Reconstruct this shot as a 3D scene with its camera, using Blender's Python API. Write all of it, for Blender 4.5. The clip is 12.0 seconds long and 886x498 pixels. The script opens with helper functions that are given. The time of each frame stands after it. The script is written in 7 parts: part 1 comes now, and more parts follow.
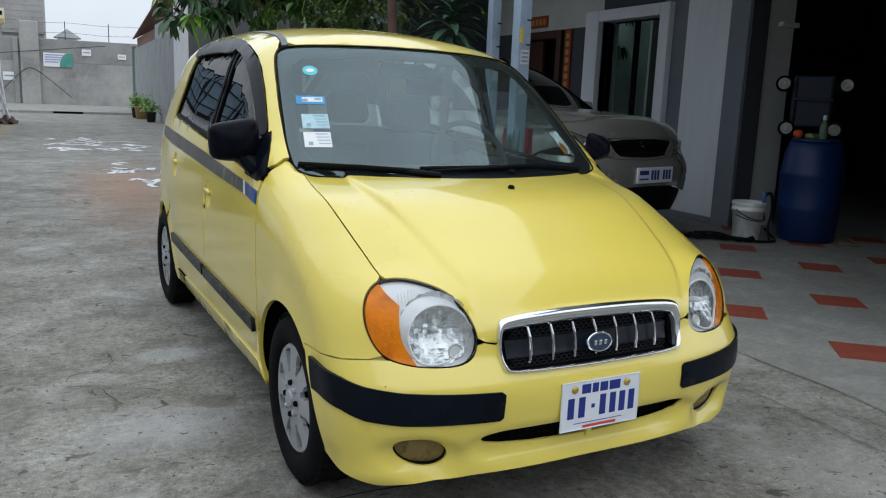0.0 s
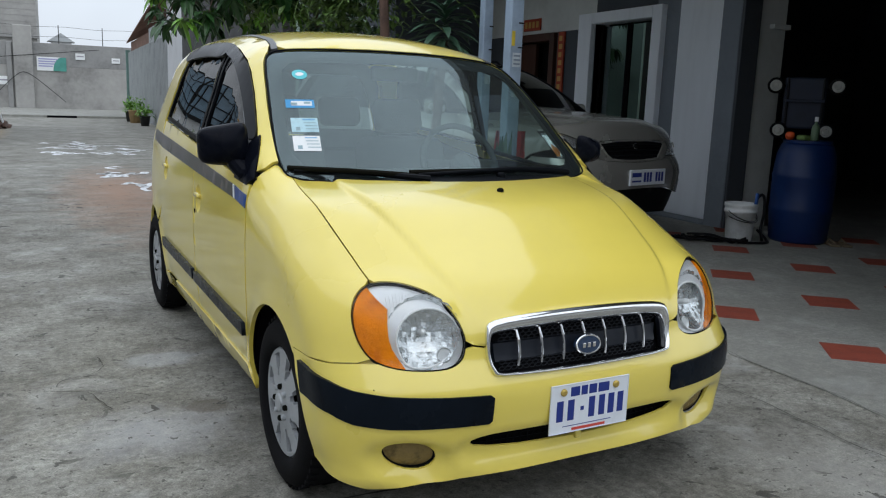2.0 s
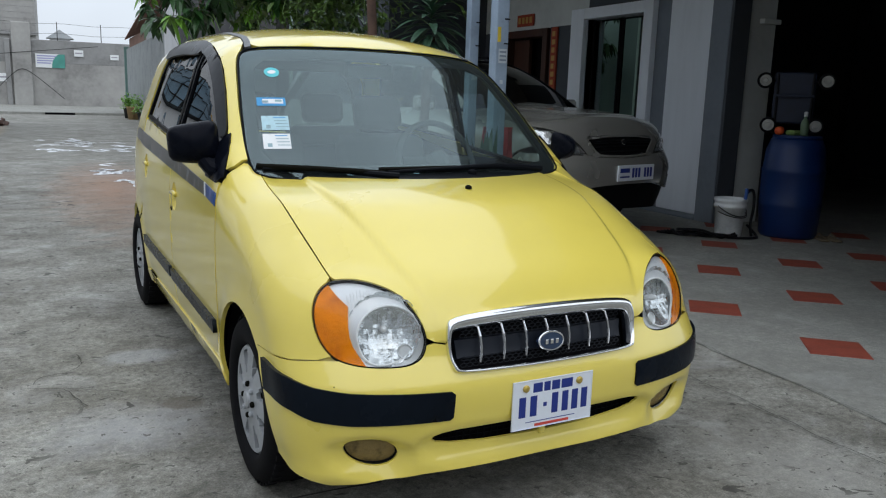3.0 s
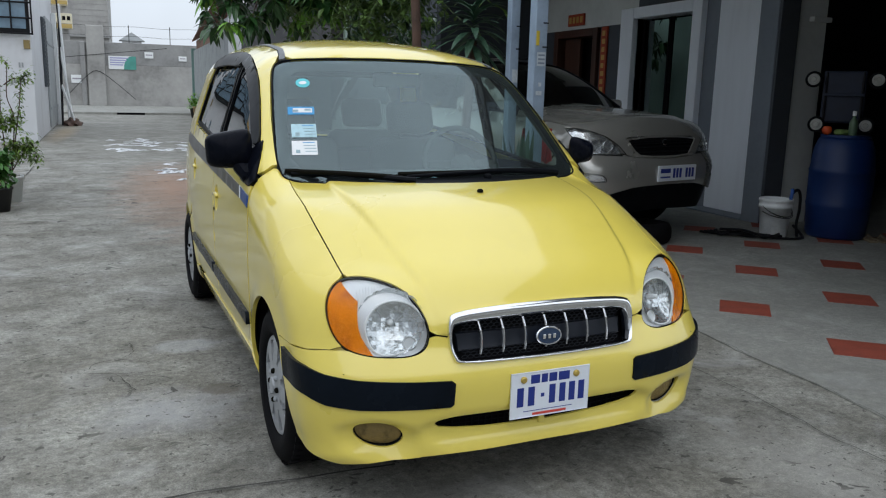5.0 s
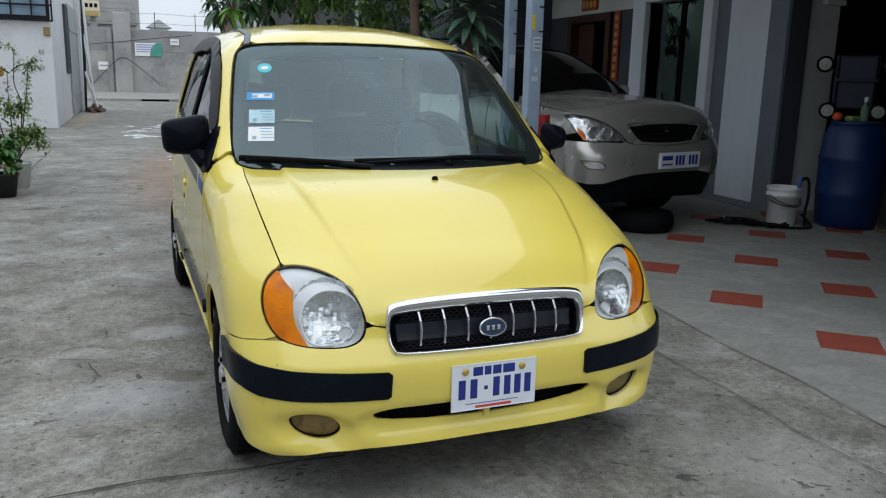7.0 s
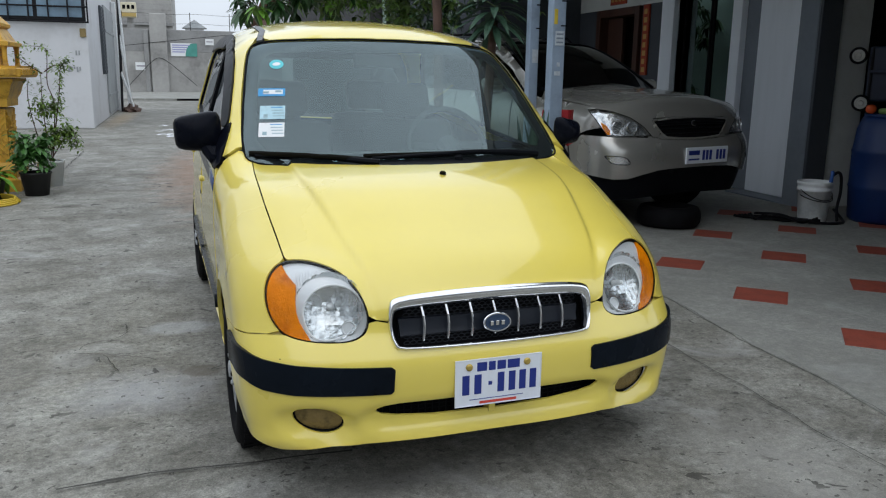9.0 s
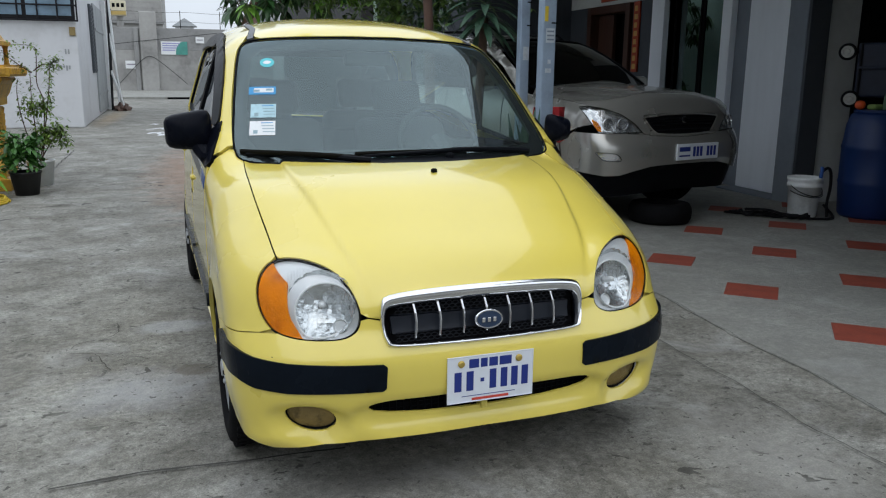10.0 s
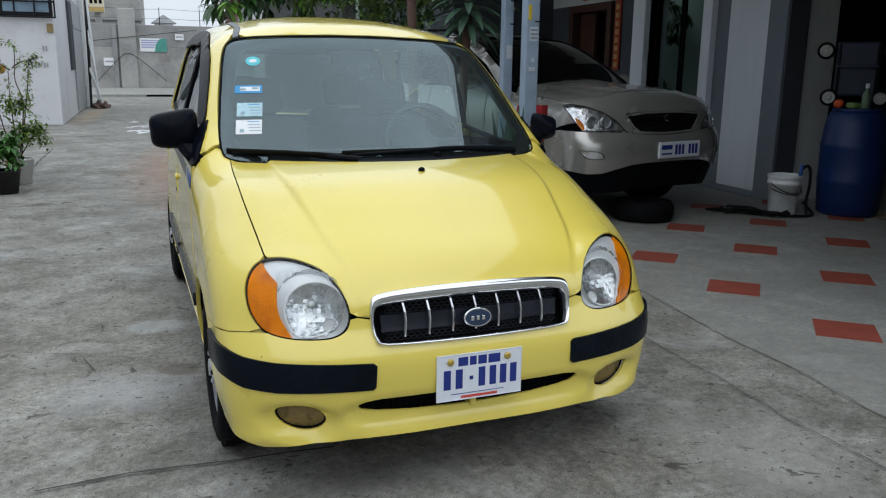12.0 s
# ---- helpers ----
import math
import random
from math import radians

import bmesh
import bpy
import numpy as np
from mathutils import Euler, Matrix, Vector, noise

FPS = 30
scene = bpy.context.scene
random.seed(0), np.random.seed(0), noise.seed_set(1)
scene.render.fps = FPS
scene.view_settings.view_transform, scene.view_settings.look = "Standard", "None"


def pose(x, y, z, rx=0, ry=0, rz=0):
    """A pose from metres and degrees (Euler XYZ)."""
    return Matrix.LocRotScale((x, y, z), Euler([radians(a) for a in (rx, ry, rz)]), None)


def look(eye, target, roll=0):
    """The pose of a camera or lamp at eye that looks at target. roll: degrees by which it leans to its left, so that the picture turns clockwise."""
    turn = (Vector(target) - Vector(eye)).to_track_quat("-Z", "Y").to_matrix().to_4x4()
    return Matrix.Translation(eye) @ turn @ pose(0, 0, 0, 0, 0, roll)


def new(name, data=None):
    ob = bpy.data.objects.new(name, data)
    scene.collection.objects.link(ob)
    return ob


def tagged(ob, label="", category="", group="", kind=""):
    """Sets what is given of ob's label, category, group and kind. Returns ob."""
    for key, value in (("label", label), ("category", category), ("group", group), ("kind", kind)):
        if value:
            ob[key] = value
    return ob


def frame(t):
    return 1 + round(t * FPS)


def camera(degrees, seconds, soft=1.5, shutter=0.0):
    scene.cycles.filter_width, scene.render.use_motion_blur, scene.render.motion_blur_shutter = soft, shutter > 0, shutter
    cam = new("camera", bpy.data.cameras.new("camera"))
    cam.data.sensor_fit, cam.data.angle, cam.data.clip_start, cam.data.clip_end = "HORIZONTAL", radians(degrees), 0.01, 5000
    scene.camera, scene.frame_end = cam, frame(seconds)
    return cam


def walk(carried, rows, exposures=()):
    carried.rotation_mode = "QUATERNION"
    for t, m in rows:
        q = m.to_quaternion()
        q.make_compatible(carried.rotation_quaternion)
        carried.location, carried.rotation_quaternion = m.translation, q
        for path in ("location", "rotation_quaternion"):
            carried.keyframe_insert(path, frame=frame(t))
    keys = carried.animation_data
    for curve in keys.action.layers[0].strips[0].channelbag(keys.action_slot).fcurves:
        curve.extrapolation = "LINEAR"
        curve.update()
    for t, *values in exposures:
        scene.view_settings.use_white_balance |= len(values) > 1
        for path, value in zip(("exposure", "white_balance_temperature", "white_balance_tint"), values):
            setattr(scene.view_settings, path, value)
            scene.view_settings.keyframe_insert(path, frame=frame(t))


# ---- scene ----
cam = camera(58.1, 12.0, soft=1.15)
PATH = [
    (0, (0.152, 0.105, 1.225), (1.002, 1.877, 0.853), 2.3),
    (0.5, (0.154, 0.107, 1.226), (1.006, 1.878, 0.856), 2.4),
    (1, (0.159, 0.105, 1.227), (1.012, 1.876, 0.859), 2.3),
    (1.5, (0.166, 0.102, 1.228), (1.022, 1.872, 0.861), 2.3),
    (2, (0.17, 0.095, 1.228), (1.03, 1.863, 0.863), 2.1),
    (2.5, (0.195, 0.07, 1.232), (1.06, 1.836, 0.865), 2.1),
    (3, (0.266, 0.038, 1.239), (1.122, 1.805, 0.863), 1.9),
    (3.5, (0.292, 0.016, 1.246), (1.103, 1.804, 0.866), 1.7),
    (5.5, (0.383, -0.227, 1.293), (1.092, 1.602, 0.903), 1.5),
    (6, (0.439, -0.229, 1.287), (1.146, 1.599, 0.888), 1.6),
    (6.5, (0.526, -0.234, 1.285), (1.226, 1.593, 0.873), 1.7),
    (7, (0.612, -0.228, 1.288), (1.263, 1.616, 0.867), 1.4),
    (9, (0.702, -0.246, 1.279), (1.272, 1.622, 0.85), 0.8),
    (9.5, (0.702, -0.253, 1.278), (1.277, 1.613, 0.846), 0.7),
    (10, (0.703, -0.253, 1.28), (1.291, 1.609, 0.845), 0.6),
    (10.5, (0.698, -0.249, 1.281), (1.298, 1.608, 0.845), 0.5),
    (11, (0.693, -0.246, 1.281), (1.304, 1.607, 0.843), 0.6),
    (11.5, (0.687, -0.248, 1.285), (1.311, 1.6, 0.845), 0.7),
    (12, (0.68, -0.254, 1.285), (1.311, 1.592, 0.845), 0.7),
]
walk(cam, [(t, look(eye, target, roll)) for t, eye, target, roll in PATH])

# ---- light: a bright overcast sky ----
world = bpy.data.worlds.new("sky")
scene.world = world
world.use_nodes = True
SUN_UP, SUN_TURN = 58.0, 200.0
nt = world.node_tree
sky = nt.nodes.new("ShaderNodeTexSky")
sky.sky_type, sky.sun_disc = "NISHITA", False
sky.sun_elevation, sky.sun_rotation = radians(SUN_UP), radians(SUN_TURN)
sky.air_density, sky.dust_density, sky.ozone_density = 1.0, 4.0, 1.0
# an overcast veil, brightest overhead as thick cloud is
place = nt.nodes.new("ShaderNodeTexCoord")
axes = nt.nodes.new("ShaderNodeSeparateXYZ")
lift = nt.nodes.new("ShaderNodeMapRange")
lift.inputs["From Min"].default_value, lift.inputs["From Max"].default_value = 0.0, 1.0
lift.inputs["To Min"].default_value, lift.inputs["To Max"].default_value = 8.8, 18.0
cloud = nt.nodes.new("ShaderNodeTexNoise")
cloud.inputs["Scale"].default_value, cloud.inputs["Detail"].default_value = 1.6, 5.0
puff = nt.nodes.new("ShaderNodeMapRange")
puff.inputs["From Min"].default_value, puff.inputs["From Max"].default_value = 0.3, 0.7
puff.inputs["To Min"].default_value, puff.inputs["To Max"].default_value = 0.72, 1.25
grey = nt.nodes.new("ShaderNodeMath")
grey.operation = "MULTIPLY"
veil = nt.nodes.new("ShaderNodeMix")
veil.data_type = "RGBA"
veil.inputs["Factor"].default_value = 0.8
tone = nt.nodes.new("ShaderNodeMix")
tone.data_type, tone.blend_type = "RGBA", "MULTIPLY"
tone.inputs["Factor"].default_value = 1.0
tone.inputs[7].default_value = (0.91, 1.0, 1.12, 1.0)
nt.links.new(place.outputs["Generated"], axes.inputs[0])
nt.links.new(place.outputs["Generated"], cloud.inputs[0])
nt.links.new(axes.outputs[2], lift.inputs["Value"])
nt.links.new(cloud.outputs[0], puff.inputs["Value"])
nt.links.new(lift.outputs[0], grey.inputs[0])
nt.links.new(puff.outputs[0], grey.inputs[1])
nt.links.new(grey.outputs[0], tone.inputs[6])
nt.links.new(sky.outputs[0], veil.inputs[6])
nt.links.new(tone.outputs[2], veil.inputs[7])
nt.links.new(veil.outputs[2], nt.nodes["Background"].inputs[0])
nt.nodes["Background"].inputs[1].default_value = 0.10
sun = new("sun", bpy.data.lights.new("sun", "SUN"))
sun.data.energy, sun.data.angle, sun.data.color = 0.5, radians(120), (1.0, 1.0, 0.98)
sun.matrix_world = look((0, 0, 20), (math.sin(radians(-20)) * 8, math.cos(radians(-20)) * 8, 6.0))
scene.view_settings.exposure = -0.04


# ---- materials ----
def mat(name, color, rough=0.6, metal=0.0, vary=0.0, scale=8.0, bump=0.0, bscale=60.0, coat=0.0, dark=None, streak=None, spec=0.5, detail=6.0):
    """A procedural surface: base colour varied at two scales, with fine relief."""
    m = bpy.data.materials.new(name)
    m.use_nodes = True
    n, l = m.node_tree.nodes, m.node_tree.links
    p = n["Principled BSDF"]
    p.inputs["Base Color"].default_value = (*color, 1)
    p.inputs["Roughness"].default_value = rough
    p.inputs["Metallic"].default_value = metal
    p.inputs["Coat Weight"].default_value = coat
    p.inputs["Coat Roughness"].default_value = 0.06
    p.inputs["Coat IOR"].default_value = 1.6
    p.inputs["Specular IOR Level"].default_value = spec
    co = n.new("ShaderNodeTexCoord")
    src = co.outputs["Object"]
    if streak:
        mp = n.new("ShaderNodeMapping")
        mp.inputs["Scale"].default_value = streak
        l.new(src, mp.inputs[0])
        src = mp.outputs[0]
    if vary > 0:
        a, b = n.new("ShaderNodeTexNoise"), n.new("ShaderNodeTexNoise")
        a.inputs["Scale"].default_value, a.inputs["Detail"].default_value = scale, detail
        b.inputs["Scale"].default_value, b.inputs["Detail"].default_value = scale * 7.3, 3.0
        l.new(src, a.inputs[0]), l.new(src, b.inputs[0])
        s = n.new("ShaderNodeMath")
        s.operation = "MULTIPLY_ADD"
        s.inputs[1].default_value = 0.35
        l.new(b.outputs[0], s.inputs[0]), l.new(a.outputs[0], s.inputs[2])
        r = n.new("ShaderNodeValToRGB")
        lo = dark or tuple(c * (1 - vary) for c in color)
        hi = tuple(min(1.0, c * (1 + vary * 0.6)) for c in color)
        r.color_ramp.elements[0].position, r.color_ramp.elements[0].color = 0.42, (*lo, 1)
        r.color_ramp.elements[1].position, r.color_ramp.elements[1].color = 0.92, (*hi, 1)
        e = r.color_ramp.elements.new(0.66)
        e.color = (*color, 1)
        l.new(s.outputs[0], r.inputs[0]), l.new(r.outputs[0], p.inputs["Base Color"])
        k = n.new("ShaderNodeMath")
        k.operation = "MULTIPLY_ADD"
        k.inputs[1].default_value, k.inputs[2].default_value = 0.16, rough - 0.08
        l.new(a.outputs[0], k.inputs[0]), l.new(k.outputs[0], p.inputs["Roughness"])
    if bump > 0:
        w, bp = n.new("ShaderNodeTexNoise"), n.new("ShaderNodeBump")
        w.inputs["Scale"].default_value, w.inputs["Detail"].default_value = bscale, 5.0
        bp.inputs["Strength"].default_value, bp.inputs["Distance"].default_value = bump, 0.01
        l.new(src, w.inputs[0]), l.new(w.outputs[0], bp.inputs["Height"]), l.new(bp.outputs[0], p.inputs["Normal"])
    return m


def glass(name, tint, ior=1.5, rough=0.0, dust=0.0, gloss=(1, 1, 1)):
    """A thin pane: tinted see-through with the gloss of glass on it."""
    m = bpy.data.materials.new(name)
    m.use_nodes = True
    n, l = m.node_tree.nodes, m.node_tree.links
    n.remove(n["Principled BSDF"])
    t, g, f, x = n.new("ShaderNodeBsdfTransparent"), n.new("ShaderNodeBsdfGlossy"), n.new("ShaderNodeMath"), n.new("ShaderNodeMixShader")
    t.inputs[0].default_value = (*tint, 1)
    g.inputs["Color"].default_value = (*gloss, 1)
    g.inputs["Roughness"].default_value = rough
    # gloss rising towards grazing, the same from either side of the pane
    lw, pw = n.new("ShaderNodeLayerWeight"), n.new("ShaderNodeMath")
    lw.inputs["Blend"].default_value = 0.5
    pw.operation, pw.inputs[1].default_value = "POWER", 5.0
    r0 = ((ior - 1) / (ior + 1)) ** 2
    f.operation, f.inputs[1].default_value, f.inputs[2].default_value = "MULTIPLY_ADD", 1 - r0, r0
    l.new(lw.outputs["Facing"], pw.inputs[0]), l.new(pw.outputs[0], f.inputs[0])
    l.new(f.outputs[0], x.inputs[0]), l.new(t.outputs[0], x.inputs[1]), l.new(g.outputs[0], x.inputs[2])
    last = x.outputs[0]
    if dust > 0:
        d, y, w = n.new("ShaderNodeBsdfDiffuse"), n.new("ShaderNodeMixShader"), n.new("ShaderNodeTexNoise")
        d.inputs[0].default_value = (0.50, 0.55, 0.57, 1)
        w.inputs["Scale"].default_value, w.inputs["Detail"].default_value = 2.2, 5.0
        r = n.new("ShaderNodeMapRange")
        r.inputs["From Min"].default_value, r.inputs["From Max"].default_value = 0.3, 0.7
        r.inputs["To Min"].default_value, r.inputs["To Max"].default_value = dust * 0.7, dust * 1.4
        co = n.new("ShaderNodeTexCoord")
        l.new(co.outputs["Object"], w.inputs[0]), l.new(w.outputs[0], r.inputs["Value"]), l.new(r.outputs[0], y.inputs[0])
        l.new(last, y.inputs[1]), l.new(d.outputs[0], y.inputs[2])
        last = y.outputs[0]
    l.new(last, n["Material Output"].inputs[0])
    return m


M_yellow = mat("yellow_paint", (0.83, 0.675, 0.115), 0.30, vary=0.05, scale=1.3, coat=1.0, bump=0.02, bscale=400)
M_black_trim = mat("black_plastic", (0.006, 0.007, 0.009), 0.42, spec=0.04, vary=0.25, scale=9, bump=0.05, bscale=500)
M_mirror_shell = mat("mirror_black", (0.004, 0.005, 0.009), 0.28, vary=0.2, scale=12, spec=0.05)
M_visor = mat("smoked_visor", (0.006, 0.007, 0.009), 0.30, spec=0.10, vary=0.15, scale=6)
M_strip = mat("strip_rubber", (0.005, 0.008, 0.013), 0.26, spec=0.08, vary=0.35, scale=7, bump=0.03, bscale=200)
M_gap = mat("gap_dark", (0.008, 0.008, 0.006), 0.85, spec=0.05)
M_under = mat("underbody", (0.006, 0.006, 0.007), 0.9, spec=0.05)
M_rubber = mat("tyre_rubber", (0.007, 0.007, 0.008), 0.8, spec=0.10, vary=0.35, scale=14, bump=0.15, bscale=200)
M_cap = mat("hubcap_paint", (0.42, 0.44, 0.46), 0.42, metal=0.35, vary=0.18, scale=10)
M_chrome = mat("chrome", (0.78, 0.79, 0.80), 0.10, metal=1.0, vary=0.08, scale=9)
M_reflector = mat("lamp_reflector", (0.88, 0.90, 0.91), 0.20, metal=0.75, vary=0.08, scale=20, bump=0.25, bscale=60)
M_amber = mat("amber_lens", (0.80, 0.225, 0.001), 0.35, spec=0.08, vary=0.45, scale=14, coat=0.0, bump=0.25, bscale=70, dark=(0.42, 0.075, 0.002))
M_fog = mat("fog_lens", (0.24, 0.172, 0.066), 0.30, metal=0.3, spec=0.3, vary=0.5, scale=14, coat=0.0, bump=0.4, bscale=90, dark=(0.060, 0.045, 0.020))
M_lamp_glass = glass("lamp_glass", (0.95, 0.96, 0.96), 1.33)
M_suv_lamp = mat("bright_lamp_cells", (0.66, 0.68, 0.69), 0.15, metal=0.8, vary=0.7, scale=16, bump=1.0, bscale=20, dark=(0.25, 0.26, 0.28))
M_screen = glass("windscreen_glass", (0.56, 0.70, 0.67), 2.05, 0.0, 0.018, (0.80, 0.97, 1.0))
M_side_glass = glass("side_glass", (0.10, 0.11, 0.11), 1.62)
M_clear_glass = glass("clear_side_glass", (0.80, 0.88, 0.87), 1.45)
M_lamp_shell = mat("lamp_shell", (0.66, 0.68, 0.69), 0.30, metal=0.25, vary=0.10, scale=14)
M_facets = mat("faceted_reflector", (0.66, 0.69, 0.70), 0.26, metal=0.95, vary=0.25, scale=22, bump=0.35, bscale=60)
M_dot = mat("screen_band", (0.010, 0.011, 0.013), 0.6, spec=0.1)
M_stripe = mat("grey_stripe", (0.042, 0.045, 0.050), 0.36, vary=0.2, scale=4, coat=0.15)
M_blue = mat("blue_stripe", (0.008, 0.060, 0.26), 0.36, vary=0.2, scale=6, coat=0.15)
M_white = mat("white_print", (0.78, 0.80, 0.80), 0.5, vary=0.06, scale=20)
M_plate = mat("plate_white", (0.74, 0.78, 0.84), 0.38, vary=0.07, scale=14)
M_plate_blue = mat("plate_blue", (0.012, 0.030, 0.22), 0.45)
M_plate_red = mat("plate_red", (0.62, 0.07, 0.05), 0.45)
M_brass = mat("brass_bolt", (0.55, 0.40, 0.10), 0.4, metal=0.6)
M_seat = mat("grey_cloth", (0.09, 0.095, 0.095), 0.9, vary=0.25, scale=20, bump=0.2, bscale=300)
M_dash = mat("dash_plastic", (0.075, 0.08, 0.08), 0.7, vary=0.1, scale=10, bump=0.1, bscale=300)
M_teal = mat("teal_sticker", (0.10, 0.55, 0.60), 0.5)
M_sky_blue = mat("blue_sticker", (0.04, 0.30, 0.60), 0.5)
M_pale = mat("pale_sticker", (0.42, 0.62, 0.68), 0.5, vary=0.1, scale=60)
M_grille = mat("grille_plastic", (0.010, 0.013, 0.020), 0.34, spec=0.35, vary=0.2, scale=14)
M_grille_mesh = mat("grille_mesh_plastic", (0.014, 0.016, 0.020), 0.5, spec=0.15, vary=0.2, scale=30)
M_emblem = mat("emblem_dark", (0.016, 0.035, 0.075), 0.25, coat=0.5)

from mathutils.geometry import delaunay_2d_cdt


# ---- building helpers ----
def link(name, bm, material, parent=None, label="", smooth=False):
    me = bpy.data.meshes.new(name)
    bm.to_mesh(me)
    bm.free()
    me.materials.append(material)
    if smooth:
        me.polygons.foreach_set("use_smooth", [True] * len(me.polygons))
    ob = new(name, me)
    if parent is not None:
        ob.parent = parent
    return tagged(ob, label)


part = link


def thing(name, label, category, at=None, group="", kind=""):
    ob = new(name)
    if at is not None:
        ob.matrix_basis = at
    return tagged(ob, label, category, group, kind)


def solo(name, bm, material, label, category, group="", kind="", at=None, smooth=False):
    ob = link(name, bm, material, None, "", smooth)
    if at is not None:
        ob.matrix_basis = at
    return tagged(ob, label, category, group, kind)


def add_box(bm, lo, hi, bevel=0.0, m=None, segs=2):
    """A box between two corners, its edges rounded by bevel."""
    lo, hi = Vector(lo), Vector(hi)
    c, d = (lo + hi) / 2, hi - lo
    r = bmesh.ops.create_cube(bm, size=1, matrix=(m or Matrix()) @ Matrix.Translation(c) @ Matrix.Diagonal((*d, 1)))
    if bevel > 0:
        ed = list({e for v in r["verts"] for e in v.link_edges})
        bmesh.ops.bevel(bm, geom=ed, offset=bevel, segments=segs, affect="EDGES", profile=0.5)
    return bm


def box(lo, hi, bevel=0.0, m=None):
    return add_box(bmesh.new(), lo, hi, bevel, m)


def lathe(bm, profile, segs=32, m=None, cap=True):
    """A turned body: profile of (radius, height) about z."""
    m = m or Matrix()
    rings = []
    for r, h in profile:
        rings.append([bm.verts.new(m @ Vector((r * math.cos(a), r * math.sin(a), h))) for a in [2 * math.pi * i / segs for i in range(segs)]])
    for a, b in zip(rings, rings[1:]):
        for i in range(segs):
            j = (i + 1) % segs
            bm.faces.new((a[i], a[j], b[j], b[i]))
    if cap:
        bm.faces.new(list(reversed(rings[0])))
        bm.faces.new(rings[-1])
    return bm


def add_tube(bm, pts, r, segs=8, r2=None, m=None):
    """A round rod through points, tapering from r to r2."""
    pts = [Vector(p) for p in pts]
    r2 = r if r2 is None else r2
    rings = []
    side = None
    for i, p in enumerate(pts):
        d = (pts[min(i + 1, len(pts) - 1)] - pts[max(i - 1, 0)]).normalized()
        if side is None:
            side = d.orthogonal().normalized()
        side = (side - d * side.dot(d)).normalized()
        up = d.cross(side)
        k = r + (r2 - r) * i / max(1, len(pts) - 1)
        ring = [p + (side * math.cos(a) + up * math.sin(a)) * k for a in [2 * math.pi * j / segs for j in range(segs)]]
        rings.append([bm.verts.new(m @ q if m else q) for q in ring])
    for a, b in zip(rings, rings[1:]):
        for i in range(segs):
            j = (i + 1) % segs
            bm.faces.new((a[i], a[j], b[j], b[i]))
    bm.faces.new(list(reversed(rings[0])))
    bm.faces.new(rings[-1])
    return bm


def spline(xs, ys):
    """A natural cubic through the knots, held flat in slope outside them."""
    x, y = np.array(xs, float), np.array(ys, float)
    n, h = len(x), np.diff(x)
    a = np.eye(n)
    b = np.zeros(n)
    for i in range(1, n - 1):
        a[i, i - 1 : i + 2] = h[i - 1], 2 * (h[i - 1] + h[i]), h[i]
        b[i] = 6 * ((y[i + 1] - y[i]) / h[i] - (y[i] - y[i - 1]) / h[i - 1])
    k = np.linalg.solve(a, b)

    def value(q):
        q = np.asarray(q, float)
        c = np.clip(q, x[0], x[-1])
        i = np.clip(np.searchsorted(x, c) - 1, 0, n - 2)
        t, s, d = c - x[i], x[i + 1] - c, h[i]
        r = (k[i] * s**3 + k[i + 1] * t**3) / (6 * d) + (y[i] / d - k[i] * d / 6) * s + (y[i + 1] / d - k[i + 1] * d / 6) * t
        s0 = (y[1] - y[0]) / h[0]
        s1 = (y[-1] - y[-2]) / h[-1]
        return r + np.where(q < x[0], (q - x[0]) * s0, 0) + np.where(q > x[-1], (q - x[-1]) * s1, 0)

    return value


def smax(a, b, k):
    h = np.maximum(k - np.abs(a - b), 0) / k
    return np.maximum(a, b) + h * h * k / 4


def rounded(points, steps=5, closed=True):
    """A smooth curve through points (Catmull-Rom)."""
    p = [Vector(q) for q in points]
    n, out = len(p), []
    for i in range(n if closed else n - 1):
        a, b, c, d = (p[(i + k) % n] if closed else p[min(max(i + k, 0), n - 1)] for k in (-1, 0, 1, 2))
        for j in range(steps):
            t = j / steps
            out.append(0.5 * (2 * b + (c - a) * t + (2 * a - 5 * b + 4 * c - d) * t * t + (3 * b - a - 3 * c + d) * t**3))
    if not closed:
        out.append(p[-1])
    return out


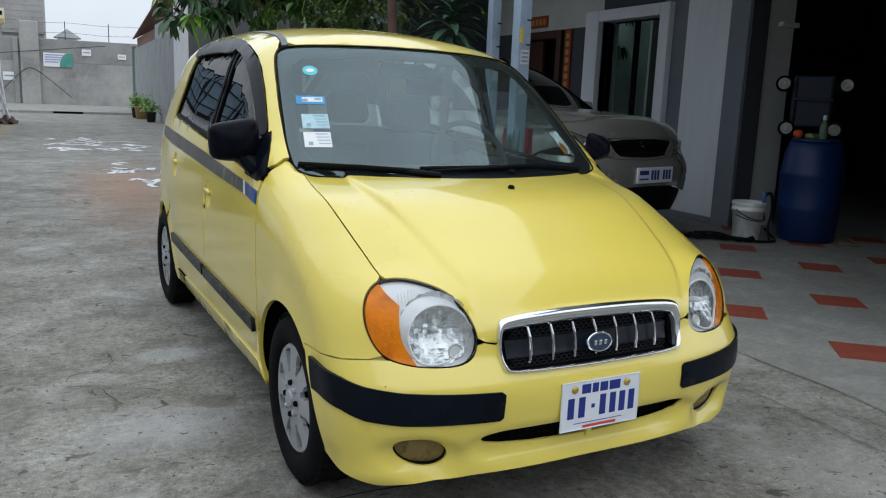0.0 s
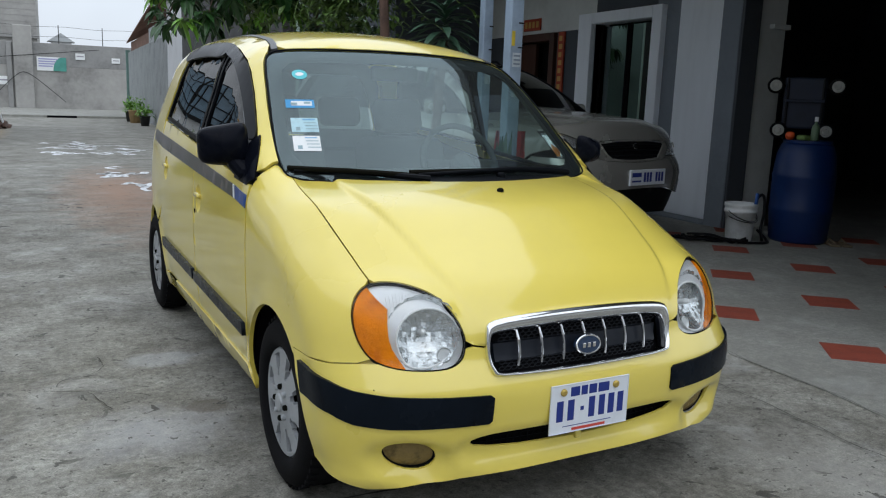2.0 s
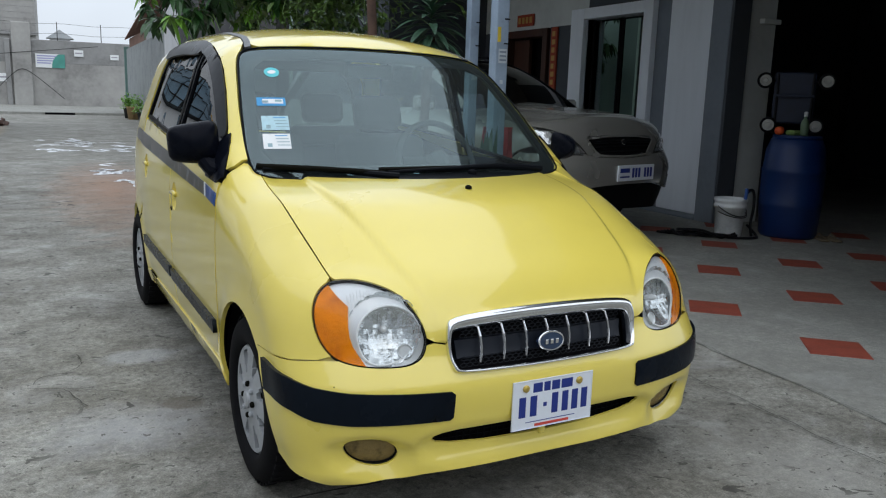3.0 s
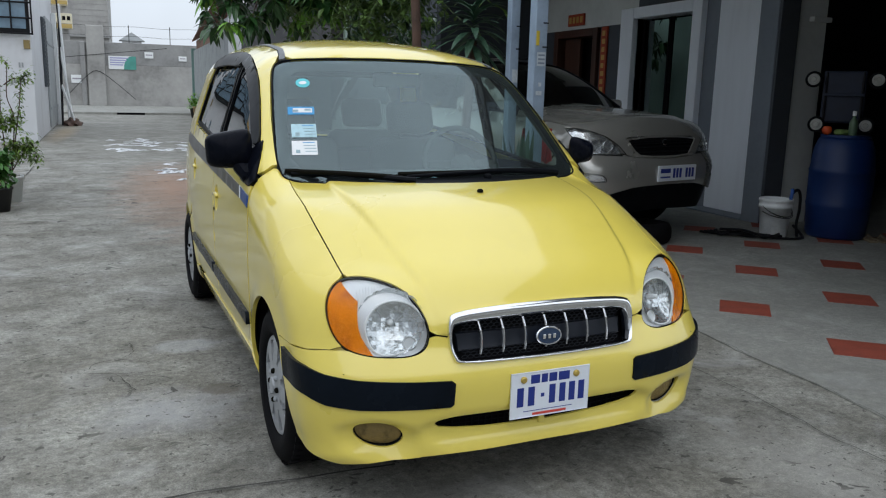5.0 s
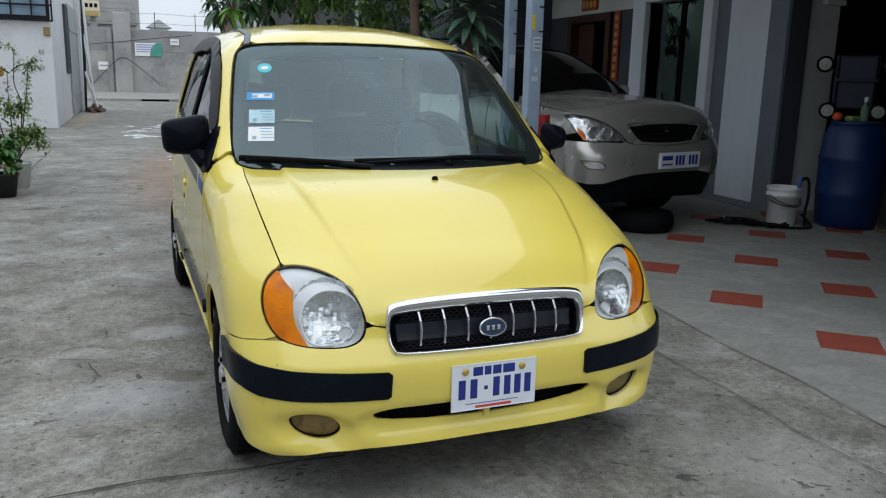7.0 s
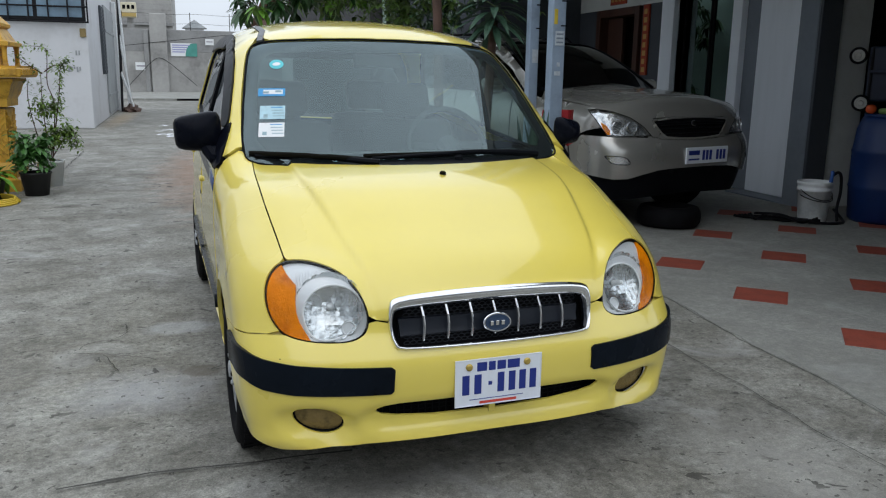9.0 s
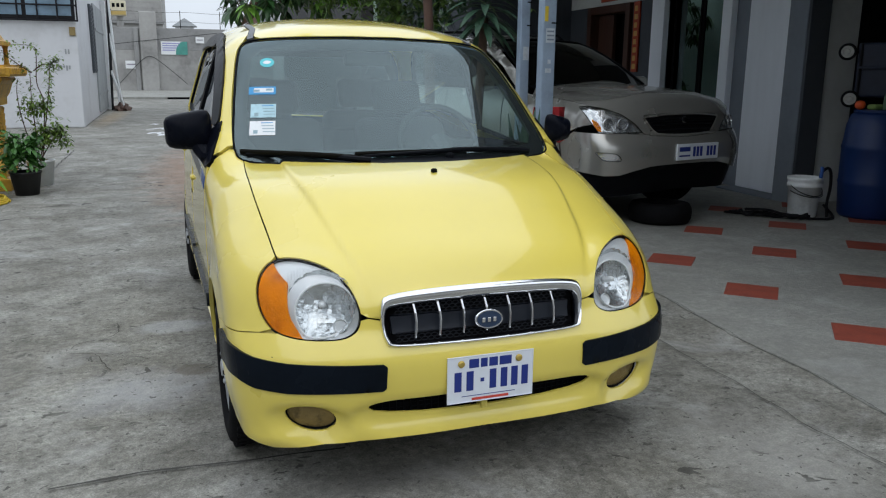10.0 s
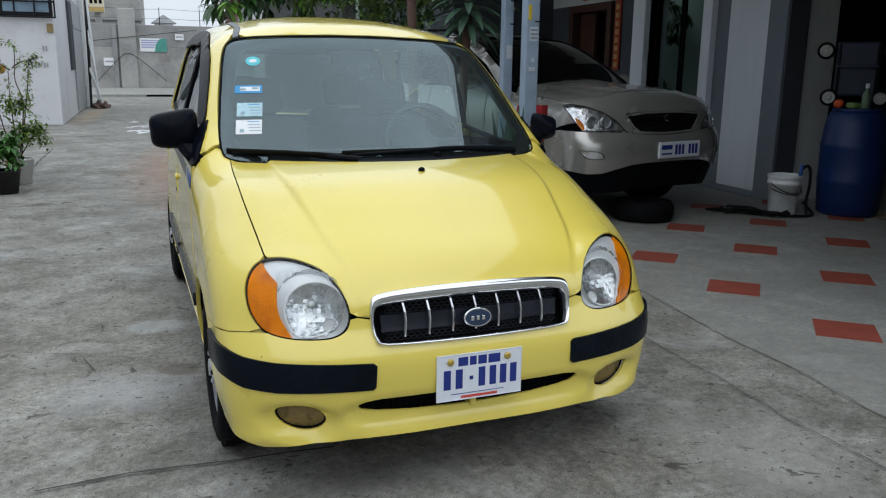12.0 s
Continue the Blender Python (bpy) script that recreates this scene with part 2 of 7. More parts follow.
class Skin:
    """Panels cut from a smooth body given by field(u, v, z) < 0 inside."""

    def __init__(self, field):
        self.field = field

    def project(self, way, ab):
        """Parameters to points on the body. way: ('roll', z0), ('pan', v0) or ('gaze', centre, ahead)."""
        ab = np.asarray(ab, float)
        o, d = np.zeros((len(ab), 3)), np.zeros((len(ab), 3))
        if way[0] == "roll":
            o[:, 1], o[:, 2] = ab[:, 1], way[1]
            d[:, 0], d[:, 2] = np.sin(ab[:, 0] / 0.75), np.cos(ab[:, 0] / 0.75)
        elif way[0] == "pan":
            o[:, 1], o[:, 2] = way[1], ab[:, 1]
            sign = way[2]
            d[:, 0], d[:, 1] = np.sin(ab[:, 0] / 0.9), sign * np.cos(ab[:, 0] / 0.9)
        else:
            ahead = Vector(way[2]).normalized()
            right = Vector((1, 0, 0))
            up = right.cross(ahead)
            o[:] = way[1]
            d[:] = np.array(ahead) + ab[:, :1] * np.array(right) + ab[:, 1:] * np.array(up)
            d /= np.linalg.norm(d, axis=1)[:, None]
        steps = np.linspace(2.6, 0.05, 180)
        hit = np.full(len(ab), 0.05)
        found = np.zeros(len(ab), bool)
        for r in steps:
            q = o + d * r
            new_hit = ~found & (self.field(q[:, 0], q[:, 1], q[:, 2]) < 0)
            hit[new_hit] = r
            found |= new_hit
        a, b = hit, hit + (steps[0] - steps[1])
        for _ in range(14):
            c = (a + b) / 2
            q = o + d * c[:, None]
            inside = self.field(q[:, 0], q[:, 1], q[:, 2]) < 0
            a, b = np.where(inside, c, a), np.where(inside, b, c)
        return o + d * a[:, None]

    def settle(self, pts):
        """Points moved along the normal onto the body."""
        p = np.array([tuple(q) for q in pts], float)
        for _ in range(6):
            f = self.field(p[:, 0], p[:, 1], p[:, 2])
            p = p - self.normals(p) * f[:, None] * 0.9
        return p

    def params(self, way, pts, on_body=True):
        out = []
        for u, v, z in self.settle(pts) if on_body else pts:
            if way[0] == "roll":
                out.append((0.75 * math.atan2(u, z - way[1]), v))
            elif way[0] == "pan":
                out.append((0.9 * math.atan2(u, way[2] * (v - way[1])), z))
            else:
                ahead = Vector(way[2]).normalized()
                right = Vector((1, 0, 0))
                up = right.cross(ahead)
                q = Vector((u, v, z)) - Vector(way[1])
                k = q.dot(ahead)
                out.append((q.dot(right) / k, q.dot(up) / k))
        return out

    def normals(self, p):
        e, g = 0.004, np.zeros_like(p)
        for i in range(3):
            s = np.zeros(3)
            s[i] = e
            hi, lo = p + s, p - s
            g[:, i] = self.field(hi[:, 0], hi[:, 1], hi[:, 2]) - self.field(lo[:, 0], lo[:, 1], lo[:, 2])
        return g / np.maximum(np.linalg.norm(g, axis=1)[:, None], 1e-9)

    def panel(self, way, outline, holes=(), off=0.0, depth=0.018, step=0.03, dish=None):
        """A sheet on the body inside the outline and outside the holes, with rims turned inwards by depth."""
        from_loops, edges, verts = [], [], []
        for loop in (outline, *holes):
            ab = self.params(way, loop)
            fine = []
            for (x0, y0), (x1, y1) in zip(ab, ab[1:] + ab[:1]):
                n = max(1, int(math.ceil(math.hypot(x1 - x0, y1 - y0) / step)))
                fine += [(x0 + (x1 - x0) * i / n, y0 + (y1 - y0) * i / n) for i in range(n)]
            start = len(verts)
            verts += fine
            edges += [(start + i, start + (i + 1) % len(fine)) for i in range(len(fine))]
            from_loops.append((start, len(fine)))
        poly = [np.array(verts[s : s + n]) for s, n in from_loops]

        def inside(x, y):
            c = np.zeros(len(x), bool)
            for q in poly:
                r = np.roll(q, -1, axis=0)
                for (x0, y0), (x1, y1) in zip(q, r):
                    if y0 != y1:
                        c ^= ((y0 > y) != (y1 > y)) & (x < (x1 - x0) * (y - y0) / (y1 - y0) + x0)
            return c

        lo, hi = poly[0].min(0), poly[0].max(0)
        gx, gy = np.meshgrid(np.arange(lo[0] + step / 2, hi[0], step), np.arange(lo[1] + step / 2, hi[1], step))
        gx, gy = gx.ravel(), gy.ravel()
        rim = np.vstack(poly)
        keep = inside(gx, gy)
        gx, gy = gx[keep], gy[keep]
        if len(gx):
            near = np.min(np.hypot(gx[:, None] - rim[None, :, 0], gy[:, None] - rim[None, :, 1]), axis=1) > step * 0.55
            gx, gy = gx[near], gy[near]
        every = [Vector(p) for p in verts] + [Vector(p) for p in zip(gx, gy)]
        got, _, tris, *_ = delaunay_2d_cdt(every, edges, [], 0, 1e-6)
        ab = np.array([tuple(p) for p in got])
        tris = np.array([t for t in tris if len(t) == 3])
        mid = ab[tris].mean(1)
        tris = tris[inside(mid[:, 0], mid[:, 1])]
        p = self.project(way, ab)
        nrm = self.normals(p)
        shift = np.full(len(p), off)
        if dish is not None:
            shift = shift + dish(p)
        q = p + nrm * shift[:, None]
        bm = bmesh.new()
        vs = [bm.verts.new(c) for c in q]
        count = {}
        for t in tris:
            a, b, c = (int(i) for i in t)
            face_n = np.cross(q[b] - q[a], q[c] - q[a])
            if face_n @ nrm[a] < 0:
                b, c = c, b
            try:
                f = bm.faces.new((vs[a], vs[b], vs[c]))
                f.smooth = True
            except ValueError:
                continue
            for e in ((a, b), (b, c), (c, a)):
                count[tuple(sorted(e))] = e if tuple(sorted(e)) not in count else None
        if depth > 0:
            top, low = {}, {}
            for e in [e for e in count.values() if e]:
                for i in e:
                    if i not in top:
                        top[i] = bm.verts.new(q[i])
                        low[i] = bm.verts.new(q[i] - nrm[i] * depth)
                f = bm.faces.new((top[e[1]], top[e[0]], low[e[0]], low[e[1]]))
                f.smooth = True
        for v in [v for v in bm.verts if not v.link_faces]:
            bm.verts.remove(v)
        return bm

    def line(self, way, pts, r=0.003, off=0.0, segs=6):
        """A thin bead along a path on the body."""
        ab = self.params(way, pts)
        fine = []
        for (x0, y0), (x1, y1) in zip(ab, ab[1:]):
            n = max(1, int(math.hypot(x1 - x0, y1 - y0) / 0.02))
            fine += [(x0 + (x1 - x0) * i / n, y0 + (y1 - y0) * i / n) for i in range(n)]
        fine.append(ab[-1])
        p = self.project(way, fine)
        q = p + self.normals(p) * off
        return add_tube(bmesh.new(), [Vector(c) for c in q], r, segs)


def ellipse(cu, v, cz, ru, rz, n=28, turn=0.0):
    c, s = math.cos(radians(turn)), math.sin(radians(turn))
    out = []
    for i in range(n):
        a = 2 * math.pi * i / n
        x, y = ru * math.cos(a), rz * math.sin(a)
        out.append((cu + x * c - y * s, v, cz + x * s + y * c))
    return out


def mirrored(pts, s):
    return [(p[0] * s, p[1], p[2]) for p in pts]



# ---- materials of the place ----
def concrete_material(name="alley_concrete", gain=1.0, marks=True):
    """Worn cast concrete: broad tonal drift, trowel sweeps, dark specks, pale worn patches, a reddish dirt drift."""
    m = mat(name, (0.27, 0.265, 0.245), 0.82)
    n, l = m.node_tree.nodes, m.node_tree.links
    p = n["Principled BSDF"]
    co = n.new("ShaderNodeTexCoord").outputs["Object"]

    def noise_of(scale, detail=6.0, dist=0.0, stretch=None, rough=0.6):
        t = n.new("ShaderNodeTexNoise")
        t.inputs["Scale"].default_value, t.inputs["Detail"].default_value, t.inputs["Distortion"].default_value, t.inputs["Roughness"].default_value = scale, detail, dist, rough
        if stretch:
            mp = n.new("ShaderNodeMapping")
            mp.inputs["Scale"].default_value = stretch
            l.new(co, mp.inputs[0]), l.new(mp.outputs[0], t.inputs[0])
        else:
            l.new(co, t.inputs[0])
        return t.outputs[0]

    def ramp(src, stops):
        r = n.new("ShaderNodeValToRGB")
        e = r.color_ramp.elements
        for i, (x, c) in enumerate(stops):
            k = e[i] if i < 2 else e.new(x)
            k.position, k.color = x, (*c, 1) if len(c) == 3 else c
        l.new(src, r.inputs[0])
        return r.outputs[0]

    def mix(a, b, f, kind="MIX"):
        x = n.new("ShaderNodeMix")
        x.data_type, x.blend_type = "RGBA", kind
        l.new(a, x.inputs[6])
        if isinstance(b, tuple):
            x.inputs[7].default_value = (*b, 1)
        else:
            l.new(b, x.inputs[7])
        if isinstance(f, float):
            x.inputs[0].default_value = f
        else:
            l.new(f, x.inputs[0])
        return x.outputs[2]

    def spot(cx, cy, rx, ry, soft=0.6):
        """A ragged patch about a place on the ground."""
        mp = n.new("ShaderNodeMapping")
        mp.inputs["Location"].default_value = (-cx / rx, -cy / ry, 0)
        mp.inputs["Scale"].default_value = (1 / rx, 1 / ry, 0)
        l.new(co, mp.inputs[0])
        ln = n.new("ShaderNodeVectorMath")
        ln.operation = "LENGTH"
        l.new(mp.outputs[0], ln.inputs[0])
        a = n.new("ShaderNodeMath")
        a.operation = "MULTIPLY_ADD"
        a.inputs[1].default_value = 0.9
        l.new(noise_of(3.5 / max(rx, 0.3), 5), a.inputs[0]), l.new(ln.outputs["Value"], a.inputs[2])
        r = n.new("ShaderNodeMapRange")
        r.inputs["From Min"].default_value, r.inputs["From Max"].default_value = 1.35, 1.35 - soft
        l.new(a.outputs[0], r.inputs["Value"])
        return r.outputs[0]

    base = ramp(noise_of(0.55, 7), [(0.3, (0.128, 0.121, 0.103)), (0.72, (0.245, 0.238, 0.215)), (0.5, (0.182, 0.174, 0.152))])
    base = mix(base, ramp(noise_of(1.6, 9, 0.5, None, 0.65), [(0.36, (0.135, 0.132, 0.115)), (0.70, (0.33, 0.335, 0.32))]), 0.45)
    base = mix(base, ramp(noise_of(7, 9, 0.3, None, 0.68), [(0.38, (0.28, 0.275, 0.26)), (0.62, (0.68, 0.68, 0.67))]), 0.42, "OVERLAY")
    grit = ramp(noise_of(34, 8, 0.2, None, 0.75), [(0.38, (0.20, 0.20, 0.19)), (0.62, (0.74, 0.74, 0.73))])
    base = mix(base, grit, 0.55, "OVERLAY")
    fine = ramp(noise_of(150, 6, 0.0, None, 0.8), [(0.38, (0.24, 0.24, 0.23)), (0.62, (0.76, 0.76, 0.76))])
    base = mix(base, fine, 0.65, "OVERLAY")
    streaks = ramp(noise_of(2.4, 10, 0.9, (1.0, 1.1, 1), 0.7), [(0.40, (0.27, 0.262, 0.24)), (0.58, (0.70, 0.70, 0.70))])
    base = mix(base, streaks, 0.38 if marks else 0.2, "OVERLAY")
    where = ramp(noise_of(1.7, 4), [(0.46, (0, 0, 0)), (0.56, (1, 1, 1))])
    pale = ramp(noise_of(2.3, 9, 0.8), [(0.56, (0, 0, 0)), (0.72, (1, 1, 1))])
    base = mix(base, (0.47, 0.47, 0.46), mixf(n, l, pale, 0.42))
    if marks:
        base = mix(base, (0.44, 0.45, 0.47), mixf(n, l, spot(0.45, 3.02, 0.40, 0.32, 0.7), 0.5))
        base = mix(base, (0.44, 0.45, 0.47), mixf(n, l, spot(0.55, 3.85, 0.22, 0.14, 0.35), 0.4))
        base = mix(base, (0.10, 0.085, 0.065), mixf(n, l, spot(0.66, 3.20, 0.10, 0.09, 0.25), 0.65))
        base = mix(base, (0.40, 0.395, 0.37), mixf(n, l, spot(2.55, 1.75, 0.42, 0.75, 0.9), 0.45))
        # wet stain before the bumper, made darker to paint in the car's shadow
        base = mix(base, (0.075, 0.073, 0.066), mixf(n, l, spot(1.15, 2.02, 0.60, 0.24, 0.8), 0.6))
        base = mix(base, (0.31, 0.185, 0.120), mixf(n, l, spot(0.85, 10.5, 0.95, 4.6, 0.9), 0.9))
        base = mix(base, (0.31, 0.235, 0.145), mixf(n, l, spot(-1.25, 23.0, 0.42, 5.5, 0.7), 0.7))
        base = mix(base, (0.085, 0.078, 0.065), mixf(n, l, spot(-1.00, 10.2, 0.16, 2.0, 0.6), 0.6))
    specks = ramp(noise_of(8.5, 4, 0.8, (1, 1.15, 1), 0.6), [(0.625, (0, 0, 0)), (0.637, (1, 1, 1))])
    base = mix(base, (0.040, 0.038, 0.032), mixf(n, l, both_of(n, l, specks, where), 0.85 if marks else 0.3))
    flecks = ramp(noise_of(27, 3, 0.5, None, 0.55), [(0.645, (0, 0, 0)), (0.665, (1, 1, 1))])
    base = mix(base, (0.055, 0.052, 0.045), mixf(n, l, flecks, 0.8 if marks else 0.3))
    if not marks:
        base = mix(base, (0.215, 0.22, 0.205), 0.5)
    base = mix(base, (gain, gain, gain), 1.0, "MULTIPLY")
    l.new(base, p.inputs["Base Color"])
    rr = n.new("ShaderNodeMapRange")
    rr.inputs["To Min"].default_value, rr.inputs["To Max"].default_value = 0.92, 0.55
    l.new(noise_of(1.1, 6), rr.inputs["Value"]), l.new(rr.outputs[0], p.inputs["Roughness"])
    b = n.new("ShaderNodeBump")
    b.inputs["Strength"].default_value, b.inputs["Distance"].default_value = 0.7, 0.008
    l.new(noise_of(55, 8), b.inputs["Height"]), l.new(b.outputs[0], p.inputs["Normal"])
    return m


def both_of(n, l, a, b):
    """The product of two factors."""
    x = n.new("ShaderNodeMath")
    x.operation = "MULTIPLY"
    l.new(a, x.inputs[0]), l.new(b, x.inputs[1])
    return x.outputs[0]


def mixf(n, l, src, k):
    """The factor src, scaled by k."""
    x = n.new("ShaderNodeMath")
    x.operation = "MULTIPLY"
    x.inputs[1].default_value = k
    l.new(src, x.inputs[0])
    return x.outputs[0]


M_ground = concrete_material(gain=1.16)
M_apron = concrete_material("carport_screed", 1.32, False)
M_tile = mat("red_clay_tile", (0.26, 0.055, 0.032), 0.7, vary=0.28, scale=9, bump=0.3, bscale=70)
M_joint = mat("joint_dark", (0.060, 0.057, 0.050), 0.95, vary=0.3, scale=20)
M_render_white = mat("white_wall_paint", (0.62, 0.63, 0.645), 0.85, vary=0.06, scale=1.6, bump=0.15, bscale=60, dark=(0.55, 0.555, 0.56))
M_far_wall = mat("rough_cement_wall", (0.33, 0.325, 0.31), 0.92, vary=0.35, scale=0.8, bump=0.4, bscale=20, detail=9)
M_far_top = mat("rough_cement_upper", (0.27, 0.27, 0.265), 0.92, vary=0.3, scale=1.1, bump=0.4, bscale=20, detail=9)
M_grey_wall = mat("blue_grey_wall_paint", (0.19, 0.215, 0.25), 0.8, vary=0.12, scale=2.5, bump=0.1, bscale=60)
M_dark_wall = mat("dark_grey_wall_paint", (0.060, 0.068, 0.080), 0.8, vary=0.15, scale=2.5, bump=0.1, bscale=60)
M_cream = mat("cream_wall_paint", (0.60, 0.62, 0.60), 0.85, vary=0.12, scale=2, bump=0.1, bscale=60)
M_column = mat("white_column_paint", (0.82, 0.86, 0.91), 0.75, vary=0.10, scale=2.2, bump=0.1, bscale=80, streak=(1, 1, 0.15))
M_soffit = mat("dark_soffit", (0.24, 0.24, 0.24), 0.9, vary=0.2, scale=1.5)
M_pipe = mat("blue_grey_steel_paint", (0.28, 0.36, 0.46), 0.5, vary=0.2, scale=6, bump=0.05, bscale=100)
M_iron = mat("black_iron", (0.010, 0.010, 0.012), 0.5, spec=0.2, vary=0.2, scale=10)
M_pane = glass("dark_pane", (0.06, 0.07, 0.075), 3.0, 0.0, 0.0, (0.85, 1.0, 0.95))
M_wood = mat("dark_wood", (0.062, 0.022, 0.012), 0.5, vary=0.35, scale=5, streak=(1, 1, 0.1))
M_red_paper = mat("red_paper", (0.36, 0.055, 0.022), 0.7, vary=0.2, scale=14)
M_gold = mat("gold_ink", (0.52, 0.30, 0.07), 0.5)
M_rust = mat("rusty_sheet", (0.19, 0.105, 0.075), 0.8, vary=0.4, scale=3, bump=0.3, bscale=40)
M_sheet = mat("grey_metal_sheet", (0.33, 0.35, 0.355), 0.65, vary=0.22, scale=1.5)
M_leaf = mat("mango_leaf", (0.024, 0.080, 0.018), 0.38, vary=0.5, scale=4, dark=(0.010, 0.036, 0.010))
M_leaf_new = mat("young_leaf", (0.13, 0.30, 0.028), 0.45, vary=0.35, scale=5)
M_vine = mat("vine_leaf", (0.075, 0.14, 0.025), 0.5, vary=0.4, scale=6)
M_agave = mat("agave_leaf", (0.035, 0.085, 0.050), 0.5, vary=0.35, scale=5)
M_bark = mat("bark", (0.10, 0.060, 0.045), 0.9, vary=0.35, scale=10, bump=0.5, bscale=30)

# ---- ground, apron and tiles ----
ground = bmesh.new()
bmesh.ops.create_grid(ground, x_segments=40, y_segments=40, size=300)
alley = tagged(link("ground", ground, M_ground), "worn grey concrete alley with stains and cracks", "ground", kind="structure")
edge_pts = [(3.12, -8.8), (3.16, -0.5), (3.18, 0.6), (3.20, 1.55), (3.21, 2.02), (3.245, 2.45), (3.235, 2.75), (3.245, 3.02), (3.285, 3.47), (3.29, 3.85), (3.25, 4.8), (3.20, 6.0), (3.2, 12.0)]
rng = random.Random(4)
bm = bmesh.new()
fine = [p for p in rounded([(x, y, 0) for x, y in edge_pts], 14, False)]
fine = [(p.x + 0.022 * noise.noise(Vector((p.y * 3.1, 0, 0))) + 0.010 * noise.noise(Vector((p.y * 13.0, 5, 0))), p.y) for p in fine]
outline = fine + [(14.0, 12.0), (14.0, -8.8)]
tops = [bm.verts.new((x, y, 0.006)) for x, y in outline]
bm.faces.new(tops)
lows = [bm.verts.new((x, y, -0.02)) for x, y in outline]
for i in range(len(outline)):
    j = (i + 1) % len(outline)
    bm.faces.new((tops[j], tops[i], lows[i], lows[j]))
bmesh.ops.recalc_face_normals(bm, faces=bm.faces)
apron = tagged(link("carport_floor", bm, M_apron), "smooth grey screed floor with inset red tiles", "floor", kind="structure")
tile_bm = box((-0.150, -0.150, -0.01), (0.150, 0.150, 0.0035), 0.004)
tile_me = bpy.data.meshes.new("floor_tile")
tile_bm.to_mesh(tile_me)
tile_bm.free()
tile_me.materials.append(M_tile)
for i in range(5):
    for j in range(-2, 5):
        t = new("floor_tile", tile_me)
        t.parent = apron
        t.matrix_basis = pose(3.885 + 0.86 * i + rng.uniform(-0.01, 0.01), 2.755 + 0.86 * j + rng.uniform(-0.01, 0.01), 0.006, 0, 0, -40 + rng.uniform(-1.5, 1.5))


def crack(name, pts, w, parent, stray=1.0):
    """A thin dark joint lying on the ground."""
    bm = bmesh.new()
    fine = rounded([(x, y, 0) for x, y in pts], 26, False)
    prev = None
    for i, p in enumerate(fine):
        k = w * (0.6 + 0.8 * abs(noise.noise(Vector((p.x * 9, p.y * 9, 2)))))
        d = fine[min(i + 1, len(fine) - 1)] - fine[max(i - 1, 0)]
        s = Vector((-d.y, d.x, 0)).normalized() * k
        wob = Vector((noise.noise(p * 6), noise.noise(p * 6 + Vector((3, 3, 3))), 0)) * (0.035 * stray) + Vector((noise.noise(p * 31), noise.noise(p * 31 + Vector((7, 1, 3))), 0)) * (0.012 * stray)
        a, b = bm.verts.new(p + wob + s + Vector((0, 0, 0.0085))), bm.verts.new(p + wob - s + Vector((0, 0, 0.0085)))
        if prev:
            bm.faces.new((prev[0], prev[1], b, a))
        prev = (a, b)
    ob = link(name, bm, M_joint)
    ob.parent = parent
    return ob


crack("joint", [(0.22, 2.25), (0.40, 2.265), (0.54, 2.28), (0.81, 2.27), (1.15, 2.27)], 0.0065, alley, 0.2)
crack("crack", edge_pts[1:11], 0.0018, alley, 0.6)
crack("crack", [(2.90, -1.0), (2.87, 0.5), (2.86, 1.7), (2.83, 1.95), (2.85, 2.26), (2.83, 2.99)], 0.0028, alley, 0.4)
crack("crack", [(0.10, 3.55), (0.15, 3.54), (0.23, 3.50), (0.38, 3.43), (0.46, 3.36)], 0.0026, alley, 0.6)
crack("crack", [(0.23, 3.49), (0.28, 3.34), (0.31, 3.27)], 0.0022, alley, 0.5)
crack("crack", [(0.13, 3.60), (0.15, 3.67), (0.30, 3.76), (0.29, 3.95)], 0.0022, alley, 0.5)
crack("crack", [(-0.96, 8.9), (-0.98, 10.2), (-1.02, 11.8), (-1.06, 13.5)], 0.008, alley)
crack("crack", [(-0.4, 7.3), (0.0, 7.34), (0.4, 7.25)], 0.004, alley)
crack("crack", [(0.2, 12.6), (0.7, 12.7), (1.3, 12.65)], 0.012, alley)
bm = bmesh.new()
for k in range(46):
    x, y = rng.uniform(-0.2, 1.5), rng.uniform(16.6, 20.0)
    if k > 34:
        x, y = rng.uniform(0.75, 1.2), rng.uniform(10.5, 13.5)
    pts = [(x, y, 0.006)]
    for _ in range(rng.randint(2, 5)):
        x, y = x + rng.uniform(-0.16, 0.2), y + rng.uniform(-0.3, 0.3)
        pts.append((x, y, 0.006))
    fine = rounded(pts, 4, False)
    prev = None
    for i, p in enumerate(fine):
        d = fine[min(i + 1, len(fine) - 1)] - fine[max(i - 1, 0)]
        s = Vector((-d.y, d.x, 0)).normalized() * rng.uniform(0.025, 0.055)
        a, b = bm.verts.new(p + s), bm.verts.new(p - s)
        if prev:
            bm.faces.new((prev[0], prev[1], b, a))
        prev = (a, b)
tagged(link("chalk_marks", bm, mat("chalk", (0.84, 0.86, 0.88), 0.9, vary=0.2, scale=8)), "faded white chalk marks on the alley", "marks", kind="stuff")

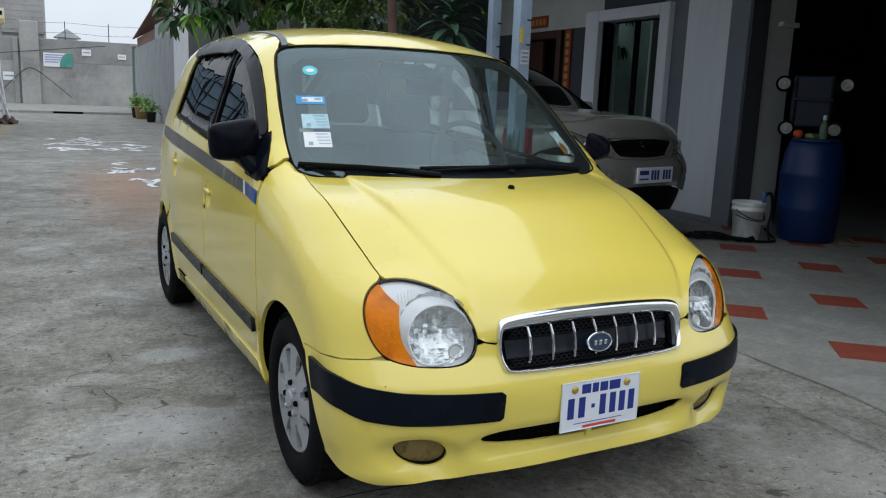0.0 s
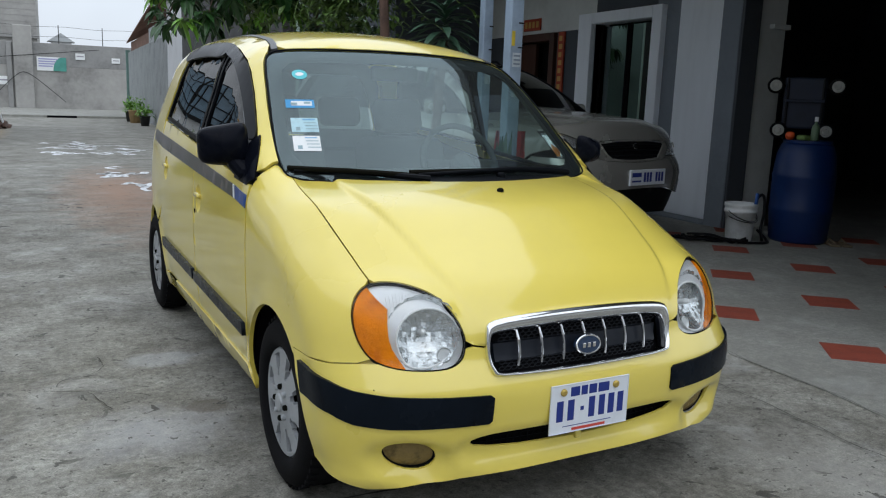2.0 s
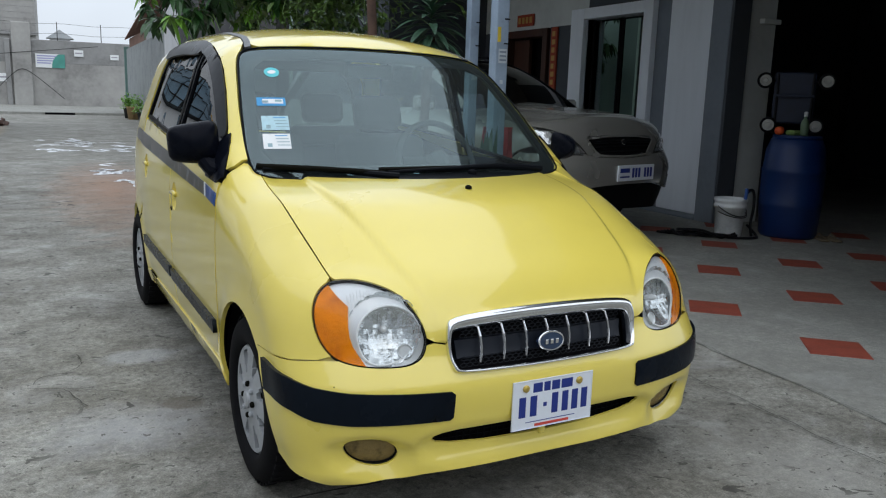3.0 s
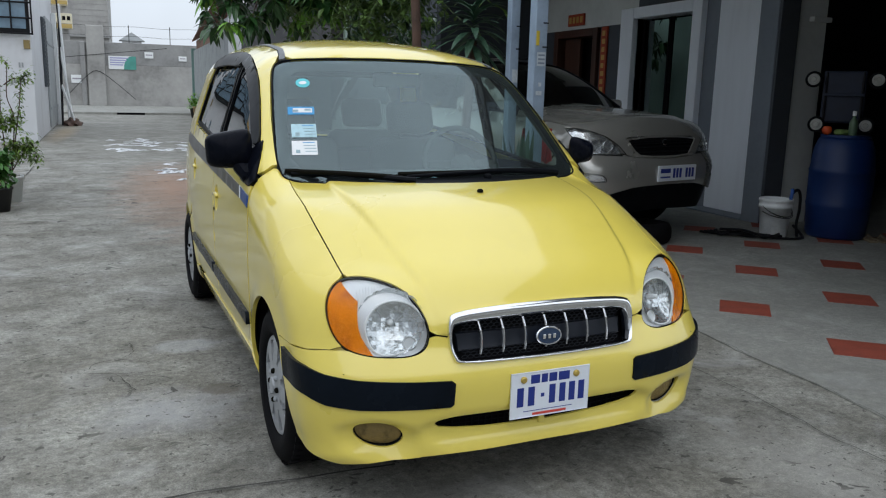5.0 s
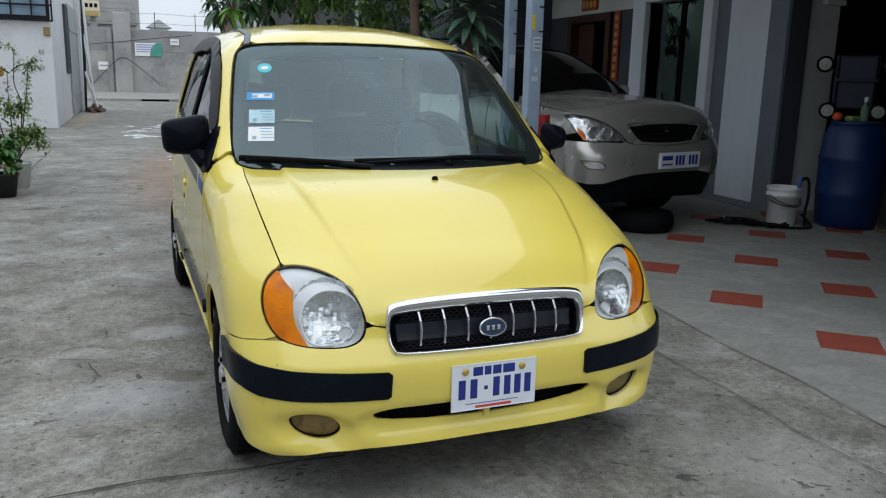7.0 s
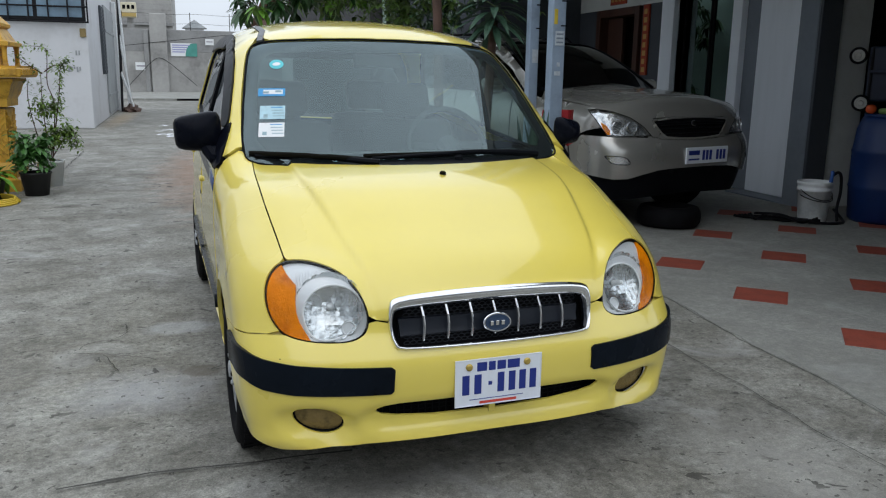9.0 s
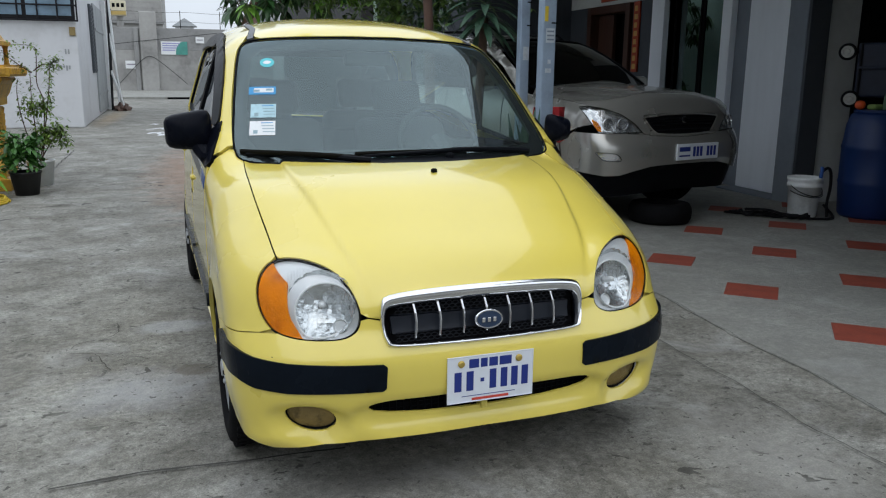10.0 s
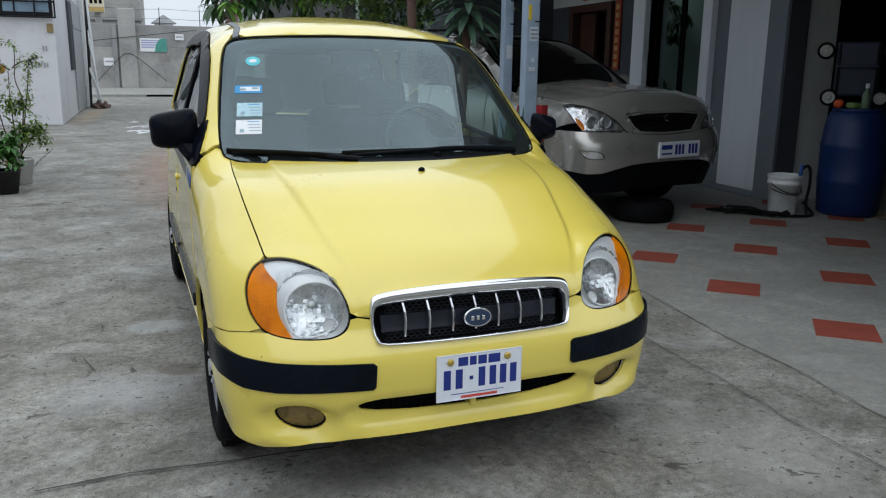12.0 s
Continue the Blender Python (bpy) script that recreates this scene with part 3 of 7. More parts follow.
# ---- the end of the alley ----
tagged(link("pavement", box((-7, 36.2, -0.05), (7, 47.2, 0.10), 0.02), M_apron), "pale raised concrete pavement before the end wall", "pavement", kind="structure")
tagged(link("drain", box((-0.15, 36.12, -0.02), (0.95, 36.35, 0.085), 0.01), M_under), "dark drain slot in the kerb", "drain", kind="structure")
endw = new("wall_end")
tagged(endw, "rough grey cement wall closing the alley", "wall", kind="structure")
link("wall_face", box((-9, 47.2, 0), (12, 47.45, 2.25)), M_far_wall, endw)
link("wall_upper", box((-9, 47.215, 2.25), (12, 47.45, 3.42), 0.02), M_far_top, endw)
link("pier", box((-1.62, 46.95, 0), (-0.75, 47.19, 4.25), 0.04), M_far_wall, endw)
link("pier", box((-1.95, 47.05, 0), (-1.70, 47.19, 3.40), 0.03), M_far_top, endw)
bm = bmesh.new()
for x in (-6, -3, 0.5, 2.6, 4.6):
    add_tube(bm, [(x, 47.3, 3.4), (x, 47.3, 4.35)], 0.02, 6)
link("fence_post", bm, M_iron, endw)
bm = bmesh.new()
for z in (3.75, 4.25):
    add_tube(bm, [(x, 47.3, z + 0.03 * math.sin(x * 2)) for x in [-9 + 0.7 * i for i in range(30)]], 0.010, 4)
link("fence_wire", bm, M_iron, endw)
bm = add_tube(bmesh.new(), [(-1.2 - 1.6 * t, 46.9, 1.92 - 1.75 * (math.sqrt(t * t + 0.03) - 0.173)) for t in (0, 0.1, 0.2, 0.35, 0.5, 0.7, 0.85, 1.0)], 0.016, 5)
add_tube(bm, [(-1.2 + 1.9 * t, 46.9, 1.92 - 1.75 * (math.sqrt(t * t + 0.03) - 0.173)) for t in (0, 0.1, 0.2, 0.35, 0.5, 0.7, 0.85, 1.0)], 0.016, 5)
add_tube(bm, [(-4 + 0.8 * i, 46.9, 2.4 + 0.10 * i) for i in range(9)], 0.015, 5)
solo("cable", bm, M_iron, "black cables sagging along the end wall", "cable")
M_banner_green = mat("banner_green", (0.07, 0.30, 0.25), 0.6, vary=0.2, scale=3)
ban = thing("banner", "white and green printed banner on the end wall", "banner")
part("cloth", box((-0.58, 47.13, 2.02), (0.80, 47.17, 2.72), 0.01), M_white, ban)
bm = bmesh.new()
vs = [bm.verts.new((0.18 + 0.40 * (1 - math.cos(a)), 47.12, 2.02 + 0.70 * math.sin(a))) for a in [radians(9 * i) for i in range(11)]]
vs += [bm.verts.new((0.80, 47.12, 2.72)), bm.verts.new((0.80, 47.12, 2.02))]
bm.faces.new(vs)
part("printed_corner", bm, M_banner_green, ban)
bm = bmesh.new()
for z in (2.62, 2.50, 2.38, 2.26):
    add_box(bm, (-0.5, 47.115, z - 0.035), (0.42 - 0.75 * (2.62 - z), 47.13, z + 0.025))
part("printed_lines", bm, mat("banner_ink", (0.36, 0.36, 0.58), 0.6), ban)
for x, z, w, h in ((-2.45, 1.25, 0.62, 0.42), (1.25, 2.65, 0.45, 0.33), (3.0, 2.55, 0.42, 0.27)):
    pap = thing("notice", "small white paper notice on the end wall", "notice")
    part("sheet", box((x, 47.15, z), (x + w, 47.19, z + h), 0.008), M_white, pap)
    part("printed_line", box((x + 0.06, 47.14, z + h * 0.45), (x + w - 0.06, 47.155, z + h * 0.62)), mat("notice_ink", (0.32, 0.30, 0.34), 0.7), pap)
bld = thing("apartment_block", "unfinished grey concrete block of flats", "building")
part("wall", box((-10.5, 55, 0), (-0.6, 66, 13.0), 0.03), M_far_wall, bld)
bm = bmesh.new()
for k in range(36):
    add_box(bm, (-10.6, 54.985, 0.4 + 0.35 * k), (-0.59, 54.995, 0.412 + 0.35 * k))
part("block_courses", bm, M_far_top, bld)
part("ledge", box((-10.5, 54.8, 4.0), (-0.5, 55, 4.18), 0.02), M_far_top, bld)
hut = thing("rooftop_hut", "small white rooftop hut behind the wall", "building")
part("wall", box((0.1, 60, 0), (1.35, 61.2, 4.15), 0.02), M_render_white, hut)
bm = bmesh.new()
b4 = [bm.verts.new(c) for c in ((-0.1, 59.8, 4.15), (1.55, 59.8, 4.15), (1.55, 61.4, 4.15), (-0.1, 61.4, 4.15))]
apex = bm.verts.new((0.72, 60.6, 4.75))
for i in range(4):
    bm.faces.new((b4[i], b4[(i + 1) % 4], apex))
bm.faces.new(b4[::-1])
part("roof", bm, M_sheet, hut)

# ---- white house at the alley's side ----
M_pane_dark = mat("shutter_paint", (0.055, 0.065, 0.075), 0.6, vary=0.25, scale=5)
house = thing("white_house", "white painted house with barred windows", "house")
part("wall", box((-8, 18.9, 0), (-1.49, 19.2, 6.0), 0.02), M_render_white, house)
TAPER = Matrix.Translation((-1.51, 19.203, 0)) @ Matrix.Rotation(radians(1.6), 4, "Z")
part("side_wall", box((-0.26, 0.02, 0), (0.0, 8.6, 6.0), 0.02, TAPER), M_render_white, house)
win = part("window", box((-4.47, 18.80, 2.26), (-1.50, 18.898, 3.6), 0.02), M_iron, house)
for x0, x1 in ((-4.4, -3.5), (-3.42, -2.5), (-2.42, -1.56)):
    part("pane", box((x0, 18.775, 2.34), (x1, 18.797, 3.52)), mat("window_pane", (0.16, 0.25, 0.33), 0.12, vary=0.3, scale=1.2, coat=0.5), win)
for k in range(9):
    part("bar", add_tube(bmesh.new(), [(-4.47 + 0.378 * k, 18.72, 2.22), (-4.47 + 0.378 * k, 18.72, 3.6)], 0.018, 6), M_iron, win)
for z in (2.24, 2.55, 2.86, 3.2):
    part("bar", add_tube(bmesh.new(), [(-4.52, 18.72, z), (-1.43, 18.72, z)], 0.018, 6), M_iron, win)
for k in range(5):
    part("wall_mark", box((-1.93 + 0.055 * k, 18.885, 1.21 + 0.03 * (k % 3)), (-1.895 + 0.055 * k, 18.899, 1.32)), M_sheet, house)
for x in (-1.76, -1.70):
    part("wall_mark", box((x, 18.885, 1.56), (x + 0.03, 18.899, 1.66)), M_sheet, house)
part("meter_box", box((-1.64, 18.85, 1.94), (-1.52, 18.899, 2.12), 0.01), mat("ochre_box", (0.26, 0.19, 0.07), 0.6, vary=0.2, scale=12), house)
gate = thing("metal_gate", "grey sheet metal gate folded against the house", "gate")
for k in range(4):
    y = 4.35 + 0.85 * k
    part("leaf", box((0.004, y, 0.10), (0.05, y + 0.80, 2.95), 0.012, TAPER), M_sheet, gate)
    for i in range(2):
        part("rail", box((0.051, y + 0.04, 0.55 + 1.7 * i), (0.07, y + 0.76, 0.62 + 1.7 * i), 0.004, TAPER), M_sheet, gate)
for y, w in ((3.15, 0.34), (3.75, 0.26)):
    sh = part("shutter", box((0.004, y, 1.15), (0.06, y + w, 2.85), 0.01, TAPER), M_pane_dark, house, "dark louvred shutter")
    for k in range(17):
        part("louvre", box((0.061, y + 0.02, 1.19 + 0.096 * k), (0.075, y + w - 0.02, 1.255 + 0.096 * k), 0.003, TAPER), M_pane_dark, sh)
part("gate_post", box((0.002, 7.9, 0), (0.14, 8.08, 3.3), 0.02, TAPER), M_white, gate)
for k, (y, lean, h) in enumerate(((8.35, 0.10, 3.6), (7.55, 0.22, 2.3), (7.25, 0.30, 1.2))):
    solo("plastic_pipe", add_tube(bmesh.new(), [(0.24 + lean, y, 0.0), (0.24 + lean * 0.5, y - 0.05, h * 0.5), (0.22, y - 0.1, h)], 0.035, 8, None, TAPER), M_white, "length of white plastic pipe leaning by the gate", "pipe", group="pipes by the gate")
heap = bmesh.new()
bmesh.ops.create_icosphere(heap, subdivisions=3, radius=1)
for v in heap.verts:
    k = 1 + 0.5 * noise.noise(v.co * 2.3)
    v.co = Vector((v.co.x * 0.24 * k, v.co.y * 0.55 * k, max(-0.01, v.co.z * 0.20 * k)))
solo("rag_heap", heap, M_bark, "low heap of dark rags and soil by the gate", "rags", at=TAPER @ Matrix.Translation((0.45, 7.4, 0.012)))
pole = solo("utility_pole", lathe(bmesh.new(), [(0.20, 0), (0.17, 6.2)], 16), M_far_wall, "grey concrete utility pole behind the end wall", "pole", at=pose(-2.64, 48.5, 0))
M_meter = mat("cream_case", (0.62, 0.57, 0.42), 0.6, vary=0.15, scale=6)
for z, x in ((4.05, -3.08), (5.25, -3.25)):
    cond = thing("meter_box", "cream electricity meter box on a pole", "meter box", group="meter boxes")
    part("case", box((x, 48.0, z), (x + 0.80, 48.34, z + 0.80), 0.04), M_meter, cond)
    part("lower_band", box((x + 0.02, 47.985, z + 0.05), (x + 0.78, 47.999, z + 0.25), 0.004), mat("ochre_band", (0.45, 0.32, 0.10), 0.6), cond)
    for k in range(3):
        part("meter_window", box((x + 0.10 + 0.23 * k, 47.985, z + 0.45), (x + 0.25 + 0.23 * k, 47.999, z + 0.66), 0.006), M_under, cond)
bm = bmesh.new()
for k in range(4):
    add_tube(bm, [(0.22, 7.9 - 0.2 * k, 6.0), (0.20, 7.8 - 0.2 * k, 3.8), (0.24, 7.7 - 0.2 * k, 2.0 + 0.4 * k), (0.18, 7.6 - 0.2 * k, 0.02)], 0.018, 5, None, TAPER)
solo("cable", bm, M_iron, "bundle of black cables down the house wall", "cable")

# ---- fence and roof along the other side ----
fence = new("wall_fence")
tagged(fence, "block and sheet metal boundary wall", "wall", kind="structure")
link("block_wall", box((3.3, 12.3, 0), (3.5, 22.9, 3.4), 0.01), mat("dark_block_wall", (0.05, 0.05, 0.052), 0.9, vary=0.3, scale=2, bump=0.3), fence)
link("pale_wall", box((3.3, 22.9, 0), (3.55, 26.0, 4.4), 0.01), M_render_white, fence)
link("metal_sheet", box((3.33, 26.0, 0), (3.42, 31.5, 3.4), 0.01), M_sheet, fence)
link("metal_sheet", box((3.33, 31.5, 0), (3.42, 40.5, 2.9), 0.01), mat("faded_sheet", (0.27, 0.30, 0.29), 0.7, vary=0.3, scale=1.5), fence)
bm = bmesh.new()
for k in range(40):
    add_tube(bm, [(3.325, 26.1 + 0.36 * k, 0.02), (3.325, 26.1 + 0.36 * k, 2.88)], 0.03, 6)
link("sheet_ribs", bm, M_sheet, fence)
link("corner_post", box((3.22, 40.5, 0), (3.42, 40.7, 3.0), 0.01), mat("green_post", (0.13, 0.22, 0.20), 0.7, vary=0.2), fence)
bm = bmesh.new()
n = 60
for i in range(n):
    y0, y1 = 25.0 + 15.6 * i / n, 25.0 + 15.6 * (i + 1) / n
    z0, z1 = 4.20 - 0.040 * (y0 - 25) + 0.05 * (i % 2), 4.20 - 0.040 * (y1 - 25) + 0.05 * ((i + 1) % 2)
    a = [bm.verts.new(c) for c in ((2.93 + 0.0216 * (y0 - 25), y0, z0 - 0.26), (2.93 + 0.0216 * (y1 - 25), y1, z1 - 0.26), (5.5, y1, z1 + 0.9), (5.5, y0, z0 + 0.9))]
    b = [bm.verts.new(v.co - Vector((0, 0, 0.02))) for v in a]
    bm.faces.new(a)
    bm.faces.new(b[::-1])
    bm.faces.new((a[1], a[0], b[0], b[1]))
solo("lean_to_roof", bm, M_rust, "rusty corrugated iron lean-to roof", "roof")
shed = thing("lean_to", "weathered shed wall under the iron roof", "shed")
part("wall", box((3.45, 26.05, 0), (5.4, 40.4, 3.35)), M_rust, shed)

# ---- house with the carport ----
carport = new("wall_carport")
tagged(carport, "dark painted house front inside the carport", "wall", kind="structure")
X = 6.72
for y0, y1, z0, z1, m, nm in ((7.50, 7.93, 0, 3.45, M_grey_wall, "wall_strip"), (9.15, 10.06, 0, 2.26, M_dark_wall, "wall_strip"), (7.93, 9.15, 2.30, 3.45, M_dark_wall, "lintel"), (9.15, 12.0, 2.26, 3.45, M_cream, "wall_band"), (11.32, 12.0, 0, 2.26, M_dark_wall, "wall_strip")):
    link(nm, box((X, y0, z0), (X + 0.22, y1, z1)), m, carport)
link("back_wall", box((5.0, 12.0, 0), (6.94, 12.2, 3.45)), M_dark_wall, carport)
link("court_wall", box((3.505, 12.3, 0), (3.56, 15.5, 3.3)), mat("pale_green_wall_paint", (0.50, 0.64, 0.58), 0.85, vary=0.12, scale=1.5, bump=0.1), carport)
# two dark walls added behind the gap to block the open sky
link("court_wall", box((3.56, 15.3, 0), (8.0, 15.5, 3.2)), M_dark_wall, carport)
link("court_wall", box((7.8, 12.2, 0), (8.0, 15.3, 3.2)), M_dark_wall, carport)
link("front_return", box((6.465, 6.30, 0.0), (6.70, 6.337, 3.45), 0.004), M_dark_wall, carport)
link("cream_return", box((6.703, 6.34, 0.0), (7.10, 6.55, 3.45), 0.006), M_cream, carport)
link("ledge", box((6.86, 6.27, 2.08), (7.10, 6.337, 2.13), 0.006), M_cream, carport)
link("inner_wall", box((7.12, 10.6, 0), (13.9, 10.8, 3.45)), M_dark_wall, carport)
# unseen wall added to keep light from the near side off the carport
link("shade_wall", box((4.4, 2.3, 0), (13.9, 2.5, 3.448)), M_dark_wall, carport)
# unseen beam added under the roof edge to cut steep light on the floor
link("shade_beam", box((3.36, -0.5, 2.86), (3.52, 3.9, 3.448), 0.01), M_grey_wall, carport)
# added out of view to close the carport's right side against light
link("unseen_side_wall", box((13.8, 2.5, 0), (14.0, 10.6, 3.45)), M_dark_wall, carport)
link("kerb", box((6.44, 6.60, 0), (6.76, 7.52, 0.022), 0.004), M_grey_wall, carport)
col = thing("column", "white painted square column with grey edges", "column")
part("shaft", box((6.68, 6.72, 0.022), (6.95, 7.49, 3.45), 0.012), M_column, col)
part("grey_edge", box((6.46, 6.34, 0.0), (6.68, 6.60, 3.45), 0.008), M_grey_wall, col)
roof = bmesh.new()
add_box(roof, (3.34, -0.5, 3.45), (14.2, 12.3, 3.63))
for k in range(5):
    add_box(roof, (3.40, 2.5 + 2.3 * k, 3.29), (14.0, 2.62 + 2.3 * k, 3.448))
tagged(link("ceiling", roof, M_soffit), "dark underside of the carport roof", "ceiling", kind="structure")
frame_d = new("door_1")
tagged(frame_d, "tall white framed glass double door", "door", kind="structure")
link("jamb", box((6.64, 9.15, 0), (6.90, 9.44, 2.44), 0.008), M_column, frame_d)
link("jamb", box((6.64, 7.76, 0), (6.90, 7.93, 2.44), 0.008), M_column, frame_d)
link("head", box((6.64, 7.933, 2.30), (6.90, 9.147, 2.44), 0.008), M_column, frame_d)
for y0, y1 in ((7.935, 8.53), (8.55, 9.145)):
    lf = link("door_leaf", box((6.80, y0, 0.03), (6.84, y0 + 0.035, 2.29), 0.004), M_under, frame_d)
    link("stile", box((6.80, y1 - 0.035, 0.03), (6.84, y1, 2.29), 0.004), M_under, frame_d)
    link("rail", box((6.80, y0 + 0.037, 0.03), (6.84, y1 - 0.037, 0.25), 0.004), M_under, frame_d)
    link("pane", box((6.815, y0 + 0.035, 0.25), (6.825, y1 - 0.035, 2.27)), M_pane, frame_d)
# solid black block in place of the room, its shade given as colour
link("room_shade_block", box((6.95, 7.6, 0), (7.4, 9.5, 2.6)), M_under, frame_d)
wood = new("door_2")
tagged(wood, "dark wooden doorway standing open", "door", kind="structure")
link("jamb", box((6.66, 10.06, 0), (6.90, 10.18, 2.25), 0.006), M_wood, wood)
link("jamb", box((6.66, 11.20, 0), (6.90, 11.32, 2.25), 0.006), M_wood, wood)
link("head", box((6.66, 10.183, 2.14), (6.90, 11.197, 2.25), 0.006), M_wood, wood)
link("leaf", box((6.80, 10.75, 0.02), (6.86, 11.195, 2.13), 0.006), M_wood, wood)
# again a black block, painted as the unlit room behind this doorway
link("room_shade_block", box((6.95, 10.0, 0), (7.4, 11.4, 2.4)), M_under, wood)
sign = thing("red_sign", "small red signboard over the wooden doorway", "sign")
part("board", box((6.69, 10.5, 2.31), (6.717, 10.96, 2.48), 0.004), M_red_paper, sign)
for k in range(4):
    part("mark", box((6.684, 10.535 + 0.105 * k, 2.35), (6.6895, 10.60 + 0.105 * k, 2.44)), M_gold, sign)
scroll = thing("red_scroll", "tall red paper scroll with gold marks", "scroll")
part("strip", box((6.69, 9.84, 1.30), (6.717, 9.99, 2.25), 0.004), M_red_paper, scroll)
for k in range(8):
    part("mark", box((6.684, 9.875 + 0.01 * (k % 2), 1.34 + 0.112 * k), (6.6895, 9.955, 1.41 + 0.112 * k)), M_gold, scroll)
M_label_yellow = mat("yellow_label", (0.62, 0.46, 0.04), 0.6, vary=0.2, scale=30)
M_label_pale = mat("pale_label", (0.50, 0.56, 0.60), 0.6, vary=0.2, scale=40)
M_label_ink = mat("label_ink", (0.20, 0.24, 0.30), 0.7)
for x, y, w in ((3.315, 5.92, 0.082), (3.338, 5.52, 0.106)):
    post = thing("steel_post", "blue-grey painted steel post of the carport", "post", group="carport posts")
    part("shaft", box((x - w / 2, y - w / 2, 0), (x + w / 2, y + w / 2, 3.448), 0.008), M_pipe, post)
    face = y - w / 2
    if w > 0.1:
        part("label", box((x - 0.044, face - 0.004, 1.655), (x - 0.016, face - 0.001, 1.765), 0.001), M_label_yellow, post, "worn yellow label")
        tag = part("label", box((x - 0.030, face - 0.004, 1.500), (x + 0.042, face - 0.001, 1.605), 0.001), M_label_pale, post, "pale printed label")
        for z in (1.585, 1.555, 1.525):
            part("printed_line", box((x - 0.022, face - 0.0055, z - 0.008), (x + 0.034, face - 0.0042, z + 0.004)), M_label_ink, tag)
        part("label", box((x - 0.028, face - 0.004, 1.277), (x + 0.022, face - 0.001, 1.309), 0.001), M_label_pale, post, "pale printed label")
        part("label", box((x - 0.010, face - 0.004, 1.345), (x + 0.016, face - 0.001, 1.375), 0.001), M_label_pale, post, "pale printed label")
    else:
        part("label", box((x - 0.016, face - 0.004, 1.375), (x + 0.034, face - 0.001, 1.480), 0.001), M_label_pale, post, "pale printed label")
    for z in (1.64, 1.82):
        part("strap", box((x + w * 0.12, face - 0.004, z), (x + w / 2 + 0.004, y + w / 2 + 0.004, z + 0.010)), M_iron, post)

# ---- plain walls that close the place out of view, their heights set to cut low light ----
link_l = link("wall_left", box((-4.6, -9, 0), (-4.3, 11.5, 4.6)), M_render_white)
tagged(link_l, "plain white wall of a neighbouring house", "wall", kind="structure")
# added wall, never in view, tall enough to dim light on the car's front
tagged(link("wall_behind", box((-4.6, -9.3, 0), (14.2, -9, 4.2)), M_far_wall), "unseen plain grey wall added at the alley's near end", "wall", kind="structure")


# ---- the yellow hatchback ----
M_gutter = mat("grey_moulding", (0.13, 0.135, 0.14), 0.5, vary=0.15, scale=12)
HOOD = spline((-0.05, 0.03, 0.12, 0.25, 0.45, 0.65, 0.95), (0.59, 0.654, 0.733, 0.812, 0.896, 0.942, 0.978))
CREASE = spline((0.0, 0.06, 0.15, 0.30, 0.45, 0.65, 0.80), (0.340, 0.368, 0.402, 0.436, 0.464, 0.486, 0.490))
ROOF = spline((1.1, 1.4, 1.8, 2.3, 2.9, 3.4), (1.41, 1.462, 1.518, 1.535, 1.508, 1.40))
WIDTH = spline((0.12, 0.25, 0.4, 0.6, 0.8, 0.95, 1.08, 1.25, 1.42, 1.52), (0.665, 0.72, 0.742, 0.75, 0.748, 0.734, 0.706, 0.655, 0.598, 0.548))
NOSE = spline((0.13, 0.18, 0.25, 0.35, 0.45, 0.50, 0.54, 0.60, 0.66, 0.72, 0.80), (0.05, 0.02, -0.002, -0.018, -0.022, -0.008, 0.010, 0.016, 0.034, 0.075, 0.2))
TURN_IN = spline((0.2, 0.45, 0.60, 0.68, 0.76), (0.37, 0.37, 0.45, 0.56, 0.7))
TAIL = spline((0.15, 0.3, 0.5, 0.7, 0.95, 1.2, 1.42), (3.30, 3.37, 3.38, 3.36, 3.33, 3.19, 2.98))
WHEELS = (0.595, 2.955)


def ease(x):
    """A smooth step from 0 to 1."""
    x = np.clip(x, 0, 1)
    return x * x * (3 - 2 * x)


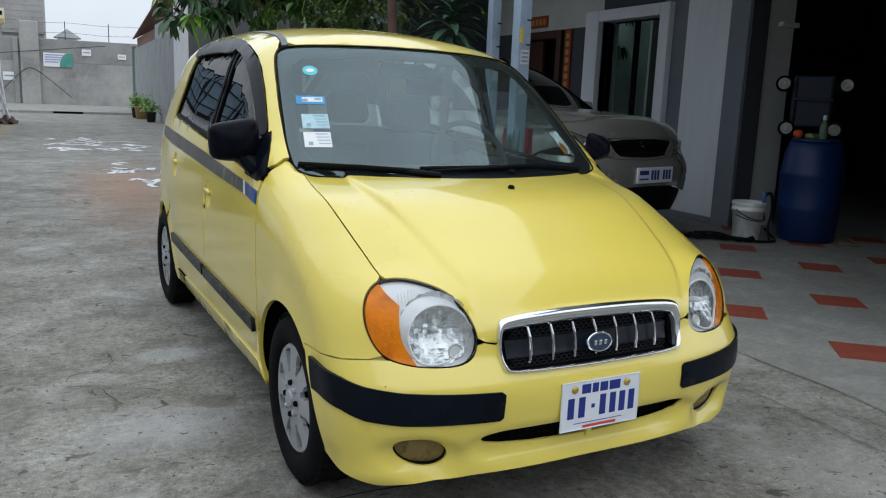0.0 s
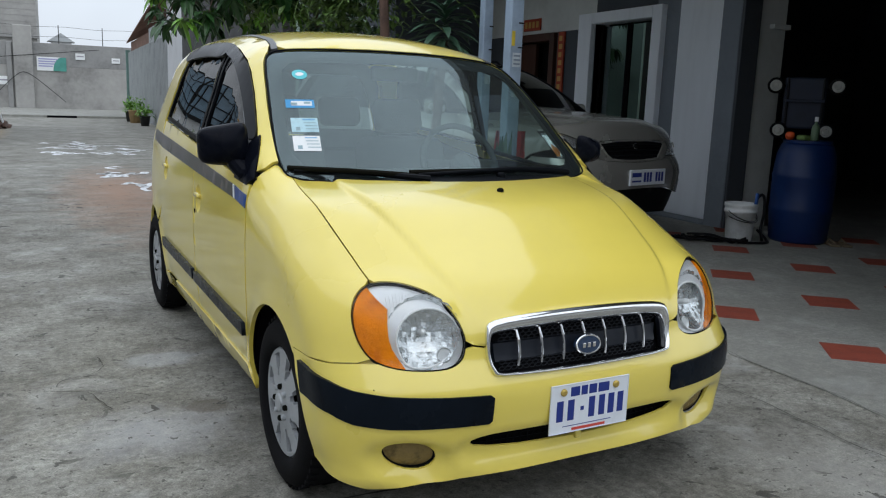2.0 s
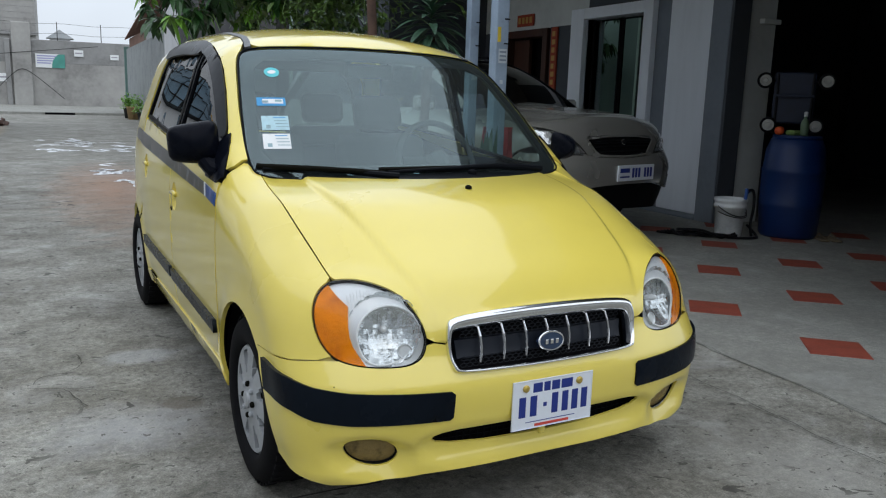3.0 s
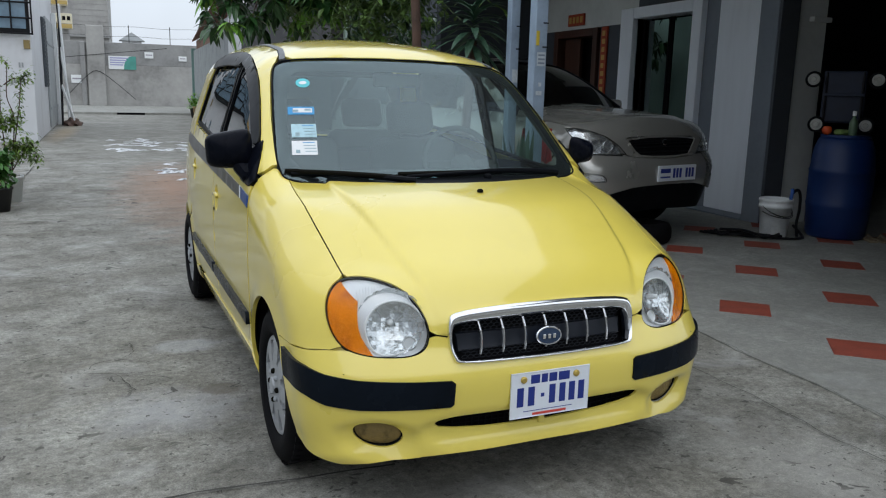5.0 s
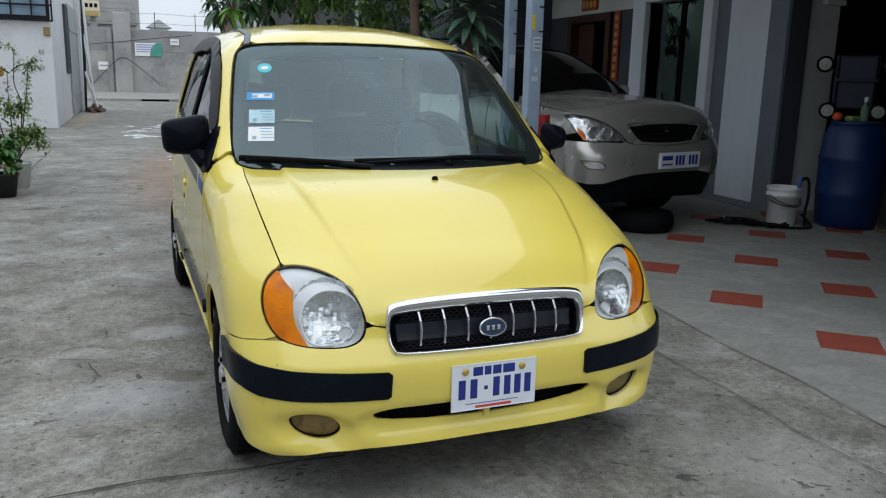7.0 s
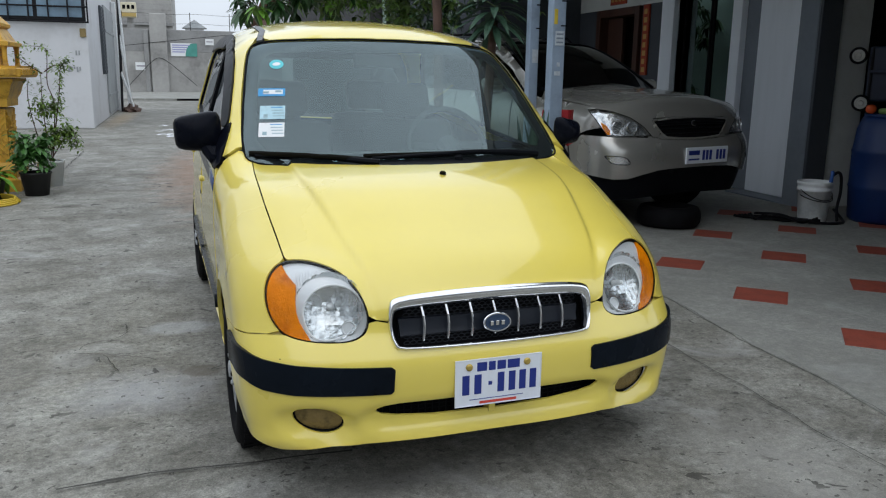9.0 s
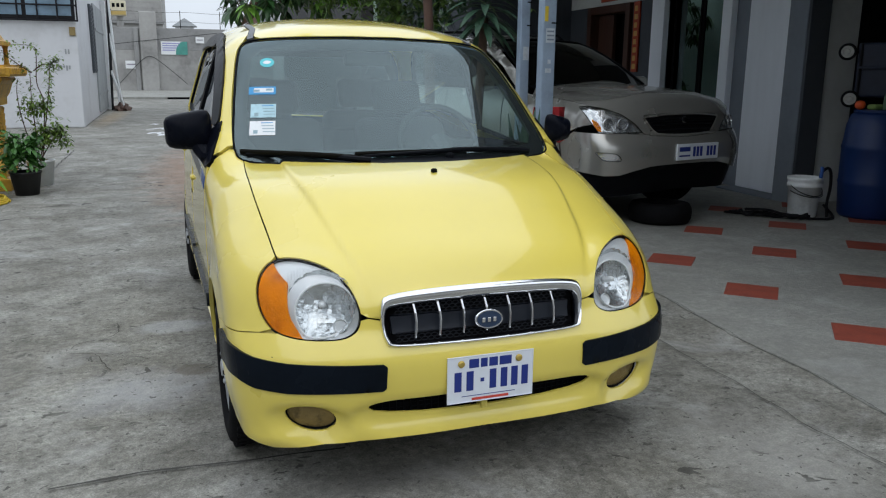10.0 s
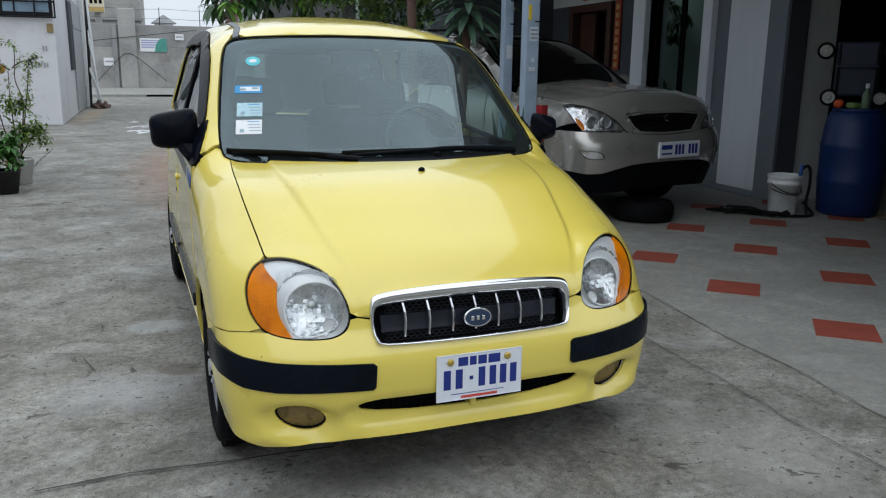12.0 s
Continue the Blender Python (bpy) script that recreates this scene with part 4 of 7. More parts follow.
def hatchback(u, v, z, cabin=True):
    """The whole body; without the cabin, the bonnet runs on under the screen."""
    a = np.abs(u)
    crease = np.clip((CREASE(v) + 0.004 - a) / 0.015, 0, 1)
    hood = HOOD(v) - 0.175 * a**2.4 * np.clip(1.12 - 0.75 * v, 0.3, 1.2) + 0.027 * ease(crease) * np.clip(v / 0.12, 0, 1) * (1 - 0.55 * ease((v - 0.15) / 0.62))
    ws = 0.942 + (v - 0.73 - 0.25 * a * a) * 0.83 - 0.05 * np.clip(v - 0.73, 0, 1) ** 2
    ws = ws - 0.014 * ease((0.95 - v) / 0.16) * ease((a - 0.34) / 0.26)
    roof = ROOF(v) - 0.16 * a * a - 0.25 * a**4
    cab = -smax(-ws, -roof, 0.09)
    hood = hood + 1.00 * np.clip(v - 0.69, 0, 0.3) ** 2 * ease((a - 0.57) / 0.09)
    top = (z - (smax(hood, cab, 0.010 + 0.05 * ease((a - 0.60) / 0.08)) if cabin else hood)) * 0.82
    w = WIDTH(z) - 0.035 * np.clip((v - 2.3) / 0.9, 0, 1.3) ** 2
    for c in WHEELS:
        d = np.sqrt((v - c) ** 2 + (z - 0.265) ** 2)
        w = w + 0.012 * np.exp(-(((d - 0.30) / 0.06) ** 2))
    side = a - w
    r = np.clip(a / 0.768, 0, 0.999) ** 3
    bow = 1 - (1 - r) ** (1 / 3)
    front = (NOSE(z) + TURN_IN(z) * bow - v) * 0.9
    back = (v - TAIL(z) + 0.30 * bow) * 0.9
    f = smax(side, top, 0.13 - 0.06 * np.clip((z - 1.1) / 0.2, 0, 1))
    f = smax(f, front, 0.05)
    f = smax(f, back, 0.08)
    pod = (np.sqrt(((a - 0.53) / 0.15) ** 2 + ((v - 0.205 - 0.42 * (a - 0.53)) / 0.115) ** 2 + ((z - 0.625) / 0.112) ** 2) - 1) * 0.12
    f = -smax(-f, -pod, 0.05)
    return smax(f, 0.16 - z, 0.03)


body = Skin(hatchback)
open_nose = Skin(lambda u, v, z: hatchback(u, v, z, False))
ROLL, PAN, REAR = ("roll", 0.35), ("pan", 0.9, -1), ("pan", 2.5, 1)
GAZE = ("gaze", (0, 0.80, 0.30), (0, -0.62, 0.78))
CAR_AT = pose(1.534, 1.922, 0, 0, 0, 2.8)
car = thing("car", "small bright yellow hatchback taxi parked on the concrete", "car", CAR_AT)


def lamp_outline(s, k=1.0):
    pts = [(0.390, 0.034, 0.569), (0.394, 0.043, 0.613), (0.416, 0.069, 0.666), (0.450, 0.104, 0.700), (0.496, 0.138, 0.721), (0.549, 0.176, 0.731), (0.600, 0.203, 0.725), (0.634, 0.203, 0.699), (0.656, 0.186, 0.660), (0.661, 0.161, 0.617), (0.650, 0.132, 0.572), (0.624, 0.105, 0.540), (0.581, 0.075, 0.524), (0.520, 0.049, 0.517), (0.449, 0.031, 0.519), (0.406, 0.031, 0.536)]
    c = Vector((0.525, 0.12, 0.632))
    pts = [tuple(c + (Vector(p) - c) * k) for p in pts]
    return [tuple(p) for p in rounded(mirrored(pts, s), 4)]


def arch(s, c, r0=0.318, lo=0.17, u=0.745, a0=-20, a1=200, n=22):
    out = []
    for i in range(n + 1):
        a = radians(a0 + (a1 - a0) * i / n)
        out.append((s * u, c + r0 * math.cos(a), 0.268 + r0 * math.sin(a)))
    return out


LAMP = lamp_outline(1, 1.022)
inner_tip = min(range(len(LAMP)), key=lambda i: (LAMP[i][0] - 0.37) ** 2 + (LAMP[i][2] - 0.575) ** 2)
LAMP = LAMP[inner_tip:] + LAMP[:inner_tip]
LAMP = [tuple(p) for p in body.project(PAN, body.params(PAN, LAMP))]
top_i = min(range(len(LAMP)), key=lambda i: (LAMP[i][0] - 0.600) ** 2 + (LAMP[i][2] - 0.727) ** 2)
low_i = min(range(len(LAMP)), key=lambda i: (LAMP[i][0] - 0.630) ** 2 + (LAMP[i][2] - 0.540) ** 2)

# bonnet: down to the shut line that crosses the grille
half = [(0.328, 0.03, 0.570), (0.324, 0.03, 0.618), (0.305, 0.03, 0.634), (0.2, 0.03, 0.641), (0.1, 0.03, 0.644)]
half = [tuple(p) for p in body.project(PAN, body.params(PAN, half))]
edge = [(0.366, 0.03, 0.5775)] + LAMP[1 : top_i]
SEAM_U = spline((0.20, 0.30, 0.40, 0.52, 0.66, 0.80, 0.86), (0.599, 0.604, 0.611, 0.618, 0.619, 0.615, 0.611))
seam_at = [0.215 + 0.0535 * i for i in range(13)]


def on_hood(u, v):
    """The point of the bonnet over a place of the plan."""
    z = np.linspace(0.60, 1.02, 841)
    return (u, v, float(z[np.argmax(open_nose.field(np.full(841, u), np.full(841, v), z) > 0)]))


seam = [on_hood(float(SEAM_U(v)) - 0.002, v) for v in seam_at]
cowl = [(0.585, 0.843, 0.95), (0.497, 0.782, 0.95), (0.388, 0.718, 0.95), (0.265, 0.670, 0.95), (0.14, 0.640, 0.95), (0.0, 0.630, 0.95)]
right = half[::-1] + edge + seam + cowl
loop = right + mirrored(right[:-1], -1)[::-1]
loop += [(0.0, 0.03, 0.645)]
bonnet = part("hood", open_nose.panel(GAZE, loop, off=0.002, depth=0.012, step=0.016), M_yellow, car)
part("washer_nozzle", lathe(bmesh.new(), [(0.012, 0), (0.011, 0.008), (0.006, 0.012)], 12, Matrix.Translation(Vector(body.project(GAZE, body.params(GAZE, [(0.006, 0.512, 0.93)]))[0]) + Vector((0, 0, 0.002)))), M_gap, bonnet)

# front bumper with its air slot and lamp openings
low = [(0.0, -0.01, 0.200), (0.2, 0.0, 0.201), (0.4, 0.02, 0.204), (0.50, 0.04, 0.195), (0.57, 0.06, 0.183), (0.64, 0.10, 0.180), (0.69, 0.14, 0.196), (0.722, 0.21, 0.202)]
rise = [(0.735, 0.268, 0.222), (0.742, 0.270, 0.262), (0.745, 0.290, 0.33), (0.745, 0.318, 0.40), (0.745, 0.350, 0.460), (0.745, 0.380, 0.498)]
shut = [(0.742, 0.384, 0.5115), (0.728, 0.28, 0.5145), (0.700, 0.19, 0.5165), (0.660, 0.135, 0.5265)]
under_lamp = LAMP[low_i + 1 :] + [(0.366, 0.03, 0.5725)]
under_grille = [(0.328, 0.02, 0.565), (0.326, 0.02, 0.530), (0.308, 0.02, 0.490), (0.2, 0.02, 0.476), (0.0, 0.02, 0.473)]
right = low + rise + shut + under_lamp + under_grille
loop = right + mirrored(right[1:-1], -1)[::-1]
slot = [(0.0, 0, 0.329), (0.2, 0, 0.328), (0.31, 0, 0.328), (0.350, 0, 0.322), (0.372, 0, 0.309), (0.374, 0, 0.296), (0.358, 0, 0.283), (0.31, 0, 0.274), (0.2, 0, 0.265), (0.0, 0, 0.260)]
slot = slot + mirrored(slot[1:-1], -1)[::-1]
fogs = [[(p[0], 0.06, p[2]) for p in ellipse(s * 0.540, 0.06, 0.275, 0.081, 0.046, 24, 9 * s)] for s in (-1, 1)]


def bumper_relief(p):
    """Hollows round the fog lamps and the air slot."""
    a, z = np.abs(p[:, 0]), p[:, 2]
    d = np.hypot((a - 0.537) / 0.108, (z - 0.268 - 0.10 * (a - 0.537)) / np.where(z > 0.268, 0.052, 0.062))
    e = np.hypot(np.clip(a - 0.28, 0, 1) / 0.135, (z - 0.284) / np.where(z > 0.284, 0.040, 0.056))
    lip = np.exp(-(((z - 0.205) / 0.022) ** 2))
    ledge = 1 / (1 + np.exp((z - 0.472) / 0.006))
    return -0.030 * np.exp(-(d**6)) - 0.026 * np.exp(-(e**6)) + 0.008 * lip + 0.006 * ledge


bumper = part("front_bumper", body.panel(PAN, loop, [slot, *fogs], 0.002, 0.007, 0.015, bumper_relief), M_yellow, car)
part("air_slot", body.panel(PAN, [(0.43, 0, 0.36), (0.43, 0, 0.25), (-0.43, 0, 0.25), (-0.43, 0, 0.36)], off=-0.055, depth=0, step=0.03), M_under, bumper)
bm = bmesh.new()
for k in range(36):
    u = -0.385 + 0.022 * k
    add_box(bm, (u, 0.032 + 0.19 * u * u, 0.262), (u + 0.003, 0.037 + 0.19 * u * u, 0.330))
for k in range(3):
    add_tube(bm, [(0.039 * i - 0.39, 0.034 + 0.19 * (0.039 * i - 0.39) ** 2, 0.276 + 0.014 * k) for i in range(21)], 0.0016, 4)
part("slot_mesh", bm, M_black_trim, bumper)
part("slot_rib", box((-0.012, 0.004, 0.252), (0.010, 0.055, 0.334), 0.006), M_yellow, bumper)
for s in (-1, 1):
    ring = [[(p[0], 0.06, p[2]) for p in ellipse(s * 0.540, 0.06, 0.275, 0.081 * k, 0.046 * k, 24, 9 * s)] for k in (1.0, 0.945)]
    fog = part("fog_lamp", body.panel(PAN, ring[1], off=-0.034, depth=0, step=0.02, dish=lambda p: 0.012 * np.exp(-((np.hypot((np.abs(p[:, 0]) - 0.54) / 0.05, (p[:, 2] - 0.273) / 0.03)) ** 2))), M_fog, bumper, "yellowed fog lamp lens")
    part("fog_lamp_rim", body.panel(PAN, ring[0], [ring[1]], off=-0.028, depth=0.012, step=0.02), M_black_trim, fog)
    a = 0.324
    strip = [(a, 0, 0.374), (a - 0.003, 0, 0.436), (a + 0.008, 0, 0.444), (0.45, 0, 0.450), (0.60, 0.05, 0.457), (0.68, 0.11, 0.466), (0.72, 0.17, 0.480), (0.747, 0.33, 0.492), (0.747, 0.304, 0.408), (0.72, 0.15, 0.396), (0.68, 0.10, 0.379), (0.60, 0.05, 0.370), (0.45, 0, 0.366), (a + 0.010, 0, 0.366)]
    part("rub_strip", body.panel(PAN, mirrored(strip, s), off=0.014, depth=0.014, step=0.022), M_strip, bumper, "black rubber strip across the bumper corner")
    part("scuff", lathe(bmesh.new(), [(0.006, 0), (0.004, 0.003)], 8, Matrix.Translation(body.project(PAN, body.params(PAN, [(s * 0.635, 0.08, 0.470)]))[0])), M_gap, bumper)

# number plate with its marks as bars
plate = part("number_plate", box((-0.142, -0.036, 0.299), (0.142, -0.0335, 0.447), 0.0012), M_plate, car, "white number plate with blue and red marks")
for u0, u1, z0, z1 in ((-0.142, 0.142, 0.4445, 0.447), (-0.142, 0.142, 0.299, 0.3015), (-0.142, -0.1395, 0.3015, 0.4445), (0.1395, 0.142, 0.3015, 0.4445)):
    part("plate_edge", box((u0, -0.0378, z0), (u1, -0.0325, z1), 0.0008), M_plate, plate)
FACE = -0.0362


def plate_bar(u0, u1, z0, z1, material, y=FACE):
    part("plate_mark", box((u0, y - 0.0008, z0), (u1, y + 0.001, z1), 0.0003), material, plate)


for u0, u1 in ((-0.072, -0.040), (-0.034, -0.012), (-0.006, 0.022), (0.028, 0.068)):
    plate_bar(u0, u1, 0.408, 0.436, M_plate_blue)
for u0, u1 in ((-0.119, -0.096), (-0.080, -0.057), (-0.034, -0.022), (-0.004, 0.018), (0.033, 0.055), (0.068, 0.090), (0.103, 0.125)):
    tall = 0.012 if u0 == -0.034 else 0.062
    plate_bar(u0, u1, 0.367 - tall / 2, 0.367 + tall / 2, M_plate_blue)
plate_bar(-0.095, 0.082, 0.3185, 0.3205, M_plate_blue)
plate_bar(-0.062, 0.060, 0.304, 0.312, M_plate_red)
for u in (-0.098, 0.092):
    part("plate_bolt", lathe(bmesh.new(), [(0.011, 0), (0.011, 0.004), (0.007, 0.007)], 14, Matrix.Translation((u, FACE, 0.424)) @ pose(0, 0, 0, 90)), M_brass, plate)

# grille: chrome surround, dark cells, bright slanted bars, blank oval badge


def grille_loop(k, dz=0.0):
    w, t, b = 0.325 - k, 0.643 - k, 0.480 + k
    pts = [(0.0, t + 0.004), (w * 0.55, t + 0.001), (w * 0.92, t - 0.009), (w, 0.610 - k * 0.3), (w + 0.001, 0.552), (w * 0.97, b + 0.024), (w * 0.88, b + 0.006), (w * 0.4, b), (0.0, b - 0.001)]
    pts = pts + [(-x, z) for x, z in pts[1:-1]][::-1]
    return [tuple(q) for q in rounded([(x, 0.02, z + dz) for x, z in pts], 3)]



grille = part("grille", body.panel(PAN, grille_loop(0.002), off=-0.050, depth=0, step=0.03), M_under, car, "dark grille in a chrome surround")
outer = [(u, v, z + 0.011 * min(1, max(0, (z - 0.58) / 0.05))) for u, v, z in grille_loop(-0.006)]
inner = [(u * (0.312 / 0.331), v, 0.487 + (z - 0.474) * (0.608 - 0.487) / (0.664 - 0.474)) for u, v, z in outer]
outer_p, inner_p = (body.project(PAN, body.params(PAN, lp)) for lp in (outer, inner))
rows = []
for s, h in ((0.0, -0.006), (0.03, 0.006), (0.12, 0.014), (0.30, 0.018), (0.52, 0.016), (0.74, 0.008), (0.90, -0.004), (1.0, -0.024), (1.02, -0.048)):
    q = outer_p + (inner_p - outer_p) * s
    rows.append(q + body.normals(body.settle(q)) * h)
ring = bmesh.new()
rows = [[ring.verts.new(c) for c in row] for row in rows]
for a, b in zip(rows, rows[1:]):
    for i in range(len(a)):
        j = (i + 1) % len(a)
        ring.faces.new((a[i], a[j], b[j], b[i])).smooth = True
bmesh.ops.recalc_face_normals(ring, faces=ring.faces)
part("grille_surround", ring, M_chrome, grille, "polished chrome surround", True)
part("grille_bar", body.panel(PAN, [(-0.30, 0, 0.572), (0.30, 0, 0.572), (0.295, 0, 0.532), (-0.295, 0, 0.532)], off=-0.018, depth=0.02, step=0.03), M_grille, grille)
for k in range(7):
    u = -0.228 + 0.076 * k
    p = [body.project(PAN, body.params(PAN, [(u + 0.006 * math.sin(t * 3), 0.02, 0.606 - 0.108 * t)]))[0] for t in (0, 0.25, 0.5, 0.75, 1)]
    part("grille_rib", add_tube(bmesh.new(), [Vector(q) + Vector((0, 0.010 - 0.010 * math.sin(i * 0.785), 0)) for i, q in enumerate(p)], 0.0042, 8), M_chrome, grille, "bright upright grille rib")
bm = bmesh.new()
for row, (z0, rows_of) in enumerate(((0.582, 3), (0.500, 3))):
    for j in range(rows_of):
        for i in range(28):
            u = -0.275 + 0.020 * i + 0.010 * (j % 2)
            z = z0 + 0.0095 * j
            if abs(u) < 0.285:
                ring6 = [(u + 0.0098 * math.cos(a), 0.026 - 0.012 * row + 0.10 * u * u, z + 0.0060 * math.sin(a)) for a in [radians(60 * q) for q in range(7)]]
                add_tube(bm, ring6, 0.0013, 3)
tagged(part("grille_mesh", bm, M_grille_mesh, grille), kind="stuff")
badge = part("badge", lathe(bmesh.new(), [(0.043, -0.012), (0.043, 0.0), (0.040, 0.004)], 32, Matrix.Translation((0.002, -0.006, 0.548)) @ pose(0, 0, 0, 78) @ Matrix.Diagonal((1, 0.60, 1, 1))), M_emblem, grille, "blank dark oval badge with a bright rim")
bm = bmesh.new()
add_tube(bm, [(0.002 + 0.043 * math.cos(a), -0.008 + 0.006 * math.sin(a), 0.548 + 0.026 * math.sin(a)) for a in [2 * math.pi * i / 32 for i in range(33)]], 0.0032, 6)
for k in (-0.018, 0.0, 0.018):
    add_box(bm, (k - 0.005, -0.016, 0.541), (k + 0.005, -0.008, 0.555), 0.001)
part("badge_rim", bm, M_chrome, badge)

# headlamps
for s in (-1, 1):
    lamp = part("headlamp", body.panel(PAN, lamp_outline(s, 1.0), holes=[ellipse(s * 0.496, 0.05, 0.615, 0.097, 0.093, 36)], off=-0.013, depth=0.003, step=0.02), M_lamp_shell, car, "clear headlamp with an amber outer corner")
    part("lamp_seal", body.panel(PAN, lamp_outline(s, 1.040), [lamp_outline(s, 0.988)], -0.003, 0.03, 0.02), M_gap, lamp)
    bound = spline((0.51, 0.54, 0.58, 0.62, 0.66, 0.70, 0.74), (0.542, 0.560, 0.582, 0.592, 0.597, 0.602, 0.612))
    ring = lamp_outline(1, 0.992)
    keep = [p[0] > bound(p[2]) for p in ring]
    first = next(i for i in range(len(ring)) if keep[i] and not keep[i - 1])
    run = []
    while keep[first % len(ring)]:
        run.append(ring[first % len(ring)])
        first += 1
    z0, z1 = run[-1][2], run[0][2]
    amber = run + [(float(bound(z0 + (z1 - z0) * k / 8)), 0.10, z0 + (z1 - z0) * k / 8) for k in range(1, 8)]
    part("indicator", body.panel(PAN, mirrored(amber, s), off=-0.007, depth=0.03, step=0.018), M_amber, lamp, "amber indicator lens")
    bowl = bmesh.new()
    base = Vector(body.project(PAN, body.params(PAN, [(s * 0.496, 0.05, 0.615)]))[0])
    m = Matrix.Translation(base + Vector((0.0, 0.024, 0.0))) @ Vector((s * 0.34, -1, 0.30)).to_track_quat("Z", "Y").to_matrix().to_4x4()
    cells, rim, cell = random.Random(31), 0.102, 0.0135

    def bowl_point(x, y, lift):
        r = math.hypot(x, y)
        k = min(1.0, rim / r) if r > 0 else 1.0
        return bowl.verts.new(m @ Vector((x * k, y * k, 0.003 - 0.052 * (1 - min(1.0, r / rim) ** 2) + lift)))

    for i in range(-8, 8):
        for j in range(-8, 8):
            x0, x1, y0, y1 = i * cell, (i + 1) * cell, j * cell, (j + 1) * cell
            if math.hypot((x0 + x1) / 2, (y0 + y1) / 2) < rim + 0.004:
                tip, lean = cells.uniform(-0.0016, 0.0016), cells.uniform(-0.0014, 0.0014)
                bowl.faces.new((bowl_point(x0, y0, tip), bowl_point(x1, y0, lean), bowl_point(x1, y1, -tip), bowl_point(x0, y1, -lean)))
    part("reflector", bowl, M_facets, lamp, "faceted bright reflector bowl")
    part("parking_lamp", lathe(bmesh.new(), [(0.022, 0.002), (0.020, 0.007), (0.017, 0.003), (0.010, -0.004), (0.004, -0.002)], 20, m @ Matrix.Translation((-s * 0.058, -0.062, -0.008))), M_lamp_shell, lamp)
    hoop = ellipse(s * 0.496, 0.05, 0.615, 0.097, 0.093, 36)
    part("reflector_rim", body.line(PAN, hoop + hoop[:1], 0.0032, -0.012), M_white, lamp)
    part("bulb", lathe(bmesh.new(), [(0.010, -0.045), (0.010, -0.02), (0.007, -0.008), (0.002, -0.004)], 12, m), M_white, lamp)
    bm = bmesh.new()
    for k in range(9):
        a = [(s * (0.590 - 0.011 * k), 0.12, 0.719 - 0.0008 * k * (k - 6)), (s * (0.574 - 0.008 * k), 0.12, 0.660 + 0.0065 * k)]
        p = body.project(PAN, body.params(PAN, a))
        add_tube(bm, [Vector(q) + Vector((0, 0.012, 0)) for q in p], 0.0011, 5)
    part("lamp_ribs", bm, M_lamp_shell, lamp)
    cover = part("lamp_cover", body.panel(PAN, lamp_outline(s, 0.988), off=0.003, depth=0.01, step=0.02), M_lamp_glass, lamp, "clear lamp cover")
    cover.visible_shadow = False

